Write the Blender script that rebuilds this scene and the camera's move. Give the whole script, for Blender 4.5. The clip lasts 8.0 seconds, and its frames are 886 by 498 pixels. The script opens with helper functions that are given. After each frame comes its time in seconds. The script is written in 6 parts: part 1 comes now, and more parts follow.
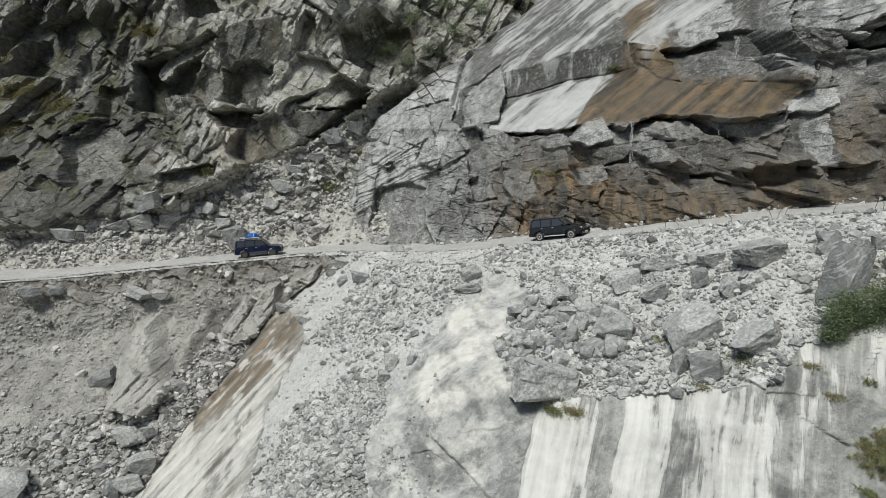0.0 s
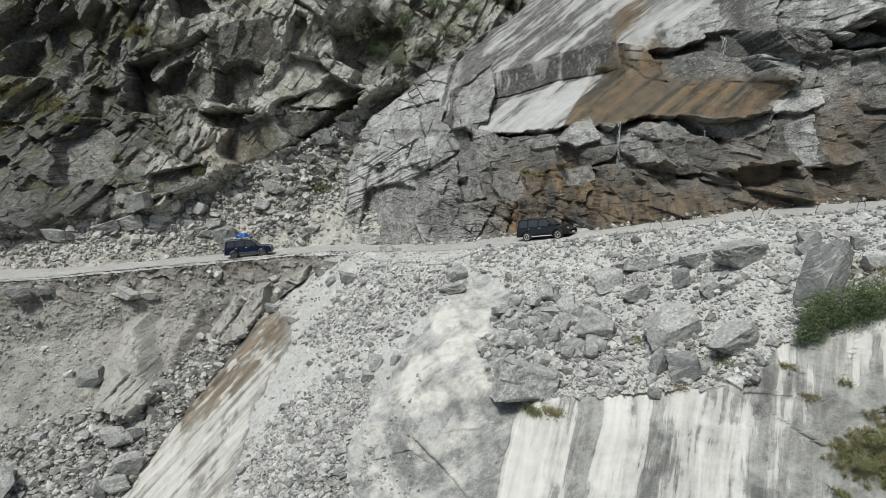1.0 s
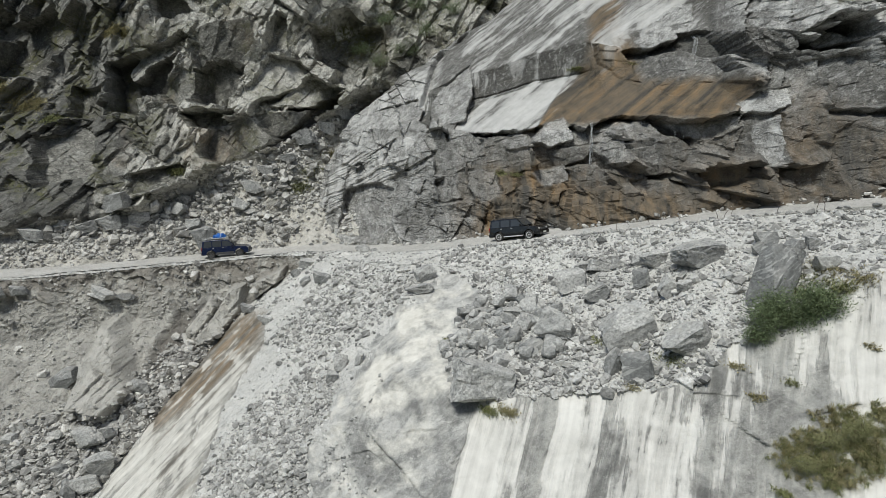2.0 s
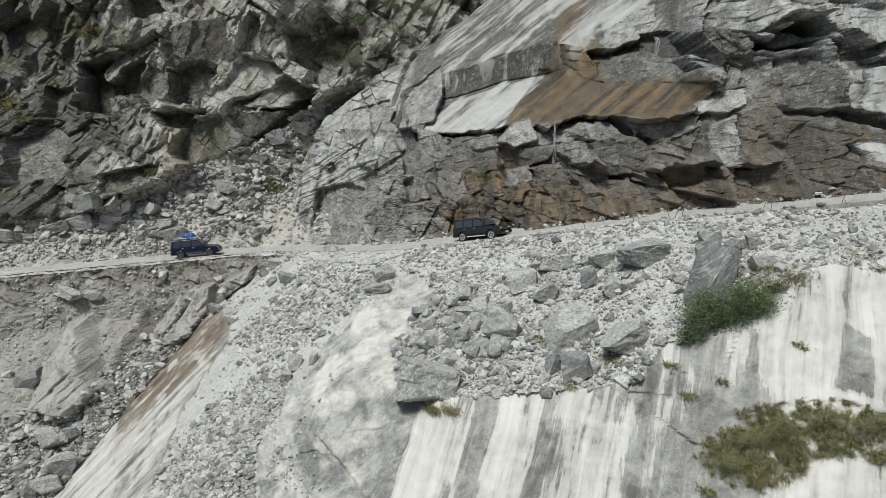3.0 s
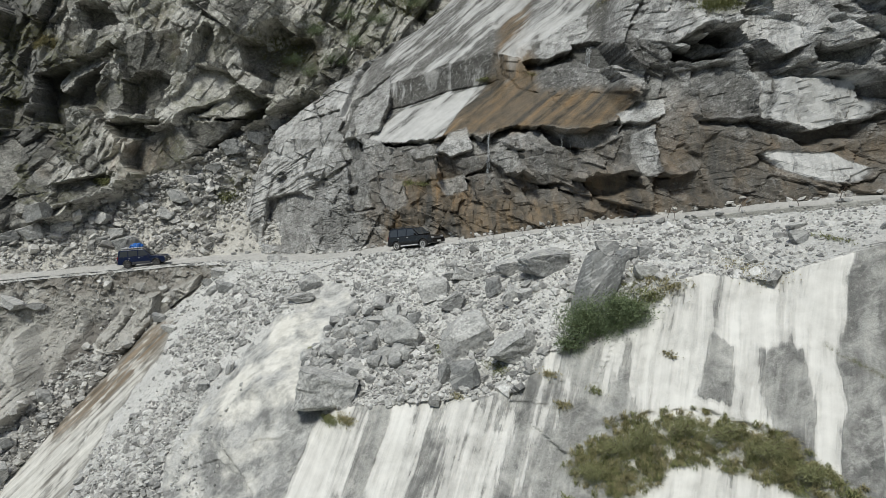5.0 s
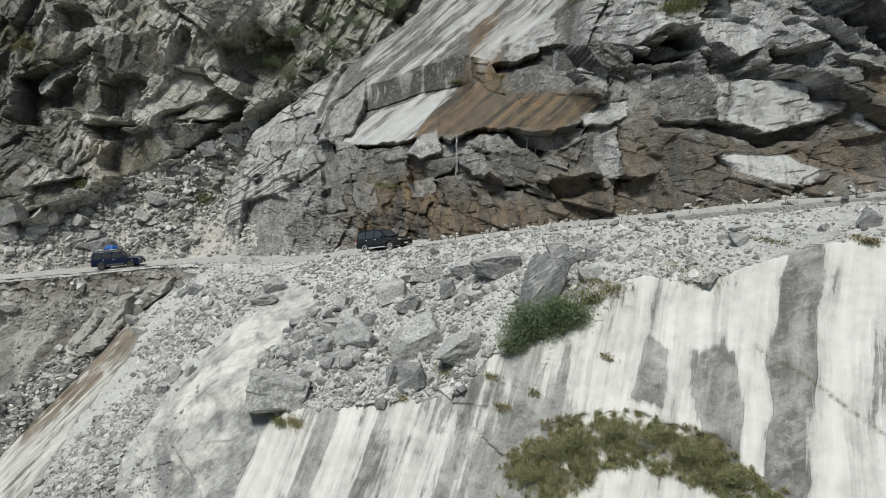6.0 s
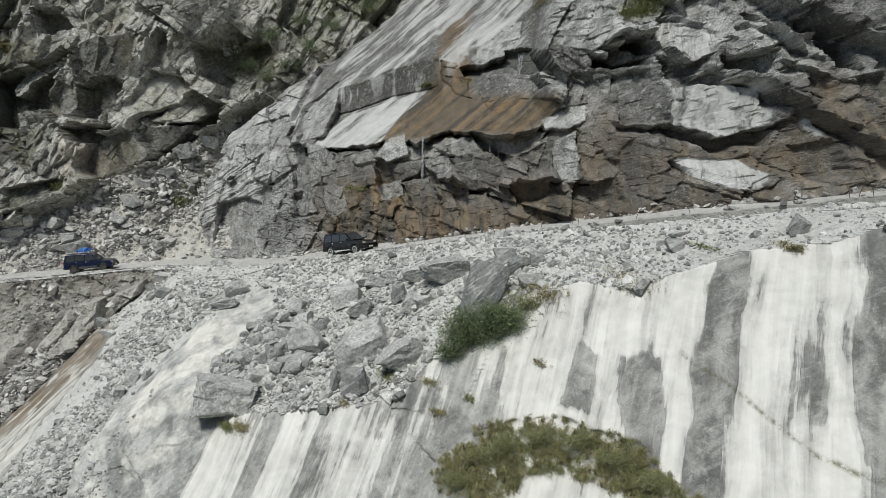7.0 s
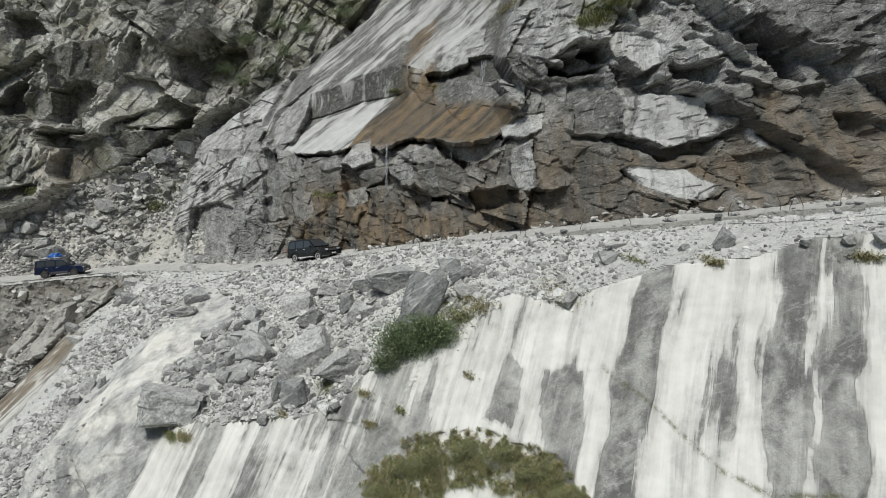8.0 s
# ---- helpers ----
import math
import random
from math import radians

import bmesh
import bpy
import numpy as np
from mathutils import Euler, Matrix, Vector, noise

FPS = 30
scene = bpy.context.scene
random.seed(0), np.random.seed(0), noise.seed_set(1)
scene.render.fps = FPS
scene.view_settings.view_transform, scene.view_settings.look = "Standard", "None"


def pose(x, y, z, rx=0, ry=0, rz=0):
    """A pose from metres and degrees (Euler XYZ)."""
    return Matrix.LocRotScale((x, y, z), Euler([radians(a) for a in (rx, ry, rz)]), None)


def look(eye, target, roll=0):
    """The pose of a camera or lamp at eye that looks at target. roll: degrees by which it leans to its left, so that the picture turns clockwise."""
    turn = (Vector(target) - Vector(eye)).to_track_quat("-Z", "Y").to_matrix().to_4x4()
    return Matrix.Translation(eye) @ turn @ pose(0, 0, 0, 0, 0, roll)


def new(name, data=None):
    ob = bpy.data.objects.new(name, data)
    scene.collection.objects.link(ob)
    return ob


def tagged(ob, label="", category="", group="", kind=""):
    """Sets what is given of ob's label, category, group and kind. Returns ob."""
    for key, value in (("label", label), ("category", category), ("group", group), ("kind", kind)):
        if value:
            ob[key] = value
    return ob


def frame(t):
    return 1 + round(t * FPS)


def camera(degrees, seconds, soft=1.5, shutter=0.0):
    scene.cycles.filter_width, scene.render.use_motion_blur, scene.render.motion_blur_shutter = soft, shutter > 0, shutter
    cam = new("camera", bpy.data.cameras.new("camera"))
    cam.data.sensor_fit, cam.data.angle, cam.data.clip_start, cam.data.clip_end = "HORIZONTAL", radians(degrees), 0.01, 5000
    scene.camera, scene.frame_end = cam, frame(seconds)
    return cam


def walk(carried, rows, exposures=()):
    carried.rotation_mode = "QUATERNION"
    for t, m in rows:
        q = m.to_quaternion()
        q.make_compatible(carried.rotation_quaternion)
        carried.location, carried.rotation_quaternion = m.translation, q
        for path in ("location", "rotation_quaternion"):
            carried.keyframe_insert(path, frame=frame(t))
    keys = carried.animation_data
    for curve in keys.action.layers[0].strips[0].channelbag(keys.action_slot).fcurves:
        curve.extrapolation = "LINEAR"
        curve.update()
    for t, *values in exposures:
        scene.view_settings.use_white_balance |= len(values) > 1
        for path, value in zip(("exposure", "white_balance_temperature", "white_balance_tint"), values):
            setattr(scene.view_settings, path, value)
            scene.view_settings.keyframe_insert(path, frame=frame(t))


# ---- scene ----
cam = camera(73.8, 8.0, 0.5)
METRES, EYE, TILT, LEAN, TURN = 20.0, 8.0, -7.0, 0.0, 0.0
ROWS = [
    (0.0, 0.0, 0.0, 0.0, 0.0, 0.0, -0.0),
    (0.5, 0.0184, -0.0007, -0.0003, 0.01, 0.03, -0.01),
    (1.0, 0.0528, -0.0012, -0.0004, 0.02, 0.04, -0.02),
    (1.5, 0.1028, -0.0009, -0.0003, 0.04, 0.05, -0.03),
    (3.0, 0.3061, -0.0051, -0.0022, -0.23, 0.09, -0.02),
    (3.5, 0.3764, -0.0083, -0.0026, -0.25, 0.09, -0.0),
    (4.0, 0.4447, -0.0114, -0.0012, -0.25, 0.14, 0.04),
    (4.5, 0.5108, -0.0141, 0.0012, -0.25, 0.56, 0.08),
    (6.0, 0.7059, -0.0216, 0.0045, -0.29, 1.0, 0.14),
    (6.5, 0.775, -0.0241, 0.0097, -0.3, 0.98, 0.14),
    (7.0, 0.8463, -0.0287, 0.0183, -0.31, 0.97, 0.16),
    (7.5, 0.9203, -0.0331, 0.0317, -0.32, 0.94, 0.17),
    (8.0, 0.9956, -0.037, 0.0471, -0.33, 0.92, 0.17),
]
walk(cam, [(t, pose(0, 0, EYE, TILT, LEAN, TURN) @ pose(METRES * x, METRES * y, METRES * z, 90 + pitch, roll, yaw)) for t, x, y, z, yaw, pitch, roll in ROWS], [(0.0, 0.1, 6500, 4), (8.0, 0.1, 6500, 4)])

# ---- light: a bright overcast sky and a very soft sun from high up over the valley ----
world = bpy.data.worlds.new("world")
scene.world = world
world.use_nodes = True
wn = world.node_tree.nodes
sky = wn.new("ShaderNodeTexSky")
sky.sky_type = "NISHITA"
sky.sun_disc = False
sky.sun_elevation = radians(65)
sky.sun_rotation = radians(200)
sky.dust_density = 2.0
sky.air_density = 0.8
world.node_tree.links.new(sky.outputs[0], wn["Background"].inputs[0])
wn["Background"].inputs[1].default_value = 0.098
sun = new("sun", bpy.data.lights.new("sun", "SUN"))
sun.data.energy, sun.data.angle, sun.data.color = 2.5, radians(13), (1.0, 0.985, 0.96)
sun.matrix_world = look((-24, -22, 90), (6, 40, 0))


# ---- noise on arrays ----
def scrambled(ix, iy, iz, seed):
    h = (ix.astype(np.int64) * 374761393 + iy.astype(np.int64) * 668265263 + iz.astype(np.int64) * 2147483647 + seed * 974634777) & 0xFFFFFFFF
    h = ((h ^ (h >> 13)) * 1274126177) & 0xFFFFFFFF
    h = ((h ^ (h >> 16)) * 2246822519) & 0xFFFFFFFF
    return h ^ (h >> 15)


def hashed(ix, iy, iz, seed):
    return (scrambled(ix, iy, iz, seed) & 0xFFFFFF) / float(0x1000000)


ANGLE = np.arange(4096) / 4096 * 2 * np.pi
WAY_X, WAY_Z, WAY_Y = np.cos(ANGLE), np.sin(ANGLE), np.sin(ANGLE * 7.3)


def grain(x, y, z, seed=0):
    """Smooth noise, about -1 to 1."""
    fx, fy, fz = np.floor(x), np.floor(y), np.floor(z)
    dx, dy, dz = x - fx, y - fy, z - fz
    ux, uy, uz = (d * d * d * (d * (d * 6 - 15) + 10) for d in (dx, dy, dz))
    flat = not np.any(dy)
    total = 0
    for a in (0, 1):
        wa = ux if a else 1 - ux
        for c in (0, 1):
            wac = wa * (uz if c else 1 - uz)
            for b in (0,) if flat else (0, 1):
                h = (scrambled(fx + a, fy + b, fz + c, seed) >> 12) & 4095
                g = WAY_X[h] * (dx - a) + WAY_Z[h] * (dz - c)
                if flat:
                    total = total + g * wac
                else:
                    total = total + (g + WAY_Y[h] * (dy - b)) * wac * (uy if b else 1 - uy)
    return total * 1.3


def layers(x, y, z, size, octaves=3, seed=0, gain=0.5):
    total, amount, f = 0, 1.0, 1.0 / size
    for k in range(octaves):
        total = total + amount * grain(x * f, y * f, z * f, seed + k * 17)
        amount, f = amount * gain, f * 2.03
    return total


def facets(x, z, size, seed=0, turn=0.0, stretch=1.0, tilt=0.9, bend=0.14, groove=0.0):
    """Broken rock: irregular blocks, each with its own level and lean. Also gives each block's own tone, 0 to 1."""
    c, s = math.cos(radians(turn)), math.sin(radians(turn))
    u, v = (x * c + z * s) / (size * stretch), (z * c - x * s) / size
    o = np.zeros(u.shape)
    u, v = u + bend * grain(u * 0.6, o, v * 0.6, seed + 900), v + bend * grain(u * 0.6, o + 7.7, v * 0.6, seed + 901)
    iu, iv = np.floor(u), np.floor(v)
    best, second, first, other, tone = o + 9.0, o + 9.0, o, o, o
    for a in (-1, 0, 1):
        for b in (-1, 0, 1):
            r = [hashed(iu + a, iv + b, o + k, seed) for k in range(6)]
            du, dv = u - (iu + a + 0.5 + (r[0] - 0.5)), v - (iv + b + 0.5 + (r[1] - 0.5))
            d = np.maximum(np.abs(du + 0.4 * dv), np.abs(dv - 0.2 * du)) * 0.8 + 0.3 * np.hypot(du, dv) + 0.25 * r[5]
            value = (r[2] - 0.5) + tilt * (du * (r[3] - 0.5) + dv * (r[4] - 0.5)) * 2
            near = d < best
            next_ = ~near & (d < second)
            other = np.where(near, first, np.where(next_, value, other))
            second = np.where(near, best, np.where(next_, d, second))
            first, best, tone = np.where(near, value, first), np.where(near, d, best), np.where(near, r[2] * 0.5 + r[3] * 0.5, tone)
    t = np.clip((second - best) / min(0.2, 0.07 / size), 0, 1)
    v = first * (0.5 + 0.5 * t) + other * (0.5 - 0.5 * t)
    if groove:
        return v, tone, np.exp(-((second - best) * size / groove) ** 2)
    return v, tone


def crags(x, z, size, seed, turn=0.0, stretch=1.0, tilt=0.8, fall=0.55):
    """Hard-edged rock: where flat faces of many leans meet in sharp ridges and clefts. Also gives each face's own tone, 0 to 1."""
    c, s = math.cos(radians(turn)), math.sin(radians(turn))
    u, v = (x * c + z * s) / (size * stretch), (z * c - x * s) / size
    iu, iv = np.floor(u), np.floor(v)
    o = np.zeros(u.shape)
    best, tone = o - 9.0, o
    for a in (-1, 0, 1):
        for b in (-1, 0, 1):
            r = [hashed(iu + a, iv + b, o + k, seed) for k in range(5)]
            du, dv = u - (iu + a + r[0]), v - (iv + b + r[1])
            skew = 0.8 * (r[4] - 0.5)
            value = 0.9 * (r[2] - 0.5) + tilt * (du * (r[3] - 0.5) + dv * (r[4] - 0.5)) * 2 - fall * np.maximum(np.abs(du + skew * dv), np.abs(dv - skew * du))
            over = value > best
            best, tone = np.where(over, value, best), np.where(over, 0.5 * r[2] + 0.5 * r[3], tone)
    return best + 0.15, tone


def hewn(fields, x, z, warp, detail, depth, faces):
    """Set single great faces of rock into a relief: outline, how far it stands out, its lean along x and z, and its tone.
    fields: relief, tone, silt, ochre and crust, changed in place."""
    out, tone, silt, ochre, crust_shade = fields
    wx, wz = x + warp[0], z + warp[1]
    for corners, deep, ax, az, shade in faces:
        p = np.array(corners, float)
        near = (x > p[:, 0].min() - 1) & (x < p[:, 0].max() + 1) & (z > p[:, 1].min() - 1) & (z < p[:, 1].max() + 1)
        w = inside(wx[near], wz[near], corners, 0.09)
        cx, cz = p.mean(0)
        face = depth * (deep + ax * (x[near] - cx) + az * (z[near] - cz)) + 0.4 * detail[near]
        out[near] += w * (face - out[near])
        # tone holds painted light: lit faces pale, undersides and recesses dark
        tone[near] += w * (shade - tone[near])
        silt[near] *= 1 - 0.6 * w
        # the palest faces, some of them lit tops, are whitened through the silt
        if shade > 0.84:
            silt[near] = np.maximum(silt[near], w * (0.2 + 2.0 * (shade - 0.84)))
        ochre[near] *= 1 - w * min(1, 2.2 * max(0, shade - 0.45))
        # darkest faces, mostly recesses: shade painted on as well
        crust_shade[near] = crust_shade[near] * (1 - 0.7 * w) + (0.75 * w if shade < 0.16 else 0)


def smooth(a, b, v):
    t = np.clip((v - a) / (b - a), 0, 1)
    return t * t * (3 - 2 * t)


def line(pts, x):
    p = np.array(pts, float)
    return np.interp(x, p[:, 0], p[:, 1])


def inside(x, z, corners, soft=1.0):
    """1 inside the outline, 0 outside, soft over that many metres."""
    p = np.array(corners, float)
    q = np.roll(p, -1, 0)
    dist, odd = np.full(x.shape, 1e9), np.zeros(x.shape, bool)
    for (ax, az), (bx, bz) in zip(p, q):
        ex, ez = bx - ax, bz - az
        t = np.clip(((x - ax) * ex + (z - az) * ez) / (ex * ex + ez * ez), 0, 1)
        dist = np.minimum(dist, np.hypot(x - ax - t * ex, z - az - t * ez))
        if az != bz:
            odd ^= ((az > z) != (bz > z)) & (x < (bx - ax) * (z - az) / (bz - az) + ax)
    return smooth(-soft, soft, np.where(odd, dist, -dist))


def ledge(x, z, pts, out, above, under=0.0, below=1.0, rough=0.25, seed=5):
    """How far the rock stands out (plus) over an edge that runs along pts, and is hollowed (minus) under it."""
    p = np.array(pts, float)
    x = x[:, :1]
    edge = np.interp(x, p[:, 0], p[:, 1]) + rough * grain(x * 1.3, x * 0, x * 0, seed) + 0.2 * rough * grain(x * 4.1, x * 0, x * 0, seed + 1)
    ends = smooth(p[0, 0] - 0.3, p[0, 0] + 1.2, x) * (1 - smooth(p[-1, 0] - 1.2, p[-1, 0] + 0.3, x))
    d = z - edge
    return ends * np.where(d > 0, smooth(-0.05, 0.18, d) * out * np.exp(-(d / above) ** 2), -under * np.exp(-(d / below) ** 2))


# ---- plan of the valley side: the road's line and the main planes of rock ----
ROAD = [(-85, 38, -2.4), (-60, 48.5, -1.6), (-36.5, 56.3, -1.15), (-21.5, 60.2, -0.2), (-13, 61.2, 0.5), (-8.5, 60.6, 0.8), (-3, 58.0, 1.1), (2, 54.2, 1.75),
        (10.5, 47.6, 3.25), (17.6, 43.0, 4.65), (28.6, 35.0, 6.5), (39, 27.3, 8.2), (52, 17.5, 10.4), (75, 0, 14)]
BROW = [(-85, 34.8, -2.6), (-60, 45.3, -1.7), (-36.5, 53.1, -1.35), (-21.5, 57.1, -0.45), (-14.4, 57.9, 0.2), (-8.5, 56.6, 0.5), (-3, 53.2, 1.0), (1, 49.8, 1.5), (4.5, 46.0, 2.35), (9.1, 42.8, 3.3), (12.6, 40.8, 4.0),
        (17.7, 37.8, 4.95), (22.4, 35.2, 5.75), (26.9, 32.2, 6.35), (31.7, 28.7, 7.05), (35.6, 25.8, 7.65), (38.3, 23.8, 8.05), (60, 7, 11.8)]


def road_at(x):
    p = np.array(ROAD, float)
    return np.interp(x, p[:, 0], p[:, 1]), np.interp(x, p[:, 0], p[:, 2])


def brow_at(x):
    p = np.array(BROW, float)
    return np.interp(x, p[:, 0], p[:, 1]), np.interp(x, p[:, 0], p[:, 2])


CREST = [(-4, -6), (0.5, -4.4), (3.6, -3.9), (6.4, -3.5), (8.9, -2.9), (11.3, -2.2), (13.5, -1.8), (15.1, -1.1), (16.5, 0.4), (18.4, 1), (20.5, 3.1), (23, 4.2), (25.2, 4.1), (26.6, 4.8), (29.1, 5.8),
         (31.8, 6.3), (33.6, 7.0), (35.8, 7.4), (60, 10.8)]


def lower_wall(x, z):
    return 36.5 - 0.635 * x + 0.846 * z


def slab(x, z):
    return 41.6 - 1.548 * x + 2.104 * z


def debris(x, z):
    yb, zb = brow_at(x)
    zc = line(CREST, x)
    yc = lower_wall(x, zc)
    ruled = yc + (z - zc) * (yb - yc) / np.maximum(zb - zc, 0.5)
    k = smooth(0, 5, x)
    ruled = ruled - 1.6 * np.exp(-((x - 18) / 4) ** 2) * smooth(0, 2, z - zc) * smooth(0, 1.2, zb - z)
    return ruled * k + slab(x, z) * (1 - k)


def gully(x, z):
    yb, zb = brow_at(x)
    bank = yb + 0.3 * (z - zb)
    return np.minimum(bank, 54.8 + 0.98 * (z + 5) + 0.15 * (x + 27))


def upper_wall(x, z):
    return 59.4 - 0.744 * x + 0.243 * z - 0.0008 * x * x


def upper_slab(x, z):
    return 47.4 - 0.378 * x + 1.18 * z - 0.0042 * x * x - 0.0211 * x * z


NOSE = [(-3, -17), (4, -13), (9.5, -10), (16.5, -5.5), (21, 1), (28, 12), (40, 30), (60, 50)]


def nose_base(x, z):
    y = np.maximum(upper_wall(x, z), upper_slab(x, z))
    edge = line(NOSE, z) + 0.9 * layers(z, z * 0, 0.3 * x, 3.0, 4, 68, 0.6)
    return y + 2.2 * np.maximum(edge - x, 0) + 0.12 * np.maximum(edge + 3 - x, 0) ** 2 * (x < edge + 3)


def far_cliff(x, z):
    return 66.4 + 0.128 * x + 0.277 * z + 0.0044 * x * x + 4 * np.exp(-((x + 6) / 6) ** 2)


def talus(x, z):
    return 62 + 0.794 * z - 0.12 * np.maximum(0, -22 - x)


# ---- materials ----
def material(name):
    m = bpy.data.materials.new(name)
    m.use_nodes = True
    nt = m.node_tree
    return m, nt, nt.nodes["Principled BSDF"]


def node(nt, kind, inputs=None, **props):
    n = nt.nodes.new(kind)
    for k, v in props.items():
        if k == "operation":
            n.operation = v
        elif k == "blend_type":
            n.blend_type = v
        elif k == "data_type":
            n.data_type = v
        elif k == "attribute_name":
            n.attribute_name = v
        elif k == "feature":
            n.feature = v
        elif k == "vector_type":
            n.vector_type = v
    for k, v in (inputs or {}).items():
        if isinstance(v, bpy.types.NodeSocket):
            nt.links.new(v, n.inputs[k])
        else:
            n.inputs[k].default_value = v
    return n


def coords(nt, scale=(1, 1, 1), turn=(0, 0, 0)):
    g = node(nt, "ShaderNodeNewGeometry")
    r = node(nt, "ShaderNodeMapping", {"Vector": g.outputs["Position"], "Rotation": [radians(a) for a in turn], "Scale": (1, 1, 1)})
    return node(nt, "ShaderNodeMapping", {"Vector": r.outputs[0], "Scale": scale}).outputs[0]


def noisy(nt, vec, scale, detail=6.0, rough=0.6, distortion=0.0):
    return node(nt, "ShaderNodeTexNoise", {"Vector": vec, "Scale": scale, "Detail": detail, "Roughness": rough, "Distortion": distortion}).outputs["Fac"]


def ramp(nt, fac, stops):
    n = node(nt, "ShaderNodeValToRGB", {"Fac": fac})
    e = n.color_ramp.elements
    while len(e) < len(stops):
        e.new(0.5)
    for k, (p, c) in enumerate(stops):
        e[k].position = p
        e[k].color = (*c, 1) if isinstance(c, tuple) else (c, c, c, 1)
    return n.outputs["Color"]


def mix(nt, fac, a, b, how="MIX"):
    n = nt.nodes.new("ShaderNodeMix")
    n.data_type, n.blend_type = "RGBA", how
    for sock, v in ((n.inputs["Factor"], fac), (n.inputs[6], a), (n.inputs[7], b)):
        if isinstance(v, bpy.types.NodeSocket):
            nt.links.new(v, sock)
        else:
            sock.default_value = (*v, 1) if isinstance(v, tuple) else v
    return n.outputs[2]


def math_node(nt, op, a, b=0.0):
    n = nt.nodes.new("ShaderNodeMath")
    n.operation = op
    n.use_clamp = op in ("MULTIPLY_ADD",)
    for sock, v in ((n.inputs[0], a), (n.inputs[1], b)):
        if isinstance(v, bpy.types.NodeSocket):
            nt.links.new(v, sock)
        else:
            sock.default_value = v
    return n.outputs[0]


def bumped(nt, bsdf, height, strength=0.5, distance=0.05):
    b = node(nt, "ShaderNodeBump", {"Height": height, "Strength": strength, "Distance": distance})
    nt.links.new(b.outputs[0], bsdf.inputs["Normal"])


def fall_line(nt, slant):
    """x across the fall line, y down it; with no slant the mesh's own 'run' says where each streak lies."""
    pos = node(nt, "ShaderNodeSeparateXYZ", {"Vector": node(nt, "ShaderNodeNewGeometry").outputs["Position"]})
    if slant is None:
        across = node(nt, "ShaderNodeAttribute", attribute_name="run").outputs["Fac"]
    else:
        across = math_node(nt, "SUBTRACT", pos.outputs["X"], math_node(nt, "MULTIPLY", pos.outputs["Z"], slant))
    return node(nt, "ShaderNodeCombineXYZ", {"X": across, "Y": pos.outputs["Z"]}).outputs[0]


def rock_material(name, base, light, dark, streak=None, cracks=0.35, wash=((0.62, 0.595, 0.53), (0.76, 0.735, 0.67)), crust_shade_mix=0.7, contrast=1.0, speck=0.75):
    """Rock with grain, veins and fall-line streaks. The mesh's 'cover' says where it carries silt (red), ochre stain
    (green), dark crusting and painted shade (blue) and moss (alpha).
    """
    m, nt, bsdf = material(name)
    p = coords(nt)
    big, mid, fine = noisy(nt, p, 0.22, 5), noisy(nt, p, 1.3, 8, 0.65), noisy(nt, p, 8.0, 8, 0.75)
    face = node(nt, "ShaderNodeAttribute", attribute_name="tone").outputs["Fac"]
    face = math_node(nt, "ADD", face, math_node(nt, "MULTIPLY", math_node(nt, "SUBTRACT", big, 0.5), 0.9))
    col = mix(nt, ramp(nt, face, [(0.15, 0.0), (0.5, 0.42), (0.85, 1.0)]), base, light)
    col = mix(nt, ramp(nt, mid, [(0.40, 0.6), (0.46, 0.25), (0.5, 0.0)]), col, dark)
    col = mix(nt, ramp(nt, noisy(nt, p, 3.1, 6, 0.7), [(0.56, 0.0), (0.6, 0.35)]), col, tuple(min(1, c * 1.25) for c in light))
    col = mix(nt, speck, col, ramp(nt, fine, [(0.36, 0.2), (0.64, 0.8)]), "OVERLAY")
    if speck < 0.5:
        smear = noisy(nt, coords(nt, (1, 1, 0.45), (0, -28, 0)), 0.5, 7, 0.62, 2.2)
        col = mix(nt, ramp(nt, smear, [(0.46, 0.0), (0.56, 0.6), (0.66, 0.9)]), col, tuple(min(1, c * 1.15) for c in light))
        cloud = noisy(nt, coords(nt, (1, 1, 0.7), (0, 35, 0)), 0.24, 8, 0.6, 1.4)
        col = mix(nt, ramp(nt, cloud, [(0.36, 0.85), (0.5, 0.0)]), col, dark)
        col = mix(nt, ramp(nt, cloud, [(0.54, 0.0), (0.66, 0.9)]), col, tuple(min(1, c * 1.3) for c in light))
    grit = noisy(nt, p, 2.4, 9, 0.8)
    col = mix(nt, 0.6 * speck, col, ramp(nt, grit, [(0.4, 0.24), (0.6, 0.76)]), "OVERLAY")
    scratch = noisy(nt, coords(nt, (0.7, 0.7, 5.0), (0, 52, 0)), 1.5, 8, 0.75, 0.8)
    col = mix(nt, math_node(nt, "MULTIPLY", ramp(nt, scratch, [(0.6, 0.0), (0.64, 1.0)]), 0.3), col, tuple(min(1, c * 1.25) for c in light))
    # pale veins along the bedding
    bed = coords(nt, (0.5, 0.5, 3.0), (0, 28, 0))
    vein = noisy(nt, bed, 1.1, 7, 0.7, 0.6)
    col = mix(nt, math_node(nt, "MULTIPLY", ramp(nt, vein, [(0.57, 0.0), (0.62, 1.0)]), 0.32), col, tuple(min(1, c * 1.4) for c in light))
    cover = node(nt, "ShaderNodeAttribute", attribute_name="cover")
    rgb = node(nt, "ShaderNodeSeparateColor", {"Color": cover.outputs["Color"]})
    silt, ochre, crust_shade, moss = rgb.outputs[0], rgb.outputs[1], rgb.outputs[2], cover.outputs["Alpha"]
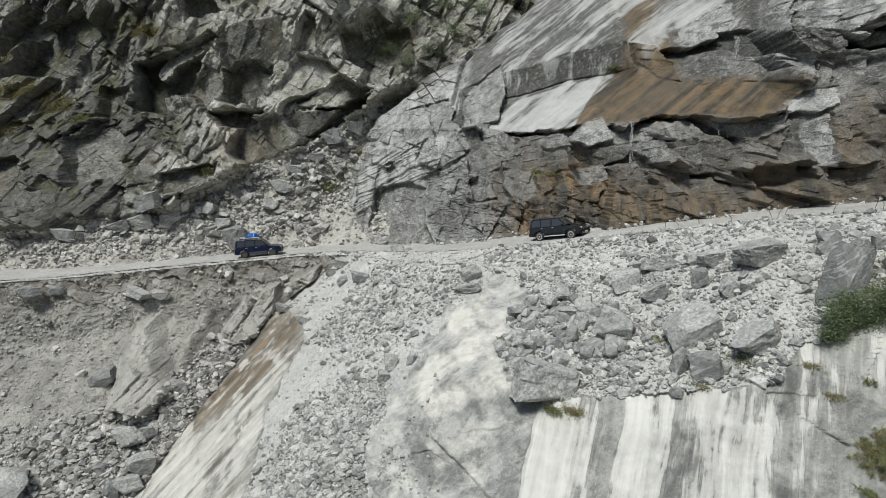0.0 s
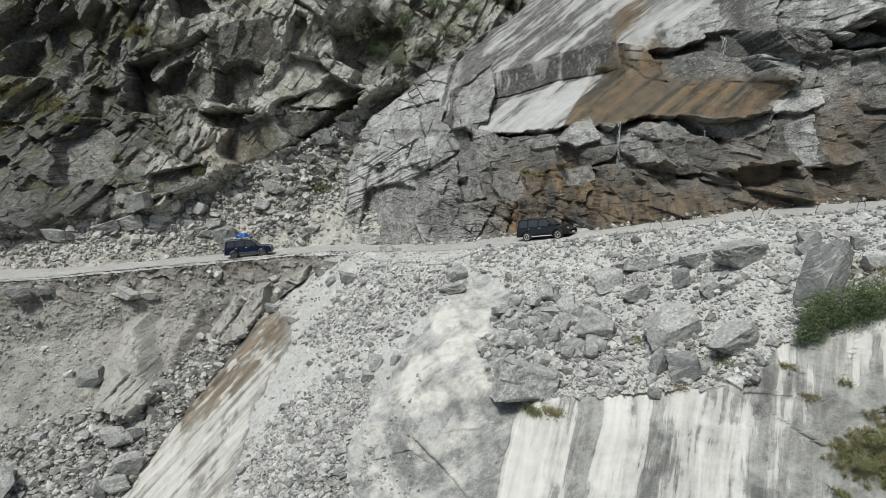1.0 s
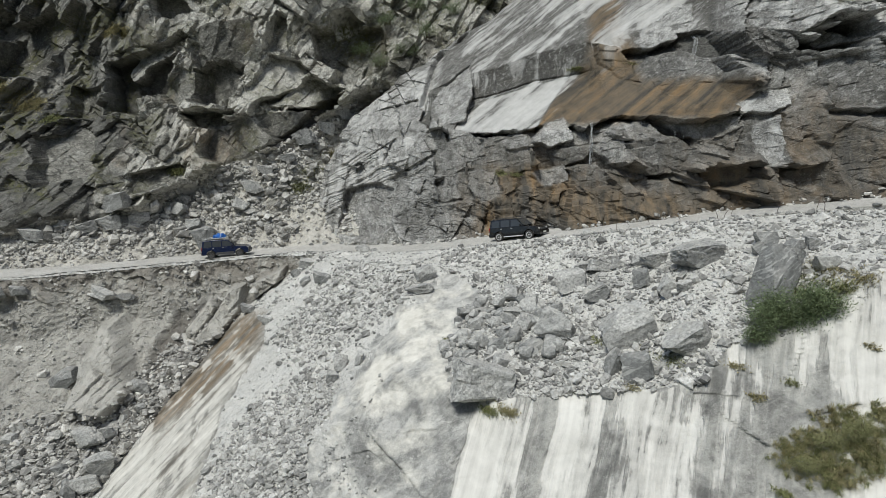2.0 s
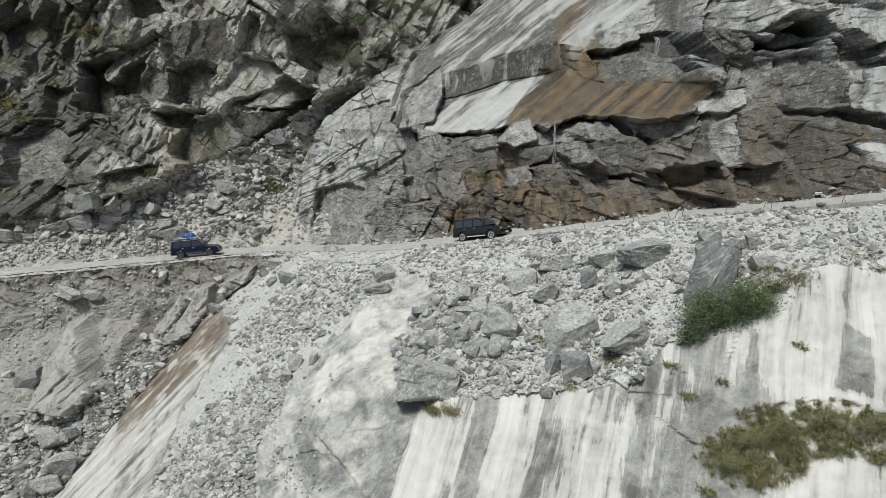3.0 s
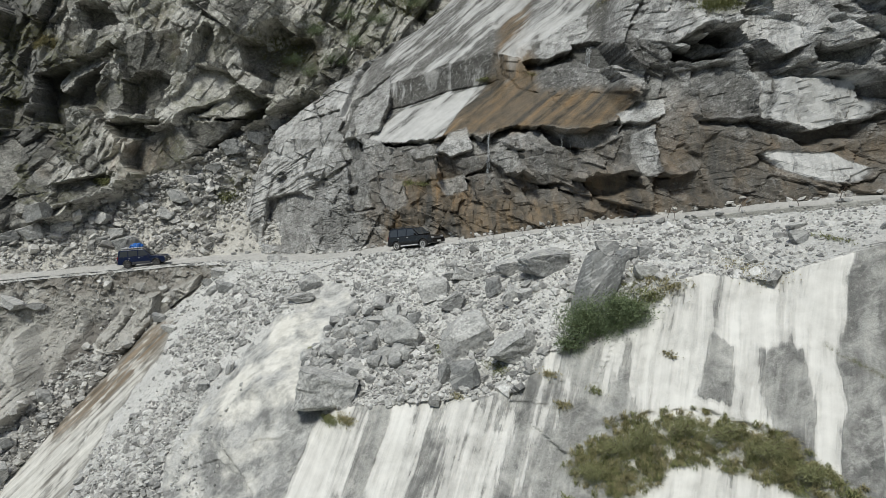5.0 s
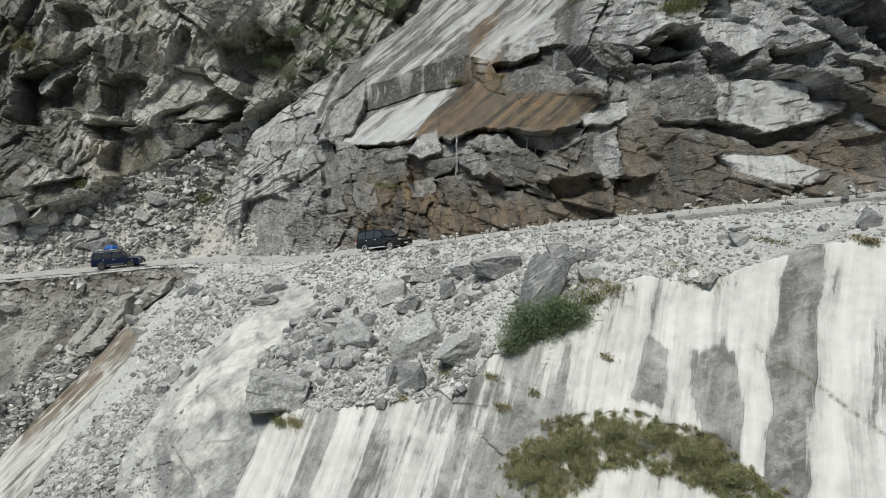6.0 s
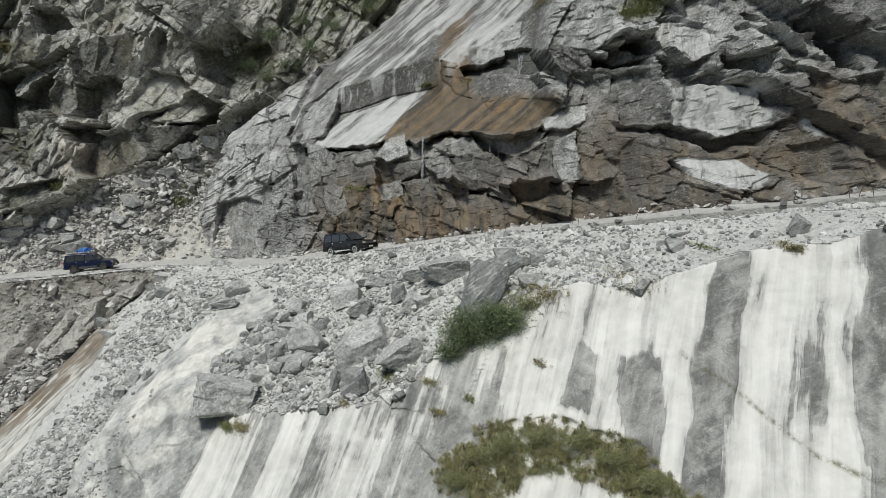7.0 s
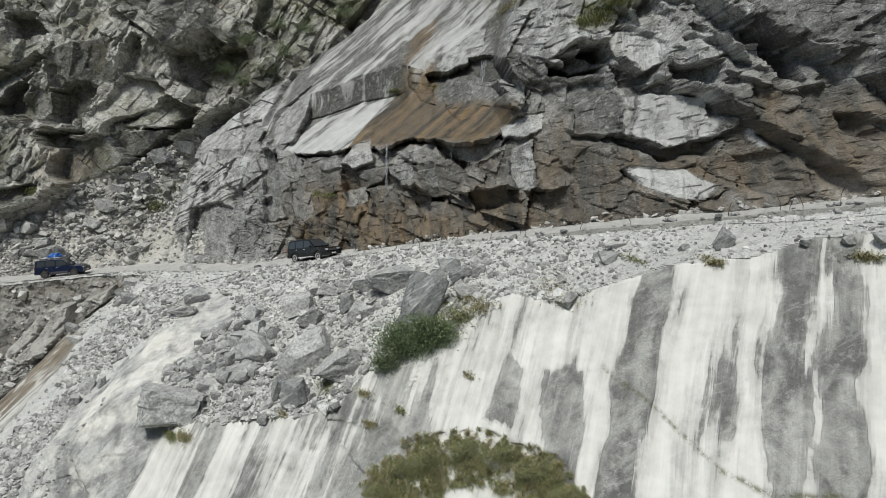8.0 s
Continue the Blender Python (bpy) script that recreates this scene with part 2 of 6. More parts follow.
    # dark crusting, and the shade painted into recesses and undersides
    col = mix(nt, math_node(nt, "MULTIPLY", crust_shade, crust_shade_mix), col, mix(nt, ramp(nt, mid, [(0.3, 0.0), (0.7, 1.0)]), (0.05, 0.05, 0.046), (0.17, 0.166, 0.15)))
    # ochre stain
    o = noisy(nt, node(nt, "ShaderNodeMapping", {"Vector": fall_line(nt, streak[0] if streak else 0.46), "Scale": (1.1, 0.15, 1)}).outputs[0], 1.0, 7, 0.65, 0.5)
    o = math_node(nt, "ADD", math_node(nt, "MULTIPLY", o, 0.7), math_node(nt, "MULTIPLY", mid, 0.3))
    ocol = ramp(nt, o, [(0.4, (0.05, 0.042, 0.03)), (0.46, (0.12, 0.092, 0.058)), (0.52, (0.185, 0.137, 0.083)), (0.6, (0.27, 0.178, 0.09))])
    col = mix(nt, ochre, col, ocol)
    # silt washed down the fall line
    if streak:
        slant, wide = streak
        runs = fall_line(nt, slant)
        lines = [noisy(nt, node(nt, "ShaderNodeMapping", {"Vector": runs, "Scale": (k / wide, 0.09 + 0.035 * k, 1)}).outputs[0], 1.0, 4, 0.6, 0.35) for k in (0.8, 2.2, 5.5, 15.0)]
        s = math_node(nt, "ADD", silt, math_node(nt, "MULTIPLY", math_node(nt, "SUBTRACT", mid, 0.5), 0.45))
        s = math_node(nt, "ADD", s, math_node(nt, "MULTIPLY", math_node(nt, "SUBTRACT", big, 0.5), 0.5))
        for n, k in zip(lines, (1.0 * contrast, 0.9 * contrast, 0.45 * contrast, 0.16 * contrast)):
            s = math_node(nt, "ADD", s, math_node(nt, "MULTIPLY", math_node(nt, "SUBTRACT", n, 0.5), k))
        shade = math_node(nt, "ADD", math_node(nt, "MULTIPLY", lines[1], 0.55), math_node(nt, "ADD", math_node(nt, "MULTIPLY", lines[3], 0.1), math_node(nt, "MULTIPLY", mid, 0.35)))
        col = mix(nt, ramp(nt, lines[1], [(0.4, 0.3), (0.55, 0.0)]), col, dark)
        fac = math_node(nt, "MULTIPLY", ramp(nt, s, [(0.25, 0.0), (0.38, 0.25), (0.47, 0.7), (0.75, 1.0)]), ramp(nt, silt, [(0.0, 0.0), (0.2, 1.0)]))
    else:
        shade = mid
        fac = ramp(nt, math_node(nt, "ADD", silt, math_node(nt, "MULTIPLY", math_node(nt, "SUBTRACT", mid, 0.5), 0.8)), [(0.35, 0.0), (0.75, 1.0)])
    col = mix(nt, math_node(nt, "MULTIPLY", fac, 0.93), col, mix(nt, ramp(nt, shade, [(0.4, 0.0), (0.6, 1.0)]), *wash))
    # moss and dry grass tufts
    g = math_node(nt, "MULTIPLY", moss, ramp(nt, noisy(nt, p, 2.6, 6, 0.7), [(0.42, 0.0), (0.55, 1.0)]))
    col = mix(nt, g, col, mix(nt, fine, (0.05, 0.06, 0.02), (0.16, 0.15, 0.06)))
    wet = math_node(nt, "MULTIPLY", ochre, 0.42)
    nt.links.new(math_node(nt, "SUBTRACT", 0.88, wet), bsdf.inputs["Roughness"])
    split = noisy(nt, p, 0.6, 3)
    bent = node(nt, "ShaderNodeVectorMath", {0: p, 1: node(nt, "ShaderNodeTexNoise", {"Vector": p, "Scale": 0.35, "Detail": 2.0}).outputs["Color"]}, operation="ADD").outputs[0]
    seams = []
    for wide, thin in (((0.3, 0.3, 0.7), 0.016), ((0.9, 0.9, 1.9), 0.03)):
        d = node(nt, "ShaderNodeTexVoronoi", {"Vector": node(nt, "ShaderNodeMapping", {"Vector": bent, "Rotation": (0, radians(25), 0), "Scale": wide}).outputs[0], "Scale": 1.0}, feature="DISTANCE_TO_EDGE").outputs["Distance"]
        seams.append(math_node(nt, "MULTIPLY", ramp(nt, d, [(0.0, 1.0), (thin, 0.0)]), ramp(nt, split, [(0.4, 0.0), (0.5, 1.0)])))
    seam = math_node(nt, "MULTIPLY", math_node(nt, "MAXIMUM", seams[0], seams[1]), cracks * 2.8)
    seam = math_node(nt, "MULTIPLY", seam, math_node(nt, "SUBTRACT", 1.0, math_node(nt, "MAXIMUM", math_node(nt, "MINIMUM", math_node(nt, "MULTIPLY", silt, 3.0), 1.0), math_node(nt, "MULTIPLY", ochre, 0.8))))
    crack = node(nt, "ShaderNodeTexVoronoi", {"Vector": node(nt, "ShaderNodeMapping", {"Vector": bed, "Scale": (2.2, 2.2, 0.55)}).outputs[0], "Scale": 1.0, "Randomness": 1.0}, feature="DISTANCE_TO_EDGE").outputs["Distance"]
    h = math_node(nt, "ADD", math_node(nt, "MULTIPLY", mid, 0.6), math_node(nt, "MULTIPLY", fine, 0.55))
    h = math_node(nt, "ADD", h, math_node(nt, "MULTIPLY", vein, 0.35))
    bare = math_node(nt, "SUBTRACT", 1.0, math_node(nt, "MULTIPLY", fac, 0.85))
    h = math_node(nt, "MULTIPLY", math_node(nt, "ADD", h, math_node(nt, "MULTIPLY", ramp(nt, crack, [(0.0, 0.0), (0.05, 1.0)]), cracks)), bare)
    h = math_node(nt, "SUBTRACT", h, math_node(nt, "MULTIPLY", seam, 0.6))
    nt.links.new(mix(nt, seam, col, (0.03, 0.029, 0.027)), bsdf.inputs["Base Color"])
    bumped(nt, bsdf, math_node(nt, "ADD", h, math_node(nt, "MULTIPLY", math_node(nt, "MULTIPLY", grit, 0.7), bare)), 1.0, 0.12)
    return m


def rubble_material(name, dark, light, island=True):
    m, nt, bsdf = material(name)
    p = coords(nt)
    geo = node(nt, "ShaderNodeNewGeometry")
    pick = geo.outputs["Random Per Island"] if island else node(nt, "ShaderNodeObjectInfo").outputs["Random"]
    fine, mid = noisy(nt, p, 7.0, 8, 0.7), noisy(nt, p, 1.1, 4)
    col = mix(nt, ramp(nt, pick, [(0.0, 0.0), (0.35, 0.3), (0.6, 0.75), (1.0, 1.0)]), dark, light)
    col = mix(nt, 0.9, col, ramp(nt, fine, [(0.34, 0.18), (0.66, 0.82)]), "OVERLAY")
    col = mix(nt, ramp(nt, noisy(nt, p, 0.9, 6, 0.65), [(0.42, 0.5), (0.6, 0.0)]), col, dark)
    vein = noisy(nt, coords(nt, (0.6, 0.6, 3.5), (10, 35, 0)), 1.6, 6, 0.7, 0.5)
    col = mix(nt, math_node(nt, "MULTIPLY", ramp(nt, vein, [(0.54, 0.0), (0.6, 1.0)]), 0.5), col, (0.6, 0.595, 0.57))
    up = node(nt, "ShaderNodeSeparateXYZ", {"Vector": geo.outputs["Normal"]}).outputs["Z"]
    dust = math_node(nt, "MULTIPLY", ramp(nt, up, [(0.2, 0.0), (0.85, 1.0)]), ramp(nt, mid, [(0.42, 0.0), (0.68, 0.6)]))
    col = mix(nt, dust, col, (0.52, 0.505, 0.465))
    nt.links.new(col, bsdf.inputs["Base Color"])
    bsdf.inputs["Roughness"].default_value = 0.9
    bumped(nt, bsdf, fine, 0.6, 0.06)
    return m


def plain_material(name, colour, rough=0.6, metal=0.0, vary=0.25, scale=6.0, bump=0.0):
    m, nt, bsdf = material(name)
    p = coords(nt)
    n = noisy(nt, p, scale, 6, 0.6)
    lo, hi = tuple(c * (1 - vary) for c in colour), tuple(min(1, c * (1 + vary)) for c in colour)
    nt.links.new(mix(nt, ramp(nt, n, [(0.3, 0.0), (0.7, 1.0)]), lo, hi), bsdf.inputs["Base Color"])
    bsdf.inputs["Roughness"].default_value, bsdf.inputs["Metallic"].default_value = rough, metal
    if bump:
        bumped(nt, bsdf, n, bump, 0.04)
    return m


def earth_material(name, colours, scale=1.0):
    m, nt, bsdf = material(name)
    p = coords(nt)
    big, mid, fine = noisy(nt, p, 0.35, 5), noisy(nt, p, 2.2 * scale, 8, 0.7), noisy(nt, p, 14 * scale, 6, 0.75)
    col = mix(nt, ramp(nt, big, [(0.38, 0.0), (0.62, 1.0)]), colours[0], colours[1])
    col = mix(nt, ramp(nt, mid, [(0.5, 0.0), (0.66, 1.0)]), col, colours[2])
    col = mix(nt, 0.55, col, ramp(nt, fine, [(0.3, 0.25), (0.7, 0.75)]), "OVERLAY")
    # gravel: pebbles of two sizes, each with its own tone, thick in some places and buried in dust in others
    patch = ramp(nt, noisy(nt, p, 0.9, 5, 0.6), [(0.36, 0.1), (0.6, 1.0)])
    stones = []
    for size, amount in ((5.0, 0.75), (11.0, 0.6)):
        v = node(nt, "ShaderNodeTexVoronoi", {"Vector": p, "Scale": size * scale, "Randomness": 1.0})
        pick = node(nt, "ShaderNodeSeparateColor", {"Color": v.outputs["Color"]}).outputs[0]
        dome = ramp(nt, v.outputs["Distance"], [(0.15, 1.0), (0.5, 0.0)])
        there = math_node(nt, "MULTIPLY", math_node(nt, "MULTIPLY", ramp(nt, v.outputs["Distance"], [(0.36, 1.0), (0.44, 0.0)]), ramp(nt, pick, [(0.3, 0.0), (0.34, 1.0)])), patch)
        stone = mix(nt, pick, tuple(c * 0.55 for c in colours[2]), tuple(min(0.8, c * 1.12) for c in colours[1]))
        col = mix(nt, math_node(nt, "MULTIPLY", there, amount), col, stone)
        stones.append(math_node(nt, "MULTIPLY", math_node(nt, "MULTIPLY", dome, there), 6.0 / size))
    cover = node(nt, "ShaderNodeAttribute", attribute_name="cover")
    rgb = node(nt, "ShaderNodeSeparateColor", {"Color": cover.outputs["Color"]})
    col = mix(nt, math_node(nt, "MULTIPLY", rgb.outputs[1], 0.9), col, mix(nt, mid, (0.13, 0.09, 0.05), (0.26, 0.2, 0.13)))
    col = mix(nt, math_node(nt, "MULTIPLY", rgb.outputs[2], 0.8), col, mix(nt, mid, (0.05, 0.045, 0.04), (0.16, 0.15, 0.14)))
    col = mix(nt, ramp(nt, math_node(nt, "ADD", rgb.outputs[0], math_node(nt, "MULTIPLY", math_node(nt, "SUBTRACT", mid, 0.5), 0.4)), [(0.4, 0.0), (0.9, 0.85)]), col, (0.6, 0.58, 0.535))
    g = math_node(nt, "MULTIPLY", cover.outputs["Alpha"], ramp(nt, noisy(nt, p, 3.0, 6, 0.7), [(0.42, 0.0), (0.55, 1.0)]))
    col = mix(nt, g, col, mix(nt, fine, (0.05, 0.06, 0.02), (0.18, 0.16, 0.07)))
    nt.links.new(col, bsdf.inputs["Base Color"])
    bsdf.inputs["Roughness"].default_value = 0.92
    lumps = math_node(nt, "ADD", stones[0], stones[1])
    bumped(nt, bsdf, math_node(nt, "ADD", math_node(nt, "ADD", mid, math_node(nt, "MULTIPLY", fine, 0.5)), math_node(nt, "MULTIPLY", lumps, 0.6)), 1.0, 0.12)
    return m


M_WALL = rock_material("streaked_gneiss", (0.2, 0.198, 0.185), (0.46, 0.452, 0.42), (0.15, 0.149, 0.14), (0.383, 1.1), 0.03, ((0.6, 0.582, 0.54), (0.77, 0.75, 0.7)), contrast=1.2, speck=0.35)
M_SLAB = rock_material("washed_slab", (0.3, 0.29, 0.265), (0.44, 0.428, 0.39), (0.19, 0.18, 0.16), (0.958, 0.9), 0.01, ((0.56, 0.54, 0.49), (0.74, 0.718, 0.66)), contrast=0.65, speck=0.45)
M_MARBLE = rock_material("marbled_gneiss", (0.31, 0.308, 0.292), (0.53, 0.522, 0.495), (0.17, 0.17, 0.163), None, 0.1, speck=0.3)
M_ROCK = rock_material("broken_gneiss", (0.11, 0.106, 0.096), (0.48, 0.475, 0.455), (0.085, 0.082, 0.073), (None, 3.0), 0.2, ((0.4, 0.396, 0.38), (0.56, 0.552, 0.53)), 0.7, 1.9)
M_FAR = rock_material("weathered_gneiss", (0.1, 0.097, 0.083), (0.5, 0.487, 0.44), (0.07, 0.068, 0.058), None, 0.24)
M_EARTH = earth_material("pale_debris", ((0.6, 0.59, 0.558), (0.7, 0.688, 0.65), (0.46, 0.452, 0.428)))
M_BANK = earth_material("grey_bank", ((0.4, 0.386, 0.35), (0.5, 0.485, 0.442), (0.28, 0.268, 0.242)))
M_TALUS = earth_material("talus_earth", ((0.5, 0.478, 0.425), (0.6, 0.575, 0.52), (0.32, 0.302, 0.27)))
M_ROAD = earth_material("dusty_road", ((0.5, 0.485, 0.45), (0.58, 0.565, 0.53), (0.43, 0.415, 0.385)), 0.7)
M_RUBBLE = rubble_material("pale_rubble", (0.17, 0.169, 0.162), (0.76, 0.748, 0.715))
M_RUBBLE_DARK = rubble_material("grey_rubble", (0.17, 0.166, 0.155), (0.7, 0.68, 0.635))
M_BOULDER = rubble_material("boulder_gneiss", (0.19, 0.193, 0.188), (0.5, 0.494, 0.472), False)
M_CONCRETE = earth_material("rough_concrete", ((0.34, 0.335, 0.3), (0.4, 0.39, 0.355), (0.29, 0.283, 0.26)))


# ---- building in arrays ----
def sheet_mesh(name, P, faces, cover, mat, label, category, tone=None, crisp=None, run=None):
    used = np.unique(faces)
    back = np.full(P.shape[0], -1)
    back[used] = np.arange(used.size)
    f = back[faces]
    me = bpy.data.meshes.new(name)
    me.vertices.add(used.size)
    me.vertices.foreach_set("co", P[used].astype(np.float32).ravel())
    me.loops.add(f.size)
    me.loops.foreach_set("vertex_index", f.ravel().astype(np.int32))
    me.polygons.add(f.shape[0])
    me.polygons.foreach_set("loop_start", np.arange(0, f.size, f.shape[1], dtype=np.int32))
    me.update(calc_edges=True)
    me.shade_smooth()
    if crisp is not None:
        me.polygons.foreach_set("use_smooth", ~crisp)
    if cover is not None:
        a = me.attributes.new("cover", "FLOAT_COLOR", "POINT")
        a.data.foreach_set("color", cover[used].astype(np.float32).ravel())
    if tone is not None:
        a = me.attributes.new("tone", "FLOAT", "POINT")
        a.data.foreach_set("value", np.clip(tone.ravel()[used], 0, 1).astype(np.float32))
    if run is not None:
        a = me.attributes.new("run", "FLOAT", "POINT")
        a.data.foreach_set("value", run.ravel()[used].astype(np.float32))
    me.materials.append(mat)
    return tagged(new(name, me), label, category, "", "structure")


def grid_faces(nx, nz):
    i = np.arange(nx * nz).reshape(nx, nz)
    return np.stack([i[:-1, :-1], i[1:, :-1], i[1:, 1:], i[:-1, 1:]], -1).reshape(-1, 4)


def levels(a, b, step, tail=0.0, growth=1.25):
    """Heights from a to b in steps, and on by a tail of growing steps."""
    v = list(np.arange(a, b, step))
    while tail and v[-1] < b + tail:
        step *= growth
        v.append(v[-1] + step)
    return np.array(v)


# ---- the slope and rock wall below the road ----
def lower_sheet():
    xs = np.concatenate([np.arange(-85, -48, 0.8), np.arange(-48, 46, 0.12), np.arange(46, 62, 0.8)])
    v = np.concatenate([np.linspace(0, 0.3, 14)[:-1], np.linspace(0.3, 1, 330)])
    x = np.repeat(xs[:, None], v.size, 1)
    yb, zb = brow_at(x)
    bottom = -44.0
    low_vis = np.where(x < 0, -17.5, np.clip(-17.5 + 0.45 * x, -17.5, -5))
    vv = np.repeat(v[None, :], xs.size, 0)
    z = np.where(vv < 0.3, bottom + (low_vis - bottom) * vv / 0.3, low_vis + (zb - low_vis) * (vv - 0.3) / 0.7)
    wall, deb, gul = lower_wall(x, z), debris(x, z), gully(x, z)
    right = np.maximum(wall, deb)
    y = np.minimum(gul, right)
    is_gully = gul < right
    wob = 0.7 * layers(x, y * 0, z, 3.0, 3, 3)
    is_wall = ~is_gully & (wall + (0.25 + 1.1 * smooth(6, 2, x)) * wob + 0.5 * smooth(6, 2, x) * layers(x, y * 0, z, 1.0, 3, 26) > deb) & (x > -4 + wob)
    is_slab = ~is_gully & ~is_wall
    # smooth silt-covered rock showing through the debris: the streaked slab and the white scar
    slick = inside(x, z, [(-17.5, -5.5), (-13, -4.2), (-11.5, -6), (-13.5, -9.5), (-12, -12.5), (-14, -18), (-24, -18), (-22, -13)], 0.7)
    slick2 = inside(x, z, [(2.8, 0.9), (5.6, 0.2), (3.6, -2.4), (4.2, -4.3), (0, -6), (-3, -10), (-4.5, -8), (-2.2, -4), (0.5, -1)], 1.1)
    edge = 0.55 * layers(x, y * 0, z, 1.6, 4, 20, 0.6)
    slick, slick2 = np.clip(slick + (edge + 0.35 * layers(x, y * 0, z, 4.0, 2, 25)) * smooth(0, 0.5, slick) * 1.1, 0, 1), np.clip(slick2 * 1.1 + edge * smooth(0, 0.4, slick2), 0, 1)
    smoothness = np.clip(np.where(is_wall, 1.0, 0.0) + np.where(is_slab, np.maximum(slick, slick2), 0), 0, 1)
    # relief
    f1, tone1 = facets(x, z + 0.3 * y, 2.6, 11, 25, 1.6)
    f2, _ = facets(x, z, 0.9, 12, -20, 1.4)
    rough = 0.35 * layers(x, y, z, 2.2, 4, 21) + 0.16 * np.abs(layers(x, y, z, 0.55, 3, 22))
    calm = 0.45 * layers(x, y, z, 5.0, 3, 23, 0.4) + 0.05 * layers(x, y, z, 0.7, 2, 24)
    broken = inside(x, z, [(-4, -5), (4, -4.5), (4, -14), (-6, -16)], 1.5) + inside(x, z, [(13, -2), (19, 1.4), (21, -1), (18, -5), (15, -6)], 1.2)
    b1, _ = crags(x, z, 3.2, 37, 60, 1.8, 0.8)
    b2, _ = crags(x, z, 1.0, 38, 50, 1.6, 0.8)
    calm = calm + np.clip(broken, 0, 1) * (0.2 * f1 + 0.6 * b1 + 0.2 * b2)
    bankish = np.where(is_gully, smooth(-5, -1, z - 0.02 * x), 0)
    rills = 0.5 * np.abs(grain(x * 0.9 + 0.3 * z, y * 0, z * 0.12, 31)) + 0.3 * f2 * bankish
    y = y - np.where(is_gully, rough * 0.9 + rills * 1.0, smoothness * calm + (1 - smoothness) * rough * 0.85)
    c1, k1 = crags(x, z, 2.2, 35, 62, 1.8, 0.9)
    c2, _ = crags(x, z, 0.7, 36, 55, 1.5, 0.9)
    outcrop = inside(x + 0.5 * wob, z, [(-28.2, -5.6), (-26.7, -5.0), (-25.0, -8.0), (-23.9, -10.5), (-24.8, -11.8), (-27.6, -11.2), (-28.3, -8)], 0.5)
    slabs = np.zeros(x.shape)
    for corners in ([(-19.9, -7.3), (-17.0, -2.5), (-15.9, -2.3), (-16.3, -4.9), (-18.3, -7.5)], [(-18.3, -7.8), (-16.3, -5.4), (-15.0, -5.2), (-16.1, -7.2)], [(-20.9, -6.4), (-19.1, -3.6), (-18.4, -4.4), (-19.7, -7.1)], [(-15.4, -2.3), (-12.0, -0.6), (-12.5, -2.2), (-14.8, -3.9)]):
        slabs = np.maximum(slabs, inside(x + 0.2 * wob, z + 0.2 * wob, corners, 0.2))
    stony = np.clip(outcrop + slabs, 0, 1)
    y = y - np.where(is_gully, outcrop * (1.2 + 1.3 * c1 + 0.5 * c2) + slabs * (0.5 + 0.5 * c1 + 0.35 * c2) + (1 - stony) * 0.14 * c2, 0)
    hollow = inside(x + 0.3 * wob, z, [(-22.1, -5.0), (-20.8, -5.4), (-20.5, -7.6), (-22.1, -9.4), (-23.2, -10.4), (-23.2, -7.6)], 0.5)
    y = y + np.where(is_gully, 0.9 * hollow, 0)
    # ledges of the wall: the grassy overhang, and the lines of cracks
    y = y - np.where(is_wall, ledge(x, z, [(18.2, -1.7), (19.5, -1.2), (21.5, -0.7), (23.4, -0.9), (25.0, -1.3)], 0.22, 0.25, 0.14, 0.2, 0.3, 41) * smooth(-0.35, 0.25, grain(x * 1.1, x * 0, x * 0, 43)), 0)
    # what covers the rock
    big = layers(x, y, z, 6.0, 3, 51)
    u = x - 0.383 * z + 0.22 * grain(x * 0.7, y * 0, z * 0.5, 54) + 0.05 * grain(x * 2.5, y * 0, z * 1.5, 55)
    bands = [(4.5, 0.25), (6.4, 0.25), (6.9, 0.95), (8.0, 0.9), (8.5, 0.45), (9.0, 0.25), (10.2, 0.2), (10.5, 0.85), (11.1, 0.9), (11.5, 0.5), (12.0, 0.85), (12.7, 0.45), (13.3, 0.8), (13.7, 0.85), (14.0, 0.5), (14.6, 0.85), (15.0, 0.4),
             (16.0, 0.3), (16.6, 0.65), (17.3, 0.25), (19.4, 0.3), (20.0, 0.8), (21.0, 1.0), (25.8, 1.0), (26.1, 0.1), (26.9, 0.05), (27.2, 1.0), (30.0, 1.0), (30.4, 0.2), (31.0, 0.15), (31.3, 0.8), (31.6, 0.2), (32.3, 0.15), (32.7, 0.9), (33.4, 0.9),
             (33.8, 0.2), (36, 0.25), (37, 0.7), (40, 0.2), (46, 0.8)]
    silt = line(bands, u)
    silt = silt * (1 - 0.85 * inside(x, z, [(24.1, 1.7), (25.5, 1.8), (25.4, 0.2), (24.4, -2.5), (23.5, -2.5), (23.8, 0.1)], 0.25))
    silt = silt * (1 - 0.85 * inside(x, z, [(22.8, 1.9), (23.3, 1.6), (22.6, -0.3), (21.6, -0.3)], 0.2))
    silt = silt * (1 - 0.5 * smooth(-3, -9, z) * smooth(18, 20, x))
    silt = np.where(is_wall, np.where(u < 17, 0.88, 0.76) * silt + 0.16 * big + 0.22 * layers(u * 1.6, y * 0, z * 0.35, 1.2, 3, 59), 0)
    silt = np.where(is_wall & (u < 6.5), 0.34 + 0.2 * smooth(-9, -4.5, z) + 0.35 * big + 0.35 * layers(x, y, z, 1.8, 4, 57) - 0.35 * smooth(4.2, 5.6, u), silt)
    silt = np.where(is_slab, np.maximum(slick * (0.5 + 0.2 * big) + slick2 * (0.55 + 0.35 * big + 0.35 * layers(x, y, z, 1.8, 4, 57)), 0.2 + 0.2 * big), silt)
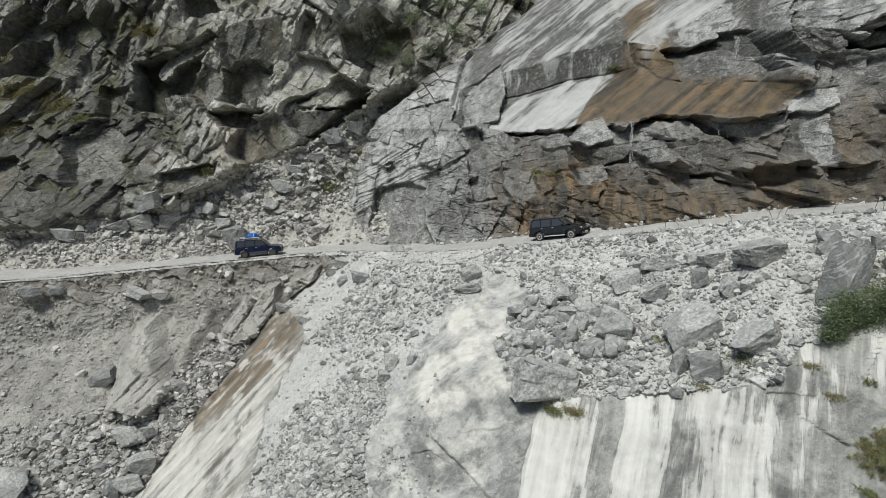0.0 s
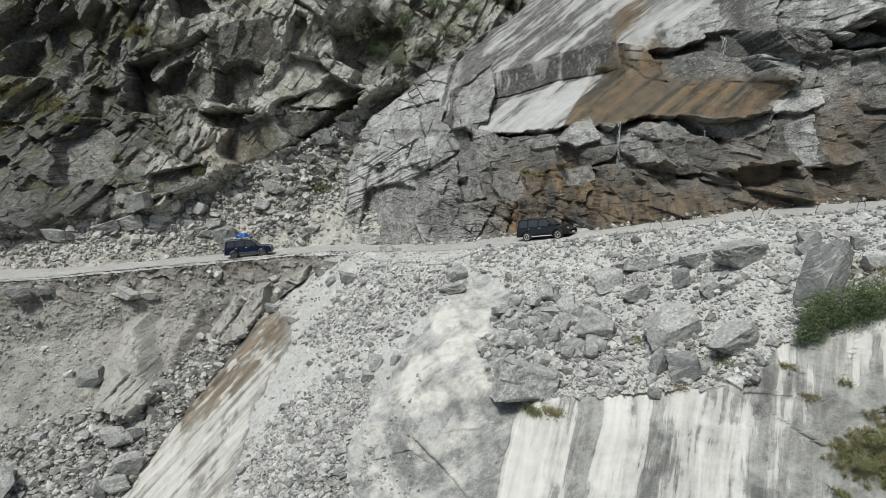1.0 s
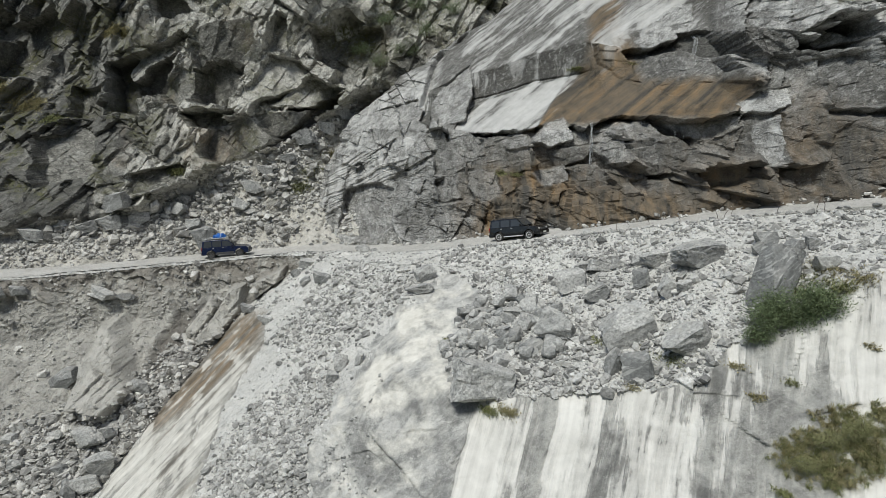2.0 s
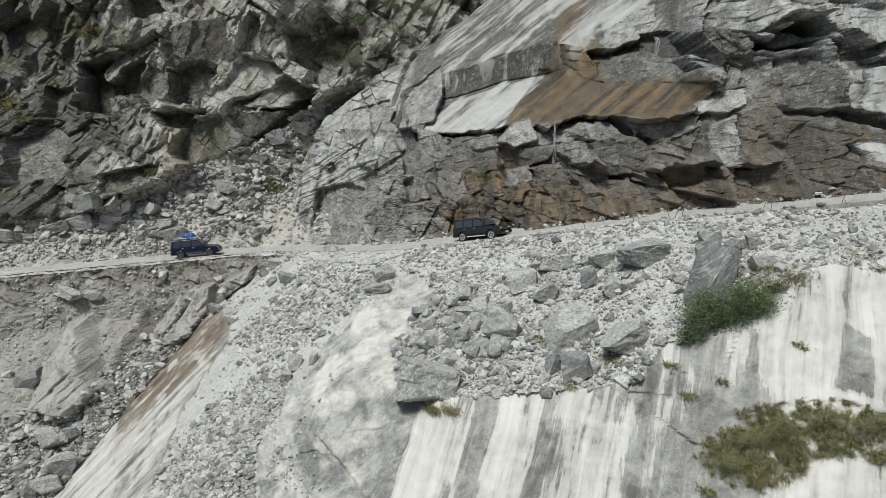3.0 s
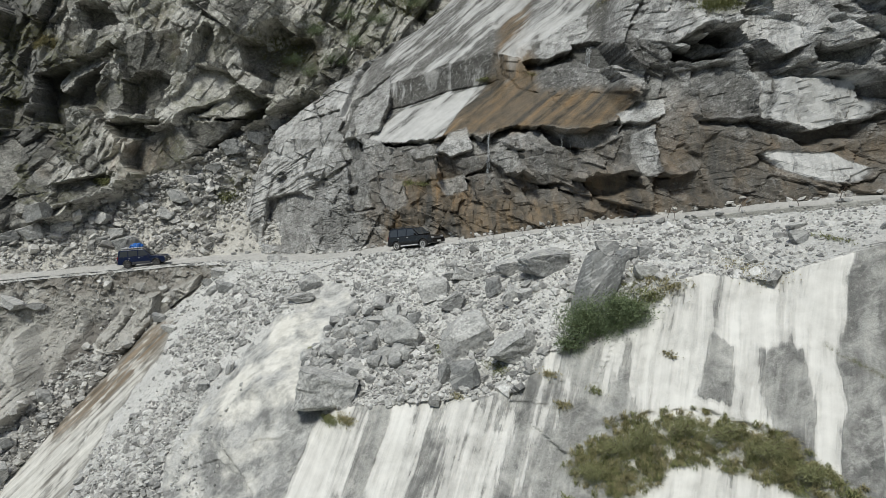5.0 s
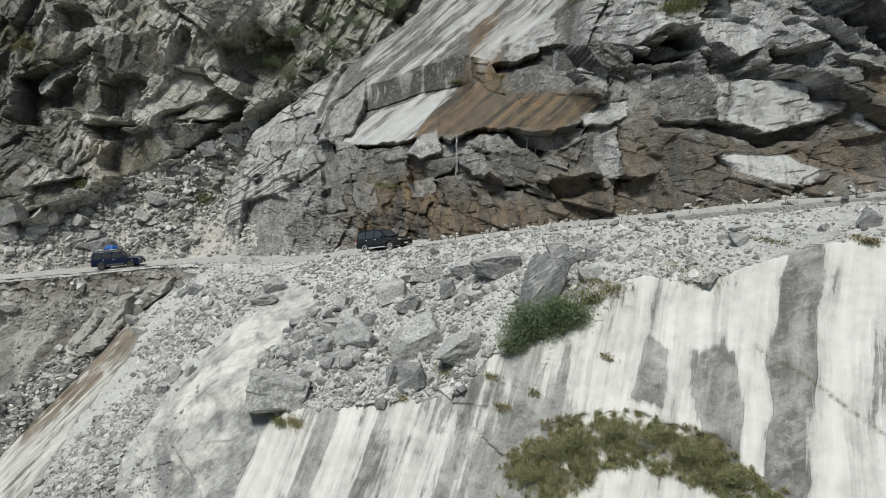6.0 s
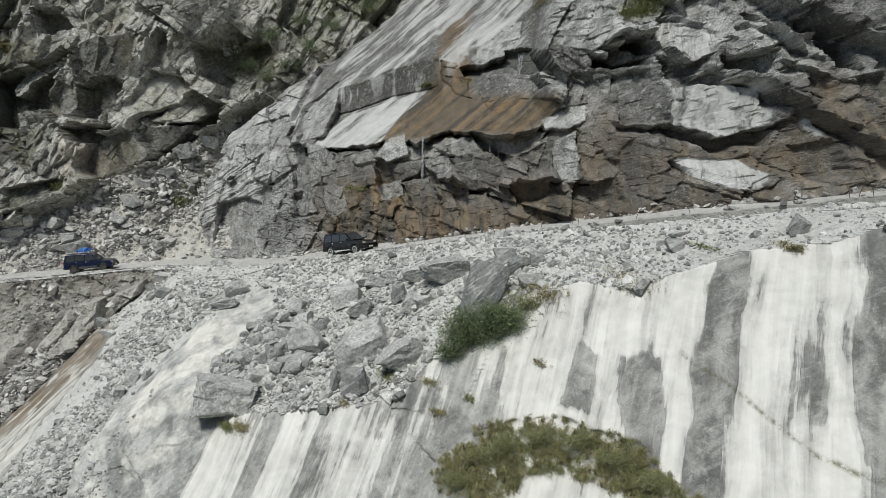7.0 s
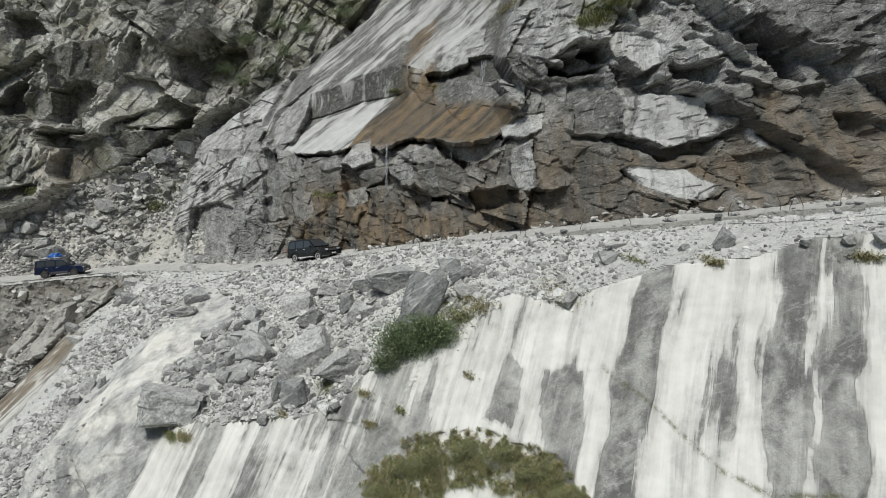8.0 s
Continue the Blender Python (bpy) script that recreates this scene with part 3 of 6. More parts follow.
    silt = np.where(is_gully, 0.5 * outcrop * (0.8 + 0.7 * k1) + 0.5 * slabs * (0.6 + 0.8 * k1) + 0.1 * big, silt)
    ochre = np.where(is_slab, inside(x, z, [(-17.9, -5.3), (-12.8, -4.2), (-12.2, -6), (-15.3, -9.3), (-20.8, -13), (-22, -12.5), (-20, -9.2)], 0.8) * 1.0, 0)
    across = x - 0.958 * z
    rills_down = smooth(0.12, 0.3, grain(across * 1.1, y * 0, z * 0.1, 61) + 0.35 * grain(across * 3.3, y * 0, z * 0.16, 62)) * smooth(-21, -8, z - 0.25 * (x + 16))
    ochre = np.maximum(ochre * (0.75 + 0.5 * grain(across * 2.5, y * 0, z * 0.15, 63)), np.where(is_slab, 0.5 * slick * rills_down, 0))
    silt = silt * (1 - 0.8 * ochre * smooth(-0.7, 0.2, layers(x, y, z, 1.6, 3, 56)))
    crust_shade = np.where(is_gully, 0.5 * smooth(0.0, 0.9, layers(x, y, z, 3.5, 3, 53)) + inside(x, z, [(-20, -3.6), (-17.5, -4), (-17, -6.5), (-20, -9), (-24, -14), (-26, -14), (-22, -8)], 1.0), 0)
    crust_shade = np.where(is_gully & (z < -3.5) & (x < -12), np.maximum(crust_shade, 0.95 * np.exp(-((right - gul) / 1.3) ** 2)), crust_shade)
    # channel bed: wet gravel, darkened further for the shade between boulders
    channel = inside(x, z, [(-19, -5), (-16, -5.2), (-20, -9.5), (-22, -13), (-22.5, -18), (-36, -18), (-33, -14), (-28, -12.5), (-22, -8)], 0.8)
    # darker brown band along the top of the bank, broken by noise
    top_band = smooth(3.2, 1.0, zb - z + 0.8 * wob) * smooth(-0.3, 0.4, layers(x, y, z, 1.4, 3, 65) + 0.2)
    # hollow darkened most, channel less, band at the top least
    crust_shade = np.where(is_gully, np.maximum(crust_shade * (1 - 0.9 * stony), np.maximum(0.8 * hollow, np.maximum(0.65 * channel, 0.4 * top_band) * (1 - 0.8 * stony))), crust_shade)
    ochre = np.where(is_gully, 0.35 * top_band * (1 - stony) + 0.35 * hollow, ochre)
    moss = np.where(is_wall, inside(x, z, [(16.6, -3.5), (18.3, -2.2), (21.5, -1.2), (24.2, -1.4), (26, -2.6), (24, -2.6), (21.5, -2.3), (20.4, -2.6), (19.2, -3.7), (17.9, -4.0)], 0.3) * 0.75, 0)
    rift = np.interp(x, [26.2, 27.5, 29, 30.2, 32], [2.0, 1.2, -0.2, -0.6, -0.2]) + 0.12 * grain(x * 2, x * 0, x * 0, 58)
    moss = np.maximum(moss, np.where(is_wall & (x > 26.2) & (x < 32), 0.85 * np.exp(-((z - rift) / 0.09) ** 2), 0))
    P = np.stack([x, y, z], -1).reshape(-1, 3)
    cover = np.clip(np.stack([silt, ochre, crust_shade, moss], -1).reshape(-1, 4), 0, 1)
    F = grid_faces(xs.size, v.size)
    kind = np.where(is_gully, 0, np.where(is_wall, np.where(u < 6.5, 3, 1), 2)).ravel()[F[:, 0]]
    slicker = (slick > 0.5).ravel()[F[:, 0]] & (kind == 2)
    marbled = (kind == 3) | ((slick2 > 0.5).ravel()[F[:, 0]] & (kind == 2))
    kind[marbled] = 3
    sheet_mesh("gully_bank", P, F[kind == 0], cover, M_BANK, "steep eroded grey earth bank and gully under the road", "earth bank", None, np.ones(int((kind == 0).sum()), bool))
    sheet_mesh("lower_cliff", P, F[kind == 1], cover, M_WALL, "smooth grey rock wall with white silt streaks below the road", "cliff", 0.62 - 0.4 * smooth(21.5, 24, x) + 0.6 * (tone1 - 0.5) * np.clip(broken, 0, 1))
    sheet_mesh("scoured_cliff", P, F[kind == 3], cover, M_MARBLE, "scoured grey rock clouded with white rock dust", "cliff", 0.5 + 0.5 * (tone1 - 0.5) * np.clip(broken, 0, 1))
    sheet_mesh("debris_slope", P, F[(kind == 2) & ~slicker], cover, M_EARTH, "pale landslide debris slope of silt and stones", "debris slope")
    sheet_mesh("rock_slab", P, F[slicker], cover, M_SLAB, "bare sloping rock slab washed with pale silt", "rock slab", x * 0 + 0.5)
    return dict(x=x, y=y, z=z, gully=is_gully, wall=is_wall, slab=is_slab, slick=np.maximum(slick, slick2), stony=np.where(is_gully, stony, 0))


LOW = lower_sheet()


# ---- the broken rock wall above the road ----
def upper_sheet():
    xs = np.concatenate([np.arange(-20, 50, 0.105), np.arange(50, 78, 0.8)])
    zs = np.concatenate([np.arange(0, 26, 0.08), levels(26, 34, 0.16, 60, 1.2)])
    x = np.repeat(xs[:, None], zs.size, 1)
    floor_z = road_at(x)[1] - 0.6
    z = floor_z + zs[None, :]
    y = nose_base(x, z)
    # even slabs against shattered rock
    white = inside(x, z, [(4.0, 12.2), (6.3, 15.4), (12.9, 17.1), (14.9, 17.1), (11.7, 12.5), (10.4, 12.0)], 0.1)
    brown = inside(x, z, [(10.6, 12.0), (13.8, 16.0), (15.6, 17.5), (16.4, 18.5), (17.1, 22), (18, 26), (20, 26), (19.3, 21.4), (19.8, 15.9), (23.1, 15.7), (25.7, 14.8), (25.4, 13.3), (22.5, 11.8), (19.4, 12.6)], 0.6)
    calm = inside(x, z, [(1, 15.5), (4.4, 12.2), (10.3, 12.2), (12.5, 12.6), (17.5, 12.8), (21, 12.6), (25, 13.3), (24, 17), (26, 24), (40, 50), (28, 50), (9, 27), (2.5, 21.5)], 0.5)
    block = inside(x, z, [(32.5, 14.9), (35.3, 14.4), (36.2, 13.1), (35.7, 12.0), (33.9, 11.3), (32.0, 12.2)], 0.1)
    block = np.maximum(block, inside(x, z, [(31.5, 10.1), (33, 9.2), (34.8, 8.1), (35.8, 9.0), (33.8, 9.8)], 0.1))
    block = np.maximum(block, 0.8 * inside(x, z, [(25.2, 12.6), (26.2, 12.4), (26.4, 9.2), (25, 8.6)], 0.3))
    pale_nose = inside(x, z, [(-7.5, 11.2), (-5, 16.5), (1.7, 20.3), (3.4, 21.5), (2.7, 16.7), (0.5, 11.7), (-0.7, 10.6)], 0.5)
    ribs = inside(x, z, [(-12.5, 4.0), (-7.5, 10.8), (-0.7, 11.2), (-0.1, 8.8), (-6.2, 6.4), (-10, 3.1)], 0.6)
    west = smooth(3.8, 1.2, x)
    f1, _ = facets(x, z, 2.1, 61, -26, 1.6, 1.2)
    c0, t0 = crags(x, z, 4.4, 260, -16, 1.3, 0.9)
    c1, t1 = crags(x, z, 1.9, 261, -28, 1.4, 0.9)
    c2, t2 = crags(x, z, 0.8, 262, -20, 1.5, 0.9)
    c3, _ = crags(x, z, 0.36, 263, 10, 1.3, 0.9)
    d0, u0, gap = facets(x, z, 1.5, 73, -25, 1.5, 1.0, 0.06, groove=0.09)
    g0, s0 = crags(x, z, 4.0, 66, 28, 1.7, 0.8)
    g1, s1 = crags(x, z, 1.4, 67, 30, 2.2, 0.8)
    east = smooth(21, 27, x)
    gap = gap * (1 - west) * smooth(-0.2, 0.4, layers(x, y * 0, z, 2.0, 2, 84))
    detail = 0.5 * c2 + 0.3 * c3
    flat = inside(x, z, [(25.5, 12.5), (26.5, 8.6), (29, 7.8), (33, 8.6), (37, 9), (37, 12), (33, 15.5), (30, 16.5), (27, 16)], 1.2)
    shatter = (1 - 0.75 * flat) * (1.5 * c0 + 0.9 * c1) + (1 - 0.4 * flat) * (0.42 * c2 + 0.22 * c3) + 0.3 * d0 - 0.24 * gap
    shatter = shatter * (1 - west) + west * (1.6 * g0 + 0.9 * g1 + 0.4 * c2 + 0.14 * c3)
    tone = (0.3 * t0 + 0.35 * t1 + 0.2 * t2 + 0.15 * u0) * (1 - west) + west * (0.45 * s0 + 0.35 * s1 + 0.2 * t2) - 0.5
    fan = z - 0.46 * x + 0.03 * (x + 4) ** 2 * (x > -4) + 0.3 * layers(x, y * 0, z, 4.5, 2, 69) + 0.04 * layers(x, y * 0, z, 0.5, 2, 70)
    saw = sum(a * (0.5 - (fan / p + q - np.floor(fan / p + q))) for p, q, a in ((1.3, 0.0, 0.26), (0.53, 0.3, 0.16), (0.29, 0.6, 0.08)))
    leaves_of_rock = inside(x, z, [(-1.6, 8.8), (2.4, 8.8), (3.2, 6.0), (6.5, 5.2), (6, 2.3), (-0.6, 1.6), (-2.2, 4.6)], 0.7)
    split = (z - 0.1 * x + 0.5 * layers(x, y * 0, z, 1.6, 3, 77)) / 0.34
    split = split - np.floor(split)
    even = 0.3 * layers(x, y, z, 5.0, 3, 64, 0.45) + 0.05 * f1 * (1 - white)
    k = np.clip(calm * 0.97 + block * 0.85 + pale_nose * 0.2, 0, 1)
    out = shatter * (1 - k) + even * k + (0.01 + 0.012 * (1 - k)) * layers(x, y, z, 0.5, 3, 65, 0.7) + ribs * saw * (0.75 + 0.6 * layers(x, y, z, 1.6, 2, 99)) + leaves_of_rock * (0.14 * (0.5 - split) * (0.6 + layers(x, y, z, 1.0, 2, 98)) - 0.35) + 0.5 * block
    # main lip, the upright step of the striped slab, and the overhangs to its right
    out = out + ledge(x, z, [(1.5, 12.6), (4.3, 12.2), (7.5, 12.0), (10.5, 12.2), (12.4, 12.5), (15, 12.0), (17.4, 12.9), (19.4, 12.6), (22.5, 11.6), (25.4, 13.2)], 0.9, 2.2, 1.3, 1.7, 0.4, 71) * (1 - 0.5 * white)
    foot = np.interp(x, [2.0, 6.1, 8.7, 12.3, 15, 16.6], [14.6, 15.9, 16.3, 17.3, 17.4, 17.6]) + 0.12 * grain(x * 1.1, y * 0, z * 0, 70)
    rise = z - foot
    steep = smooth(1.5, 5.0, x) * smooth(17.4, 16.2, x)
    tall = 2.7 + 0.25 * grain(x * 0.5, y * 0, z * 0, 72)
    step = np.where(rise < 0, -1.1 * np.clip(1 + rise / 3.6, 0, 1), np.where(rise < tall, -1.1 + 2.4 * rise / tall, 1.3 * np.clip(1 - (rise - tall) / 9, 0, 1)))
    out = out + steep * step - 0.22 * steep * np.exp(-(rise / 0.09) ** 2)
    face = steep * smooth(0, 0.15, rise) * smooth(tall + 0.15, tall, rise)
    out = out + ledge(x, z, [(17.8, 19.0), (20.5, 18.6), (22.5, 19.2), (24, 18.2), (26.2, 15.8)], 1.1, 2.0, 0.9, 0.9, 0.3, 73)
    out = out + ledge(x, z, [(27.4, 17.7), (29.4, 18.7), (31.1, 17.5), (32.7, 15.1), (34, 15.6)], 0.7, 1.6, 0.8, 0.7, 0.25, 74)
    out = out + ledge(x, z, [(31, 21), (32.2, 20.3), (34.3, 18.2), (36.2, 16.3), (38, 15)], 0.7, 1.4, 0.6, 0.6, 0.25, 80)
    out = out + ledge(x, z, [(27.5, 12.6), (31.5, 12.1), (32.8, 11.6), (33.9, 11.2), (35.7, 11.8), (37, 12.3)], 0.45, 1.6, 0.7, 0.5, 0.25, 75)
    out = out + ledge(x, z, [(29, 10.4), (31.5, 10.0), (33, 9.1), (34.8, 8.0), (36.2, 8.9)], 0.5, 1.2, 0.5, 0.5, 0.2, 76)
    out = out + ledge(x, z, [(35, 20.2), (36.5, 18.7), (37.9, 17.1), (39.4, 16.1), (41.1, 14.7), (42.5, 12.8), (45, 11)], 1.2, 2.6, 1.0, 1.1, 0.5, 77)
    out = out + ledge(x, z, [(34.5, 14.6), (35.8, 13.7), (37.8, 11.8), (39.6, 9.9), (41, 8.9)], 0.8, 1.0, 0.8, 0.8, 0.3, 81)
    out = out + ledge(x, z, [(8, 9.6), (12, 9.0), (16, 9.4), (20, 8.3), (25, 8.9), (29, 8.4)], 0.9, 0.9, 1.3, 1.5, 0.6, 78)
    out = out + ledge(x, z, [(16.5, 11.6), (18.5, 10.4), (20, 8.6), (22, 10.6), (23, 11.6)], 0.9, 1.5, 0.6, 0.7, 0.3, 82)
    out = out + ledge(x, z, [(3, 11.0), (6, 9.6), (9, 10.4), (12, 9.8)], 0.7, 1.2, 0.8, 0.8, 0.4, 83)
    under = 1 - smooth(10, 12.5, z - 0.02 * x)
    big = layers(x, y, z, 4.5, 3, 66)
    silt = calm * (0.36 + 0.22 * big) * inside(x, z, [(0, 12), (11.5, 12), (19, 19.5), (27, 30), (10, 30)], 1.0)
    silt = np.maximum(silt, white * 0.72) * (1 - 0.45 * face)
    run = x - 1.25 * (np.maximum(z - 12.4, 0) - np.clip(rise, 0, tall) * smooth(30, 18, x)) * smooth(40, 20, x) + 0.12 * grain(x * 0.8, y * 0, z * 0.6, 79)
    silt = np.maximum(silt, inside(x, z, [(20, 19.6), (24, 19.6), (26, 26), (21, 26)], 0.6) * 0.5)
    silt = np.maximum(silt, pale_nose * (0.45 + 0.2 * big))
    silt = np.maximum(silt, ribs * (0.5 + 0.3 * big))
    silt = np.maximum(silt, block * 0.4)
    silt = np.maximum(silt, 0.65 * inside(x, z, [(24.2, 12.9), (26, 14.2), (27.3, 14.2), (27, 13), (25.5, 12.6)], 0.25))
    silt = np.maximum(silt, 0.3 * smooth(0.1, 0.5, big) * inside(x, z, [(26, 15.5), (31, 14.5), (37, 16), (34, 22), (26, 22)], 1.0))
    ochre = brown * (1 - white)
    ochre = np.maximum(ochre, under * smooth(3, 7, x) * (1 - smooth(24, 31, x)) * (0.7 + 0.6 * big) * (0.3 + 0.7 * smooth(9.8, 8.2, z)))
    ochre = np.maximum(ochre, (0.4 + 0.35 * big) * inside(x, z, [(24, 6), (48, 6), (48, 13), (37, 14.5), (36.5, 11), (31, 11), (28, 15), (26, 13)], 1.0))
    ochre = ochre * (1 - block)
    crust_shade = np.clip(0.3 * under + 0.3 * big + 0.05 - 0.8 * tone, 0, 1) * (1 - k) * (1 - 0.8 * ribs) * smooth(-4, 5, x)
    crust_shade = np.maximum(crust_shade, 0.8 * gap * (1 - k))
    crust_shade = np.maximum(crust_shade, (0.6 + 0.3 * big - 1.2 * tone) * inside(x, z, [(36.5, 18), (39, 15.8), (48, 12), (48, 6), (35, 6), (36.5, 11)], 1.2) * (1 - block))
    moss = inside(x, z, [(29.4, 19.4), (31.6, 19.6), (32.6, 22), (29.6, 22)], 0.6) * 0.9 + 0.6 * inside(x, z, [(24.3, 22.6), (28, 22.8), (28, 25), (24, 25)], 0.8) * smooth(-0.2, 0.4, big)
    # tone: darker on the step's face, and with shade painted under the lip
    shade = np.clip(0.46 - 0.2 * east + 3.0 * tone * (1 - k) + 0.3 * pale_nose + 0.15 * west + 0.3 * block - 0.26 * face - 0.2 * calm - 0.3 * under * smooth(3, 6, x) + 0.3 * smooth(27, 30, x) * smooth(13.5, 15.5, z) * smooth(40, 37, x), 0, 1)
    # the lip's shade painted onto the wall below, over its wet brown rock
    crust_shade = np.maximum(crust_shade, under * smooth(4, 6, x) * smooth(30, 26, x) * (0.75 + 0.4 * big))
    crust_shade = np.maximum(crust_shade, leaves_of_rock * (0.55 + 0.4 * big))
    warp = 0.16 * layers(x, y * 0, z, 1.1, 3, 301, 0.6), 0.16 * layers(x, y * 0 + 3.5, z, 1.1, 3, 302, 0.6)
    fields = [out, shade, silt, ochre, crust_shade]
    # painted tones: slots and undersides near black, blocks in the light pale
    hewn(fields, x, z, warp, detail, 0.85, [
        ([(2.3, 10.5), (3.6, 11.6), (5.6, 9.8), (5.4, 7.7), (2.5, 8.2)], 0.7, 0.25, 0.1, 0.5),
        ([(2.5, 7.7), (5.4, 8.8), (6.2, 6.1), (3.1, 5.3)], 0.4, -0.3, 0.2, 0.4),
        ([(5.6, 8.8), (8.1, 8.7), (8.6, 6.4), (6.8, 5.6), (5.8, 7.1)], 0.8, 0.3, -0.1, 0.7),
        ([(6.2, 11.6), (10.9, 11.8), (11.3, 8.7), (8.6, 8.2), (6.2, 8.7)], 0.6, -0.1, 0.2, 0.5),
    ])
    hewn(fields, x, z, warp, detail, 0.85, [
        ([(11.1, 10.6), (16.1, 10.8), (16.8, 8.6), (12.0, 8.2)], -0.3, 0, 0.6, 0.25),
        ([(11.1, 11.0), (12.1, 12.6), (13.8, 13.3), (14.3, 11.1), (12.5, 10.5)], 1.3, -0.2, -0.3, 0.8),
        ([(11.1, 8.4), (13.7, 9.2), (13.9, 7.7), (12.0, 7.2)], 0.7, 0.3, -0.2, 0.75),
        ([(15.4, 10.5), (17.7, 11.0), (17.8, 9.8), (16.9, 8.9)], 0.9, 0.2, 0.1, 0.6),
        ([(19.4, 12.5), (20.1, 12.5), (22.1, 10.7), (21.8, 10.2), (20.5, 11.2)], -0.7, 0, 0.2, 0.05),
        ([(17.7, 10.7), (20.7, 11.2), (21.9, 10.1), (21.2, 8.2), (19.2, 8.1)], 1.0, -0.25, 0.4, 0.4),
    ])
    hewn(fields, x, z, warp, detail, 0.85, [
        ([(20.9, 11.9), (23.9, 12.5), (24.7, 12.5), (23.5, 11.1), (22.5, 10.7), (21.4, 11.0)], 0.9, 0.1, 0.1, 0.5),
        ([(22.8, 10.7), (24.8, 11.8), (25.2, 11.6), (24.4, 9.4), (23.6, 9.4)], 0.7, -0.3, 0.2, 0.4),
        ([(25.1, 11.6), (26.5, 12.3), (26.5, 8.9), (25.4, 8.8), (24.9, 9.8)], 0.9, 0.2, 0, 0.9),
        ([(26.7, 12.5), (27.6, 13.2), (29.0, 12.7), (28.9, 11.0), (27.7, 10.8), (26.6, 8.9)], 0.5, -0.1, 0.05, 0.45),
        ([(28.9, 11.0), (30.4, 12.0), (31.5, 10.6), (31.5, 9.6), (30.0, 8.9), (28.8, 8.5)], 0.5, 0.15, 0.15, 0.4),
        ([(26.7, 8.5), (28.7, 9.1), (28.9, 7.4), (27.2, 7.2)], 0.2, 0, 0.3, 0.2),
    ])
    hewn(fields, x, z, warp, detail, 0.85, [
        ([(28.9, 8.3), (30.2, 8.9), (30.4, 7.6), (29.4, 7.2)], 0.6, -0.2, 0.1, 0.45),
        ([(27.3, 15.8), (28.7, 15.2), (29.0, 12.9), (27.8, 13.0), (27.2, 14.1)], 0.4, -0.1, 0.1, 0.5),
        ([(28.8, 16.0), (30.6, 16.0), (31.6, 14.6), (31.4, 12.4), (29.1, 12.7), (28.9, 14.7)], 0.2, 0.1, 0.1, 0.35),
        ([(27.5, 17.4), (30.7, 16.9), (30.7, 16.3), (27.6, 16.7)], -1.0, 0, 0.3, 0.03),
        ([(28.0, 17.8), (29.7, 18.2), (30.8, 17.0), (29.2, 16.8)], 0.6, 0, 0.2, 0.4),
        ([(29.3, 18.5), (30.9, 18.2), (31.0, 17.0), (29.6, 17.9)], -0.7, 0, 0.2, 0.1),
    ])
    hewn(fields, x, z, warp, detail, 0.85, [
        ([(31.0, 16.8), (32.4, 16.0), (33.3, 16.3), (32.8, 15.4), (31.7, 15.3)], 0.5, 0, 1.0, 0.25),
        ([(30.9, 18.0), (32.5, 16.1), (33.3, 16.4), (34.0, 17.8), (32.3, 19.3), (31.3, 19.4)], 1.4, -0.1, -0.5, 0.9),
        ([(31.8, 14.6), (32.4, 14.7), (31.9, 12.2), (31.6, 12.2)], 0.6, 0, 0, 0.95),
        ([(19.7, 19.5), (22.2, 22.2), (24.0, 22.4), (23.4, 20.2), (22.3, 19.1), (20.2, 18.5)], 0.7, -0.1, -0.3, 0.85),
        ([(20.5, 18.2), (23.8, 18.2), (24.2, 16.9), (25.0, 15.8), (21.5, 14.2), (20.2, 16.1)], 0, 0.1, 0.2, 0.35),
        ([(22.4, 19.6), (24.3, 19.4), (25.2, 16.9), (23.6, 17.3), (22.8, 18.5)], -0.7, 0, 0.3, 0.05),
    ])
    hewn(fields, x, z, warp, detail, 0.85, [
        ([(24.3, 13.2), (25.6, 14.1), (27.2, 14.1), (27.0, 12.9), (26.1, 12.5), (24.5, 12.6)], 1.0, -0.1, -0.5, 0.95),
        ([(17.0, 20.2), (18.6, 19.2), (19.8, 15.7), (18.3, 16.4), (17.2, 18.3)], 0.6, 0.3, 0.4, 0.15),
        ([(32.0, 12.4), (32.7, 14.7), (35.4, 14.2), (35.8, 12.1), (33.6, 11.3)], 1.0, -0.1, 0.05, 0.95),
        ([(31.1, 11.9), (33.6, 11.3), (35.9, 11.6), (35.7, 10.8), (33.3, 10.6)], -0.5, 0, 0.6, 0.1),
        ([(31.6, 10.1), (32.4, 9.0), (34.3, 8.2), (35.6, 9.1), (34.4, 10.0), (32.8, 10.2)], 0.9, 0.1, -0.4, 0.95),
        ([(32.4, 20.5), (33.5, 21.1), (34.8, 18.5), (34.4, 16.9), (33.5, 18.1)], 1.0, 0.1, -0.6, 0.8),
    ])
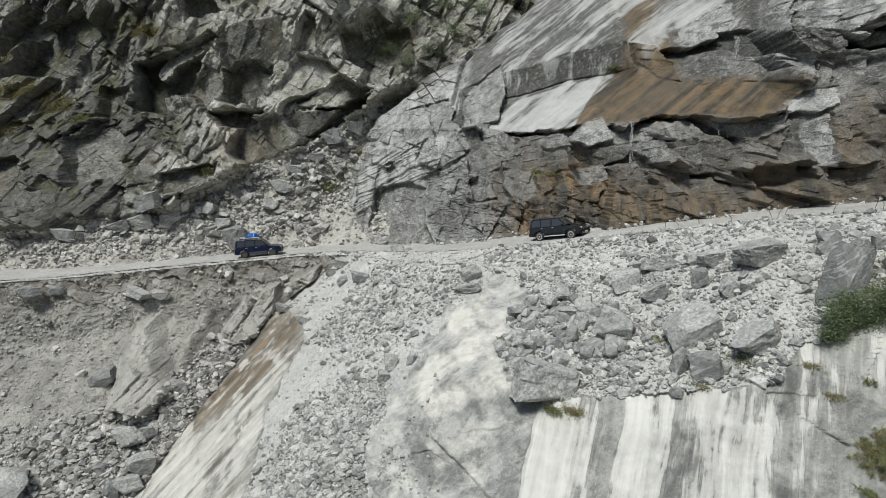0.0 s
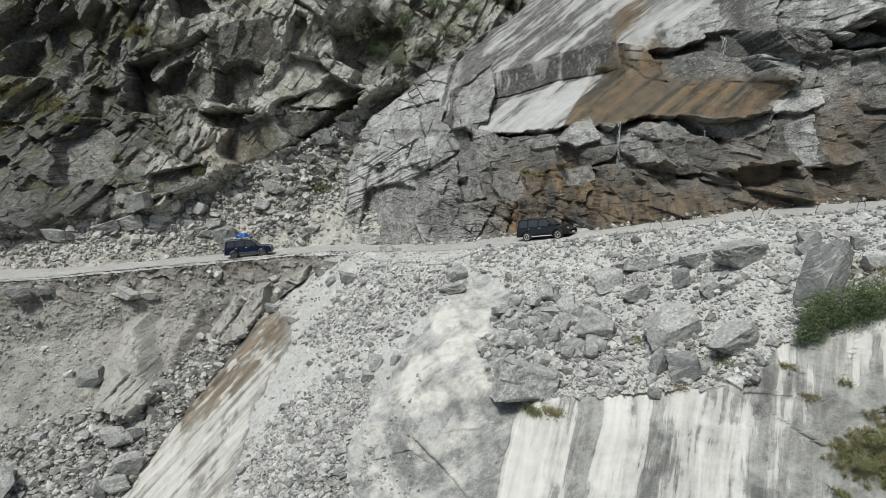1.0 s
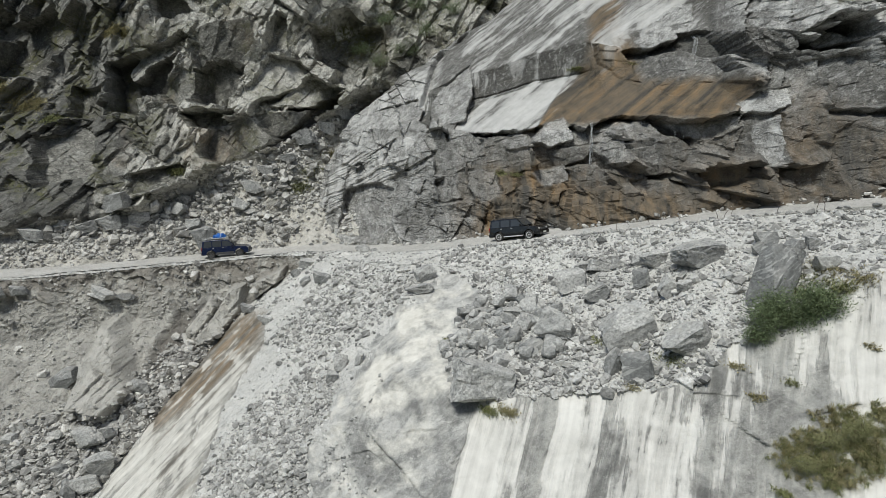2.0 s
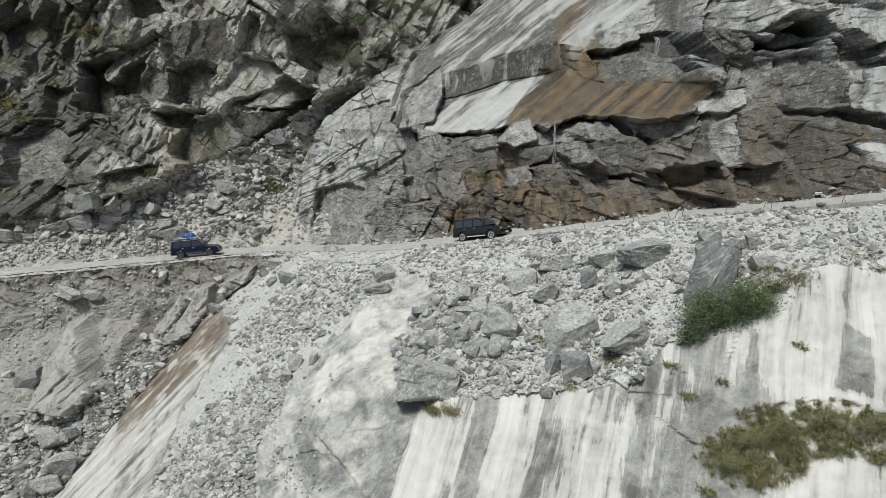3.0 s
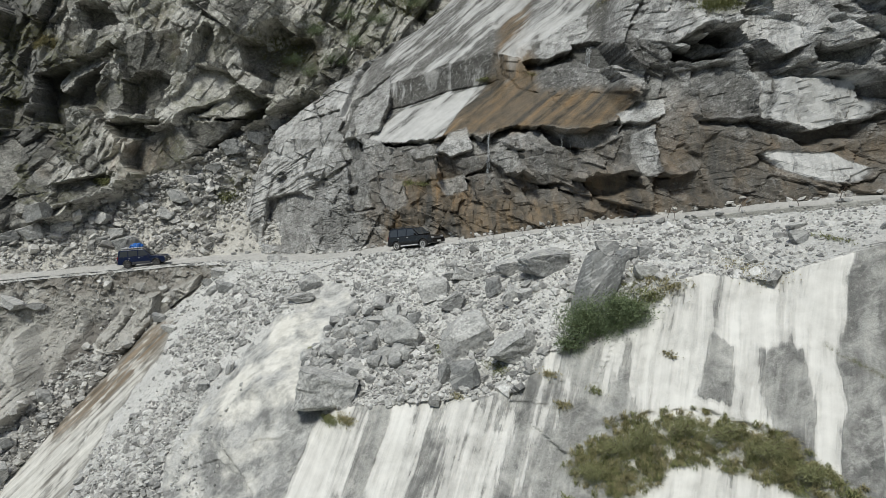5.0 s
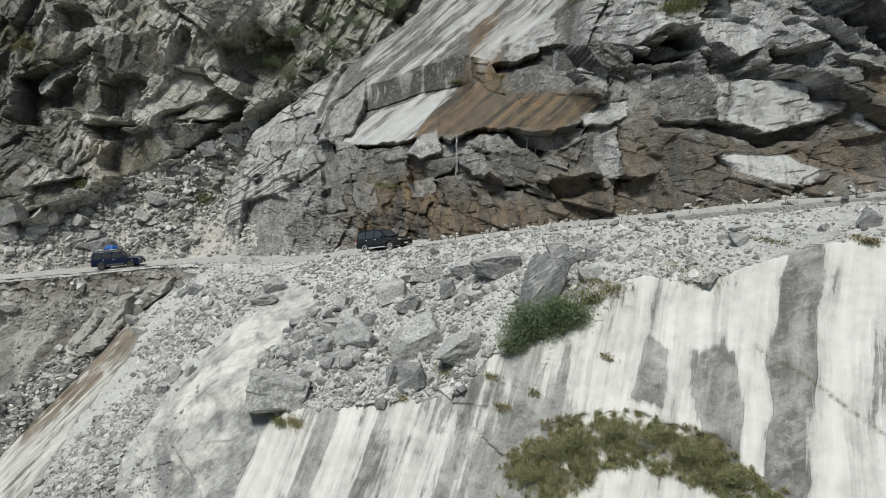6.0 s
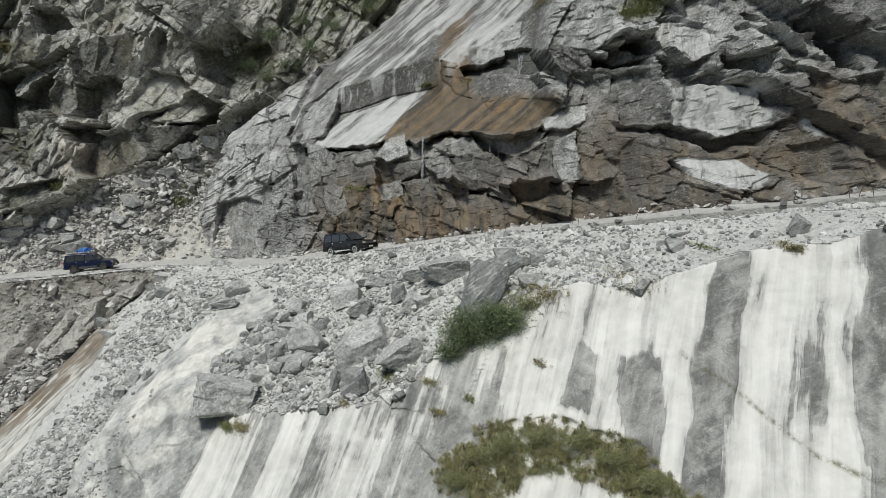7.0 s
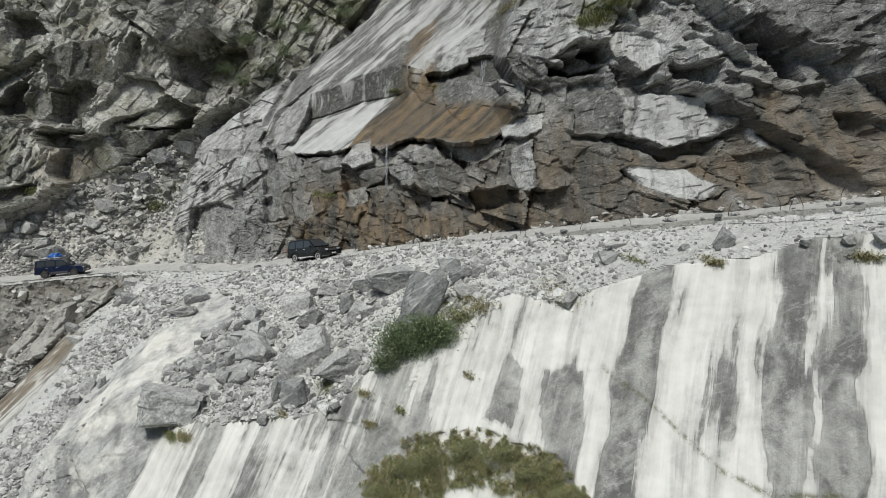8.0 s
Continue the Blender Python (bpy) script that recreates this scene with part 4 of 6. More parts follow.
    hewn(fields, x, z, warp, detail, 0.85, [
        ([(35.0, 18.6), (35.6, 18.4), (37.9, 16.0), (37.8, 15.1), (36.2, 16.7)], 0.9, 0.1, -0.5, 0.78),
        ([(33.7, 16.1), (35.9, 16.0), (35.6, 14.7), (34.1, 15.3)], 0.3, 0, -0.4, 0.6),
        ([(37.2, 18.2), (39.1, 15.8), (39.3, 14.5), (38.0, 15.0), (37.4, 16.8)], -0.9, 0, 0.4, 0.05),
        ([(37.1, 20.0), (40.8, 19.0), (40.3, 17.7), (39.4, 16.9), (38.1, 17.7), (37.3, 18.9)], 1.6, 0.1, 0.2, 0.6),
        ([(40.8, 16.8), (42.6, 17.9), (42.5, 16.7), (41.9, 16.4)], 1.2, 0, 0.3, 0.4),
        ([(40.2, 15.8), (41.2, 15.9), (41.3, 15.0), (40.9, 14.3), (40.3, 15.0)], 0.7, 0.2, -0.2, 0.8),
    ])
    hewn(fields, x, z, warp, detail, 0.85, [
        ([(39.1, 14.1), (40.5, 14.2), (40.0, 13.0), (39.2, 13.3)], 0.4, -0.1, 0.1, 0.4),
        ([(37.2, 12.4), (37.9, 11.3), (37.8, 10.9), (36.9, 11.7)], 0.9, 0, -0.2, 0.85),
        ([(36.4, 10.6), (38.0, 10.9), (38.5, 9.3), (37.2, 8.7)], 0.3, 0.2, 0.2, 0.35),
        ([(40.2, 12.6), (41.1, 12.6), (41.4, 11.3), (40.5, 11.5)], 0.5, -0.2, 0.2, 0.3),
    ])
    hewn(fields, x, z, warp, detail, 0.85, [
        ([(-7.3, 6.7), (-3.4, 7.5), (-1.7, 6.8), (-1.9, 2.9), (-3.9, 1.5), (-8.3, 1.8)], 0.35, 0.1, -0.1, 0.6),
        ([(-4.6, 15.3), (-2.1, 15.8), (-0.8, 12.1), (-4.2, 11.8)], 0.5, -0.2, 0.1, 0.72),
        ([(-2.0, 15.9), (0.6, 16.2), (2.0, 12.5), (-0.6, 12.1)], 0.6, 0.25, 0.0, 0.62),
        ([(2.0, 16.7), (6.2, 19.9), (6.4, 16.6), (5.4, 13.5), (3.0, 13.0)], 0.6, 0.3, -0.1, 0.72),
        ([(0.9, 13.8), (1.9, 17.5), (3.6, 18.0), (2.2, 16.1), (1.9, 12.7)], -0.1, 0, 0.1, 0.15),
        ([(2.0, 12.5), (3.3, 12.9), (3.9, 10.9), (3.0, 10.2)], 0.6, 0.3, 0.2, 0.35),
        ([(3.7, 12.8), (6.2, 12.1), (7.1, 11.3), (6.0, 8.9), (4.0, 10.9)], 0.7, -0.2, 0.2, 0.55),
    ])
    hewn(fields, x, z, warp, detail, 0.85, [
        ([(8.6, 11.3), (11.1, 11.6), (11.4, 10.6), (9.1, 10.4)], 1.0, 0, -0.2, 0.65),
        ([(12.5, 10.4), (15.6, 10.6), (15.2, 9.4), (13.0, 8.9)], 0.5, 0.2, 0.4, 0.3),
        ([(13.7, 8.9), (16.0, 9.1), (17.2, 7.3), (14.7, 7.0)], 0.5, -0.3, 0.3, 0.35),
        ([(18.0, 7.8), (20.6, 7.8), (21.3, 6.7), (18.8, 6.4)], 0.6, 0.1, -0.3, 0.4),
        ([(22.0, 8.6), (24.7, 9.0), (24.9, 7.8), (22.7, 7.1)], 0.5, 0.2, 0.2, 0.35),
        ([(2.5, 7.5), (4.2, 8.1), (5.1, 6.0), (3.4, 5.6)], 0.6, 0.3, 0.1, 0.5),
    ])
    y = y - out
    P = np.stack([x, y, z], -1).reshape(-1, 3)
    cover = np.clip(np.stack([silt, ochre, crust_shade, moss], -1).reshape(-1, 4), 0, 1)
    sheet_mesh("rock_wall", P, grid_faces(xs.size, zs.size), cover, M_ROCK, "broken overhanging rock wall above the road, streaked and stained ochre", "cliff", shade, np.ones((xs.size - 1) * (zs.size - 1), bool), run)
    return dict(x=x, y=y, z=z)


UPPER = upper_sheet()


# ---- the far dark cliff and the talus at its foot ----
def far_sheet():
    xs = np.concatenate([np.arange(-95, -58, 0.9), np.arange(-58, 24, 0.135), np.arange(24, 60, 0.9)])
    zs = np.concatenate([np.arange(0, 31, 0.11), levels(31, 38, 0.25, 70, 1.2)])
    x = np.repeat(xs[:, None], zs.size, 1)
    z = road_at(x)[1] - 0.6 + zs[None, :]
    cliff, tal = far_cliff(x, z), talus(x, z)
    yr = road_at(x)[0] + 3.4
    tal = np.maximum(tal, yr + 0.7 * (z - road_at(x)[1]))
    c0, t0 = crags(x, z, 8.0, 80, 54, 1.7, 0.9)
    c1, t1 = crags(x, z, 3.4, 81, 60, 1.7, 0.9)
    c2, t2 = crags(x, z, 1.4, 82, 64, 1.6, 0.9)
    c3, _ = crags(x, z, 0.6, 83, 50, 1.5, 0.9)
    f2, u2, gap = facets(x, z, 2.2, 84, 62, 2.0, 1.0, 0.06, groove=0.12)
    detail = 0.8 * c2 + 0.4 * c3
    wob = layers(x, z * 0, z, 2.5, 3, 85)
    relief = 2.7 * c0 + 1.6 * c1 + 0.8 * c2 + 0.45 * c3 + 0.6 * f2 - 0.25 * gap * smooth(-0.2, 0.4, wob) + 0.1 * wob
    tone = 0.3 * t0 + 0.35 * t1 + 0.2 * t2 + 0.15 * u2 - 0.5
    relief = relief + ledge(x, z, [(-28, 17.5), (-25.5, 15.0), (-22, 13.6), (-18.6, 15), (-17, 18), (-15.5, 20)], 0.9, 2.0, 1.0, 1.2, 0.5, 86)
    relief = relief + ledge(x, z, [(-18.5, 11.4), (-12, 14.0), (-6.5, 17.6)], 0.9, 1.6, 1.3, 0.9, 0.5, 87)
    relief = relief + ledge(x, z, [(-44, 12), (-38, 15), (-32, 19), (-26, 24)], 0.6, 1.5, 0.7, 1.2, 0.8, 88)
    relief = relief + ledge(x, z, [(-50, 17), (-46, 20), (-42, 26)], 0.6, 1.5, 0.7, 1.2, 0.8, 95)
    relief = relief + ledge(x, z, [(-34, 5.0), (-31, 5.4), (-28, 6.2), (-25, 7.2)], 0.8, 1.0, 0.5, 0.7, 0.3, 96)
    top = line([(-95, 1.5), (-60, 2.3), (-42, 2.6), (-38, 3.4), (-33, 3.8), (-28, 5.0), (-25, 7.4), (-14.7, 12.3), (-6.6, 17.5), (2, 21)], x) + 0.6 * wob
    rocky = smooth(-0.7, 0.7, z - top)
    small = 0.45 * layers(x, z * 0, z, 2.5, 4, 89) + 0.3 * np.abs(layers(x, z * 0, z, 0.7, 2, 90)) + 0.25 * f2
    is_tal = rocky < 0.5
    y = np.minimum(tal, cliff)
    big = layers(x, y, z, 7.0, 3, 91)
    silt = np.where(is_tal, 0.15 + 0.3 * big + 0.35 * inside(x, z, [(-15, 0), (-8, 0), (-8, 7), (-12, 5)], 1.0), 0.25 * smooth(0.2, 0.8, big))
    ochre = np.where(is_tal, 0, 0.35 * smooth(0.3, 0.9, layers(x, y, z, 5.0, 3, 92)))
    crust_shade = np.where(is_tal, 0.25 * smooth(0, 0.8, big), np.clip(0.1 + 0.4 * layers(x, y, z, 6.0, 4, 93) + 0.5 * layers(x * 2.2, y * 0, z * 0.35, 2.0, 3, 97) + 1.1 * smooth(-25, -38, x) - 0.5 * smooth(-28, -22, x) - 1.0 * tone, 0, 1))
    moss = np.where(is_tal, 0.5 * inside(x, z, [(-14, 5.5), (-10.8, 9.5), (-9.5, 9.5), (-12.5, 5)], 0.6), smooth(-0.05, 0.55, layers(x, y, z, 4.0, 4, 94, 0.6)) * (0.55 + 0.4 * smooth(-25, -45, x)) + 1.0 * inside(x, z, [(-8, 19), (2, 21.5), (14, 33), (-4, 33), (-12, 25)], 2.0) * 0.7 * smooth(-0.1, 0.5, big))
    cave = np.where(is_tal, 0, inside(x, z, [(-26, 14.3), (-22, 13), (-18.8, 14.3), (-19.5, 10.2), (-23.5, 8.8), (-26, 10)], 0.9))
    ochre, silt, crust_shade = np.maximum(ochre, 0.45 * cave), np.maximum(silt, 0.55 * cave * (0.7 + big)), crust_shade * (1 - cave)
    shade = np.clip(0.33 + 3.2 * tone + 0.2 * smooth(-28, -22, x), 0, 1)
    warp = 0.3 * layers(x, z * 0, z, 2.0, 4, 311, 0.6), 0.3 * layers(x, z * 0 + 3.5, z, 2.0, 4, 312, 0.6)
    fields = [relief, shade, silt, ochre, crust_shade]
    # shade in the slots and hollows painted as dark tone, lit slabs as pale
    hewn(fields, x, z, warp, detail, 0.95, [
        ([(-49.3, 26.1), (-43.1, 28.6), (-40.8, 25.5), (-43.8, 19.3), (-51.7, 19.6)], 1.0, 0.1, 0.1, 0.2),
        ([(-53.6, 26.8), (-49.8, 29.9), (-48.9, 26.1), (-53.6, 19.7)], 1.4, -0.2, -0.2, 0.45),
        ([(-52.9, 8.9), (-46.9, 10.3), (-41.7, 4.2), (-49.7, 5.5)], 0.8, 0.2, 0.1, 0.35),
        ([(-42.2, 12.3), (-36.9, 13.6), (-35.0, 8.2), (-40.1, 6.9)], 1.2, -0.1, 0.2, 0.5),
        ([(-40.5, 18.8), (-36.2, 18.3), (-36.3, 14.9), (-39.7, 14.6)], 1.0, 0.1, 0.1, 0.45),
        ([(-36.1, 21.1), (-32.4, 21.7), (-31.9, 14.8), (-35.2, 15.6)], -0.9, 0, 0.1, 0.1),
    ])
    hewn(fields, x, z, warp, detail, 0.95, [
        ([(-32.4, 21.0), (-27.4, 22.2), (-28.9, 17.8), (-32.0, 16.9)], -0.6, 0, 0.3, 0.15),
        ([(-33.8, 20.0), (-32.4, 22.0), (-26.5, 24.6), (-25.8, 23.9), (-30.2, 21.2), (-32.9, 18.9)], 1.6, 0.1, -0.3, 0.75),
        ([(-29.3, 17.8), (-25.4, 22.5), (-25.1, 18.1), (-27.4, 15.4)], 1.5, 0.2, 0.3, 0.5),
        ([(-25.4, 20.5), (-22.6, 21.6), (-19.0, 20.9), (-19.8, 17.7), (-23.6, 15.7), (-25.4, 16.7)], -1.2, 0.1, 0.3, 0.4),
        ([(-27.0, 15.4), (-19.6, 15.7), (-21.5, 13.7), (-24.8, 13.4)], -0.4, 0, -0.6, 0.7),
        ([(-25.2, 24.9), (-18.7, 26.2), (-18.0, 22.8), (-20.5, 20.4), (-22.6, 21.7), (-25.1, 20.7)], 2.0, 0, 0.6, 0.35),
    ])
    hewn(fields, x, z, warp, detail, 0.95, [
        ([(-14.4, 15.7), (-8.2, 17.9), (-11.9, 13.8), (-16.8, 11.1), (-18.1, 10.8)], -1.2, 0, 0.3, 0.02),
        ([(-18.3, 15.0), (-12.0, 15.9), (-13.8, 13.8), (-16.8, 12.1)], 0.8, 0.1, 0.6, 0.4),
        ([(-22.8, 13.7), (-18.9, 15.0), (-15.6, 12.1), (-18.7, 9.5), (-21.2, 8.8), (-24.0, 10.8)], 1.3, 0.2, 0.1, 0.5),
        ([(-12.1, 19.6), (-8.2, 18.2), (-12.0, 16.2), (-17.0, 16.0), (-14.5, 17.8)], 1.3, 0, -0.2, 0.8),
        ([(-20.2, 15.0), (-18.4, 18.7), (-16.6, 22.1), (-14.0, 21.5), (-12.1, 20.3), (-14.5, 17.8), (-17.7, 16.7)], 1.9, -0.2, -0.3, 0.9),
        ([(-17.2, 22.4), (-15.8, 27.0), (-14.8, 26.3), (-14.6, 22.5)], 1.5, 0.2, 0, 0.7),
    ])
    hewn(fields, x, z, warp, detail, 0.95, [
        ([(-12.2, 25.1), (-4.2, 26.2), (-3.4, 21.4), (-6.2, 19.4), (-11.5, 21.7)], 0.6, 0.1, 0.1, 0.35),
        ([(-10.0, 26.5), (-8.1, 27.9), (-6.3, 26.2), (-9.7, 24.4)], 0.9, 0, 0, 0.95),
        ([(-8.3, 22.1), (-6.3, 21.5), (-6.9, 18.6), (-9.6, 19.1)], 0.9, 0.2, -0.1, 0.75),
        ([(-30.8, 29.3), (-27.2, 29.2), (-25.6, 26.7), (-29.8, 25.8)], 1.0, -0.2, 0, 0.6),
        ([(-31.4, 8.2), (-29.3, 8.9), (-24.9, 9.5), (-25.8, 7.6), (-28.5, 6.3), (-31.2, 5.9)], 1.3, 0, 0.1, 0.3),
    ])
    y = y + 0.8 * rocky - rocky * relief - (1 - rocky) * small
    P = np.stack([x, y, z], -1).reshape(-1, 3)
    cover = np.clip(np.stack([silt, ochre, crust_shade, moss], -1).reshape(-1, 4), 0, 1)
    F = grid_faces(xs.size, zs.size)
    t = is_tal.ravel()[F[:, 0]]
    sheet_mesh("far_cliff", P, F[~t], cover, M_FAR, "dark weathered fractured cliff with moss in its clefts", "cliff", shade, np.ones(int((~t).sum()), bool))
    sheet_mesh("talus_slope", P, F[t], cover, M_TALUS, "grey talus slope of fallen stones below the cliff", "talus slope")
    return dict(x=x, y=y, z=z, talus=is_tal)


FAR = far_sheet()


# ---- the road and the strip outside it ----
def road_sheet():
    xs = np.arange(-85, 75, 0.25)
    yr, zr = road_at(xs)
    k = np.ones(9) / 9
    pad = lambda a: np.convolve(np.pad(a, 4, mode="edge"), k, mode="valid")
    for _ in range(3):
        yr, zr = pad(yr), pad(zr)
    yb, zb = brow_at(xs)
    yb = np.minimum(yb, np.interp(xs, LOW["x"][:, 0], LOW["y"][:, -1]))
    slope = np.gradient(yr, xs)
    wide = 3.4 * np.hypot(1, slope)
    rows = []
    for w in np.linspace(-1, 1.25, 34):
        n = 0.05 * layers(xs, xs * 0 + w * 3, xs * 0, 1.2, 3, 101) - 0.05 * np.exp(-((abs(w) - 0.42) / 0.12) ** 2)
        rows.append(np.stack([xs, np.maximum(yr + w * wide, yb + 0.02), zr + n + 0.12 * max(0, abs(w) - 0.8)], -1))
    P = np.stack(rows, 1).reshape(-1, 3)
    cover = np.zeros((P.shape[0], 4))
    cover[:, 0] = 0.45
    damp = inside(P[:, 0], P[:, 1], [(-13, 63), (-8, 64), (0, 59), (4, 54), (1, 51), (-6, 57), (-11, 60)], 1.0)
    cover[:, 0] *= 1 - 0.4 * damp
    sheet_mesh("road", P, grid_faces(xs.size, 34), cover, M_ROAD, "narrow dusty unpaved mountain road, rutted and pale", "road")
    rows = []
    yo = yr - wide
    for w in np.linspace(0, 1, 40):
        n = (0.22 * layers(xs, xs * 0 + w * 8, xs * 0, 0.9, 3, 102)) * math.sin(math.pi * min(1, w * 1.0))
        rows.append(np.stack([xs, yb - 0.08 + (yo + 0.38 - yb) * w, zb + 0.02 + (zr - 0.02 - zb) * w + n], -1))
    P = np.stack(rows, 1).reshape(-1, 3)
    cover = np.zeros((P.shape[0], 4))
    cover[:, 0] = 0.3 + 0.3 * layers(P[:, 0], P[:, 1], P[:, 2], 3, 3, 103)
    sheet_mesh("road_shoulder", P, grid_faces(xs.size, 40), np.clip(cover, 0, 1), M_EARTH, "pale stony shoulder between road and slope", "road shoulder")
    return dict(x=P[:, 0], y=P[:, 1], z=P[:, 2])


SHOULDER = road_sheet()

# ---- out of view: a darkened valley floor, and a mountainside added across the gorge to block low sky ----
M_VALLEY = plain_material("unseen_dark_land", (0.06, 0.07, 0.045), 0.9, 0.0, 0.4, 0.05)
gm = bpy.data.meshes.new("ground")
gm.from_pydata([(-2500, -2500, -43), (2500, -2500, -43), (2500, 2500, -43), (-2500, 2500, -43)], [], [(0, 1, 2, 3)])
gm.materials.append(M_VALLEY)
tagged(new("ground", gm), "unseen valley floor far below the road, kept dark to cut bounced light", "ground", "", "structure")
xs, vs = np.linspace(-1200, 1200, 60), np.linspace(0, 1, 24)
x, v = np.meshgrid(xs, vs, indexing="ij")
hill = 30 * layers(x, v * 300, x * 0, 160, 3, 150)
P = np.stack([x, -170 - 330 * v + 0.0004 * x * x * -1 + hill, -45 + 330 * v ** 0.9 + hill * v], -1).reshape(-1, 3)
sheet_mesh("mountainside", P, grid_faces(60, 24), None, M_VALLEY, "unseen dark mountainside added across the gorge to block low sky", "mountainside")


# ---- stones ----
def cut_stone(seed, level=3, cuts=11, rough=0.03):
    """An angular stone of about unit size: a ball cut flat by many planes, slightly uneven."""
    r = np.random.RandomState(seed)
    bm = bmesh.new()
    bmesh.ops.create_icosphere(bm, subdivisions=level, radius=1.0)
    p = np.array([v.co[:] for v in bm.verts])
    q = Euler(r.uniform(-0.25, 0.25, 3)).to_matrix()
    planes = [(s * np.array(q.col[a]) + r.normal(0, 0.16, 3), r.uniform(0.4, 0.6)) for a in range(3) for s in (-1, 1)]
    planes += [(r.normal(size=3), r.uniform(0.42, 0.64)) for _ in range(cuts)]
    for n, d in planes:
        n = n / np.linalg.norm(n)
        over = np.maximum(p @ n - d, 0)
        p = p - over[:, None] * n
    p /= np.abs(p).max(0)
    if level > 3:
        q = p @ np.array(Euler(r.uniform(0, 3, 3)).to_matrix()) * np.array([1.2, 1.6, 3.5]) + r.uniform(0, 9, 3)
        q = q + 0.3 * grain(q[:, 0], q[:, 1], q[:, 2], seed)[:, None]
        n = np.floor(q)
        p = p * (1 + 0.11 * (hashed(n[:, 0], n[:, 1], n[:, 2], seed) - 0.5))[:, None]
    if level > 1:
        p = p + rough * np.stack([grain(p[:, 0] * 2.2, p[:, 1] * 2.2, p[:, 2] * 2.2, seed + k) + 0.5 * grain(p[:, 0] * 7, p[:, 1] * 7, p[:, 2] * 7, seed + k) for k in range(3)], 1)
    for v, q in zip(bm.verts, p):
        v.co = q * 0.5
    return bm


def finished(name, bm, mat, smooth_shade=False):
    me = bpy.data.meshes.new(name)
    bm.to_mesh(me)
    bm.free()
    me.materials.append(mat)
    if smooth_shade:
        me.shade_smooth()
    return me


def height_on(sheet, x, z):
    """The y of a sheet's surface at x and height z."""
    i = int(np.clip(np.searchsorted(sheet["x"][:, 0], x), 1, sheet["x"].shape[0] - 1))
    return float(np.interp(z, sheet["z"][i], sheet["y"][i]))


BOULDERS = [finished("boulder", cut_stone(200 + k, 5 if k < 2 else 4, 7 + k % 5, 0.04), M_BOULDER) for k in range(12)]
ROCKS = [finished("rock", cut_stone(300 + k, 3, 9), M_BOULDER) for k in range(10)]


def put_boulder(sheet, x, z, w, h, k, label, group, turn=0.0, lean=0.0, deep=0.85, name="boulder", meshes=None, sink=-0.3):
    meshes = meshes or BOULDERS
    y = height_on(sheet, x, z)
    d = deep * 0.5 * (w + h)
    ob = new(name, meshes[k % len(meshes)])
    ob.matrix_world = pose(x, y + sink * d, z + 0.2 * h, 0, lean, turn) @ Matrix.Diagonal((w * 1.08, d, h * 1.08, 1))
    return tagged(ob, label, "boulder" if name == "boulder" else "rock", group)


# the great fallen blocks on the debris slope, one by one: x, z, width, height, mesh, turn, lean
for x, z, w, h, k, turn, lean, label in [
    (17.2, 3.5, 2.8, 1.9, 0, 12, 6, "large grey angular block with a dark fresh face"),
    (18.8, 2.5, 1.7, 3.5, 10, 15, -28, "tall leaning grey slab boulder with pale veins"),
    (21.2, 3.8, 1.3, 0.8, 2, 0, 4, "flat pale boulder at the slope's edge"),
    (12.9, -0.1, 2.6, 2.1, 3, -10, 24, "big pale slab boulder half sunk in debris"),
    (15.0, 0.1, 2.4, 1.5, 4, 8, 30, "long grey slab boulder tilted on the scree"),
    (11.8, -1.5, 0.9, 1.6, 5, 20, -8, "upright split boulder above the rock wall"),
    (12.8, -1.4, 1.5, 1.4, 6, -15, 12, "cracked grey boulder above the rock wall"),
    (5.2, -3.2, 3.6, 2.3, 1, 12, -6, "huge veined boulder resting at the cliff's edge"),
    (9.6, -0.7, 2.4, 1.9, 8, -8, -20, "large smooth grey boulder beside the rock pile"),
    (2.0, 0.9, 1.5, 1.1, 3, 30, 4, "rounded pale boulder perched on a flat stone"),
    (1.7, 0.2, 1.9, 0.7, 4, 0, 12, "flat slab under a perched boulder"),
    (7.5, -0.4, 1.7, 0.7, 5, -12, 5, "thin flat slab on top of the rock pile"),
    (11.2, 1.5, 2.0, 1.3, 6, 14, 8, "broad pale block on the debris slope"),
    (12.3, 1.1, 1.6, 1.2, 0, -20, 36, "tilted pale slab on the debris slope"),
    (12.9, 2.4, 1.6, 0.8, 1, 10, -12, "flat pale block near the road's brow"),
]:
    put_boulder(LOW, x, z, w, h, k, label, "great boulders on the debris slope", turn, -lean)
for x, z, w, h in [(14.6, 2.1, 1.0, 1.1), (15.3, 1.9, 1.0, 1.2), (15.5, 3.1, 1.5, 1.2), (21.0, 4.3, 1.2, 0.9), (20.4, 4.5, 1.2, 0.9), (14.9, 2.9, 0.8, 0.7), (16.0, 2.2, 0.9, 0.8), (19.9, 4.1, 0.9, 0.8), (13.9, 2.6, 0.8, 0.7), (21.9, 4.6, 0.8, 0.6)]:
    put_boulder(LOW, x, z, w, h, int(x * 7) % 12, "pale angular boulder among blocks below the road", "boulders below the road", x * 37 % 60 - 30, z * 31 % 30 - 15)
